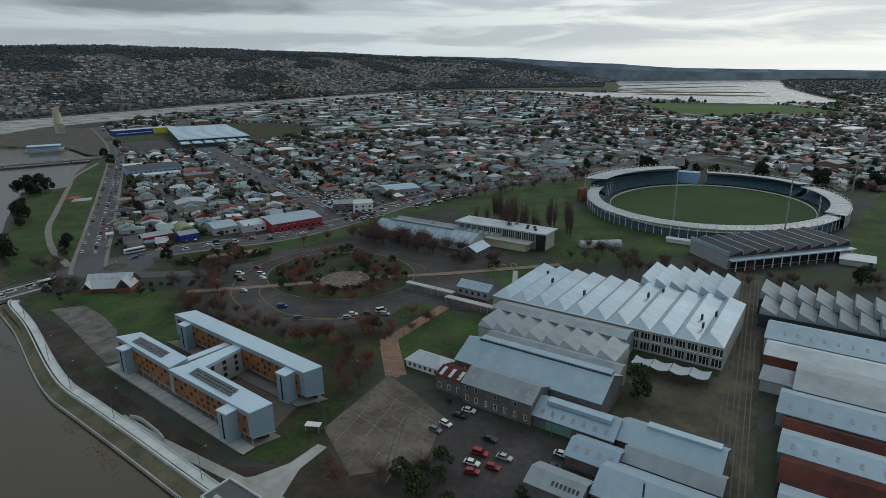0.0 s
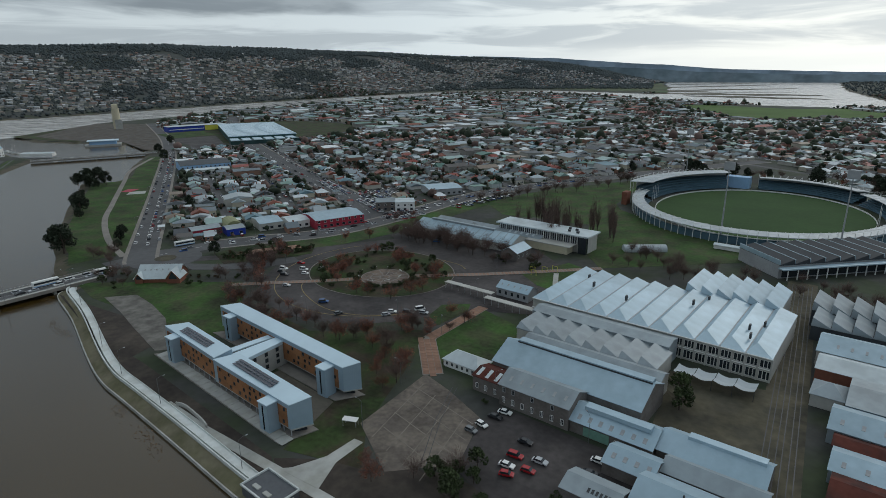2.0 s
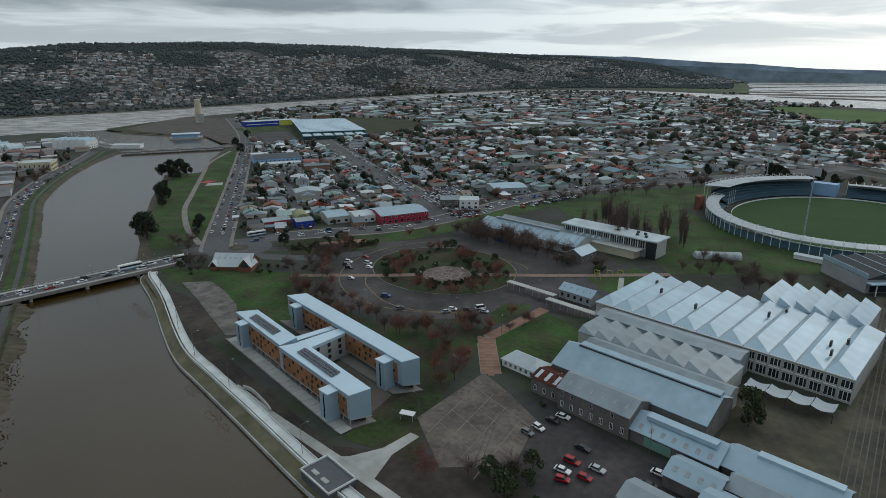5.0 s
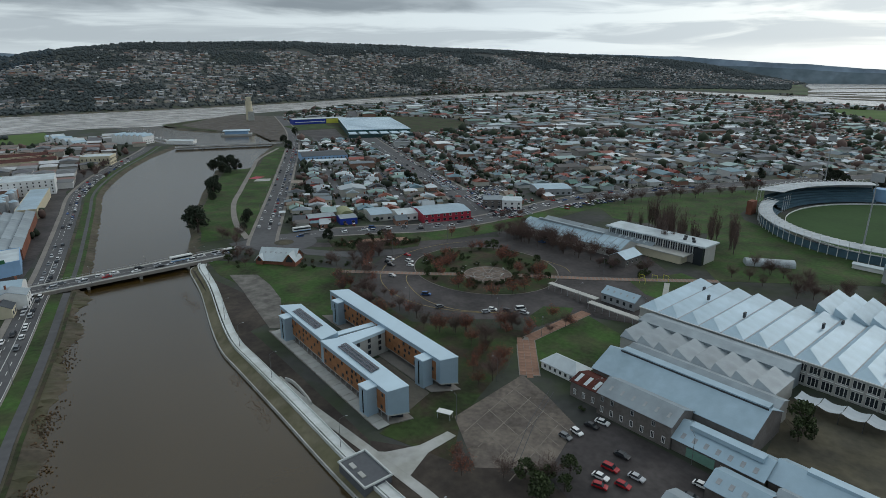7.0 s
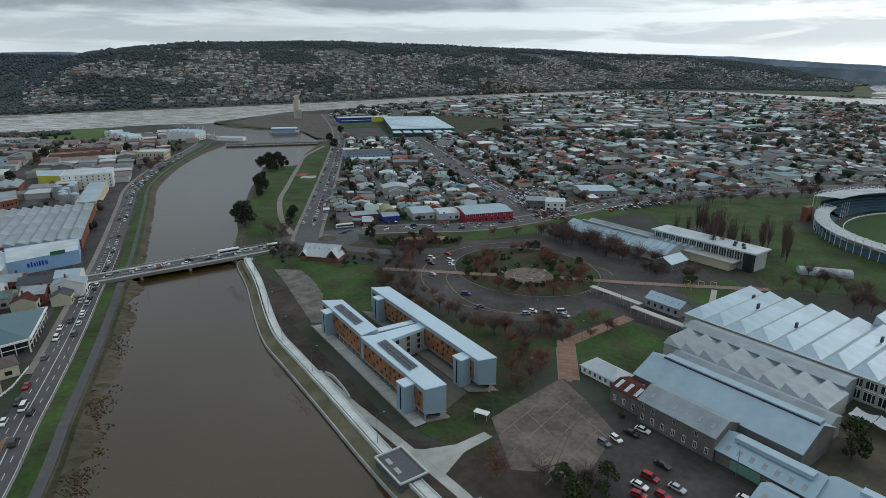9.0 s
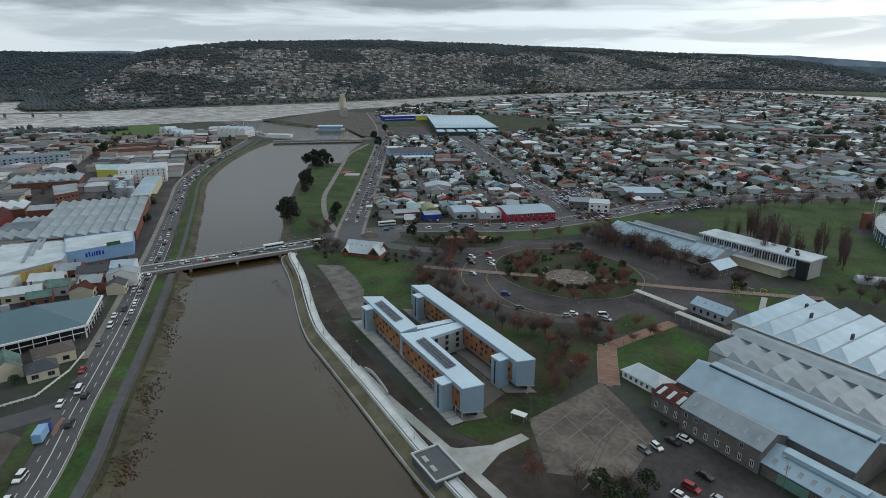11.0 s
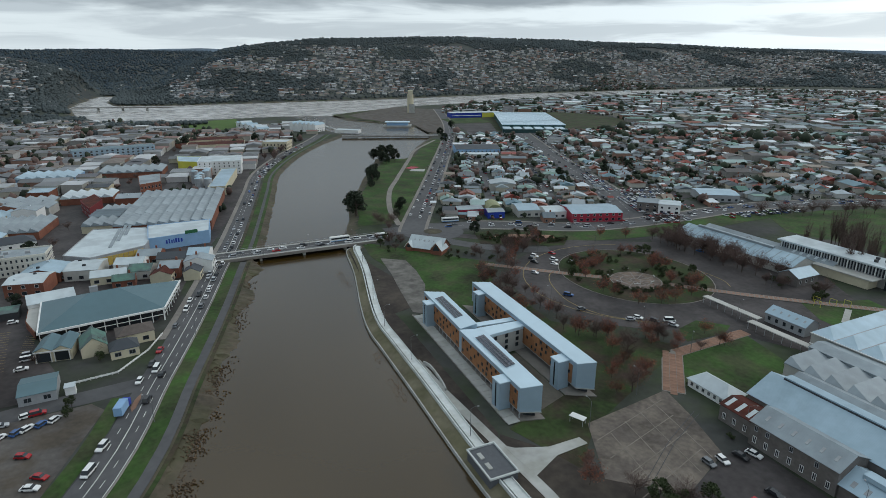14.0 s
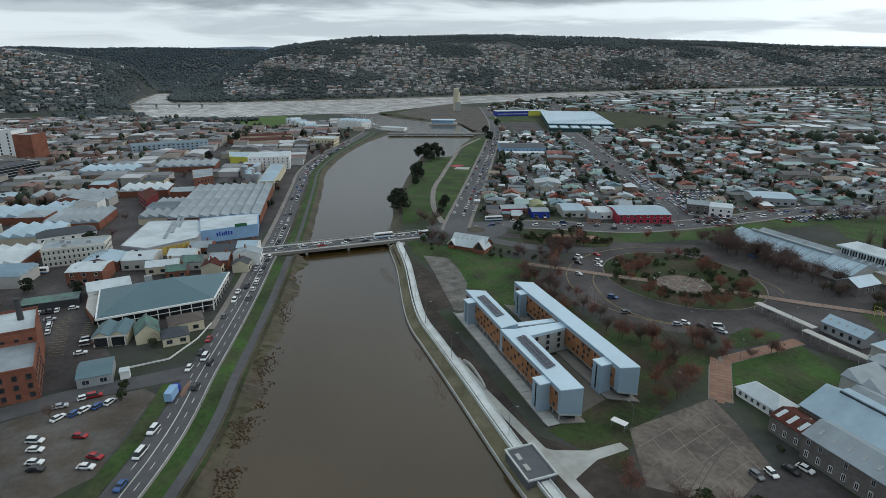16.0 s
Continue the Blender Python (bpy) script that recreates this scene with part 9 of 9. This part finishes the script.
lamps_along(BANKROAD, 12, -6.4, 0.1, 0.85, 90)
lamps_along(ESPLANADE, 8, 8.2, 0.05, 0.5, -90)
lamps_along(CROSS, 9, -9.4, 0.1, 0.6, 90)
lamps_along(WIDE, 6, 12.6, 0.05, 0.4, -90)
lamps_along([(-256, 206), (-204, 280)], 3, -6.8, 0.1, 0.95, 90, 1.3)
for i in range(9):
    th = i * 0.7
    x, y = ab(-212 + 60 * math.cos(th), 212 + 62 * math.sin(th))
    lamp_post(x, y, rp.uniform(0, 360), 6.0)
for a, b in ((-118, 106), (-96, 146), (-60, 141), (-126, 132), (-140, 172)):
    x, y = ab(a, b)
    lamp_post(x, y, rp.uniform(0, 360), 6.0)

shelter = thing("bike_shelter", "small white tilted shelter roof on posts", "shelter", m=PRE @ Matrix.Translation((-121.6, 104.4, 0)) @ Matrix.Rotation(radians(25), 4, "Z"))
part("canopy", box(-2.4, 2.4, -1.2, 1.2, 2.2, 2.35), M["white"], shelter)
for sx in (-2.1, 2.1):
    for sy in (-0.9, 0.9):
        part("post", box(sx - 0.06, sx + 0.06, sy - 0.06, sy + 0.06, 0, 2.2), M["trim"], shelter)
for a, b in ((-150, 262), (-145, 266), (-147, 258), (-141, 270)):
    post = thing("play_frame", "yellow painted steel play frame on the lawn", "play frame", "play frames", PRE @ Matrix.Translation((a, b, 0)))
    for s in (-1.5, 1.5):
        bm = bmesh.new()
        tube(bm, (s, 0, 0), (s, 0, 3.2), 0.1, 0.1, 5)
        part("post", bm, M["yellow"], post)
    bm = bmesh.new()
    tube(bm, (-1.5, 0, 3.15), (1.5, 0, 3.15), 0.1, 0.1, 5)
    part("crossbar", bm, M["yellow"], post)
strip("lawn_path", [Vector(ab(*p)) for p in ((-139, 268), (-131, 252))], 2.6, M["concrete"], 0.14, "pale concrete path on the lawn", "path")
# benches round the brick circle
bench = None
for i in range(8):
    th = i * math.pi / 4 + 0.3
    m = PRE @ Matrix.Translation((-213 + 11.6 * math.cos(th), 210 + 11.6 * math.sin(th), 0.22)) @ Matrix.Rotation(th + math.pi / 2, 4, "Z")
    if bench is None:
        bench = thing("bench", "pale curved concrete bench at the edge of the plaza", "bench", "plaza benches", m)
        part("seat", box(-1.6, 1.6, -0.3, 0.3, 0.35, 0.5), M["concrete"], bench)
        for s in (-1.2, 1.2):
            part("leg", box(s - 0.15, s + 0.15, -0.25, 0.25, 0, 0.35), M["concrete"], bench)
    else:
        copy_thing(bench, m)

# boats in the marina and a ship at the wharf
def boat(x, y, turn, s=1.0, mast=True):
    key = ("boat", mast)
    m = pose(x, y, -2.0, 0, 0, turn) @ Matrix.Diagonal((s, s, s, 1))
    if key not in WIN:
        t = thing("boat", "small white moored boat with %s" % ("a bare mast" if mast else "a low cabin"), "boat", "moored boats", pose(x, y, -2.0, 0, 0, turn))
        bm = bmesh.new()
        deck = [(-4.5, -1.3), (2.0, -1.5), (5.2, 0), (2.0, 1.5), (-4.5, 1.3)]
        lo = [bm.verts.new((p[0] * 0.86, p[1] * 0.7, -0.3)) for p in deck]
        hi = [bm.verts.new((*p, 1.0)) for p in deck]
        bm.faces.new(hi)
        bm.faces.new(lo[::-1])
        for i in range(5):
            bm.faces.new((lo[i], lo[(i + 1) % 5], hi[(i + 1) % 5], hi[i]))
        part("hull", bm, M["white"], t)
        part("cabin", box(-2.6, 1.2, -0.9, 0.9, 1.0, 1.9), M["trim"] if mast else M["white"], t)
        if mast:
            bm = bmesh.new()
            tube(bm, (0.8, 0, 1.0), (0.8, 0, 12), 0.09, 0.05, 5)
            part("mast", bm, M["white"], t)
        WIN[key] = t
        return
    copy_thing(WIN[key], pose(x, y, -2.0, 0, 0, turn))


for i in range(34):
    f, g_ = (i % 17) / 16, i // 17
    boat(-655 - 95 * f + 16 * g_, 752 + 64 * f + 14 * g_ + rp.uniform(-2, 2), 40 + rp.uniform(-6, 6) + 90 * (i % 2), 1.0, rp.random() < 0.6)
ship = thing("ship", "large white ship moored at the far wharf", "ship", m=pose(-455, 2035, -2.0, 0, 0, 60))
bm = bmesh.new()
deck = [(-42, -7), (28, -7.5), (46, 0), (28, 7.5), (-42, 7)]
lo = [bm.verts.new((p[0] * 0.9, p[1] * 0.8, -1)) for p in deck]
hi = [bm.verts.new((*p, 8.5)) for p in deck]
bm.faces.new(hi)
for i in range(5):
    bm.faces.new((lo[i], lo[(i + 1) % 5], hi[(i + 1) % 5], hi[i]))
part("hull", bm, M["white"], ship)
part("superstructure", box(-34, 10, -6, 6, 8.5, 15), M["white"], ship)
part("bridge_deck", box(-6, 8, -6.5, 6.5, 15, 18), M["ironw"], ship)
bm = bmesh.new()
tube(bm, (-16, 0, 15), (-16, 0, 24), 1.6, 1.3, 8)
part("funnel", bm, M["dark"], ship)
# white picket fence by the villas and a crash rail on the bank
fence = thing("picket_fence", "white picket fence round the villas", "fence")
pts = [Vector(p) for p in ((-196, 92), (-190, 104), (-196, 120), (-204, 132))]
for a, b in zip(pts, pts[1:]):
    n = int((b - a).length / 1.6)
    d = (b - a) / n
    for i in range(n):
        c = a + d * i
        part("post", box(-0.07, 0.07, -0.07, 0.07, 0, 1.15), M["white"], fence, m=pose(c.x, c.y, 0, 0, 0, 0))
        part("rail", box(0, d.length, -0.04, 0.04, 0.35, 1.0), M["white"], fence, m=pose(c.x, c.y, 0, 0, 0, math.degrees(math.atan2(d.y, d.x))))
# railing on the flood wall platform and lamp stands along the walk
for k in range(7):
    f = 8 + k * 5
    if f < len(LEVEE):
        lamp_post(LEVEE[f].x + 0.4, LEVEE[f].y + 0.6, 40, 5.0, 1.4)
# flag and sign poles, chimneys at the far works
for x, y, h in ((-245, 1450, 26), (-120, 1700, 20), (40, 1500, 18), (-330, 1560, 22)):
    st = thing("works_chimney", "slim brown factory chimney among the sheds", "chimney", "works chimneys", pose(x, y, 0))
    bm = bmesh.new()
    tube(bm, (0, 0, 0), (0, 0, h), 1.6, 1.0, 10)
    part("shaft", bm, M["brick"], st)
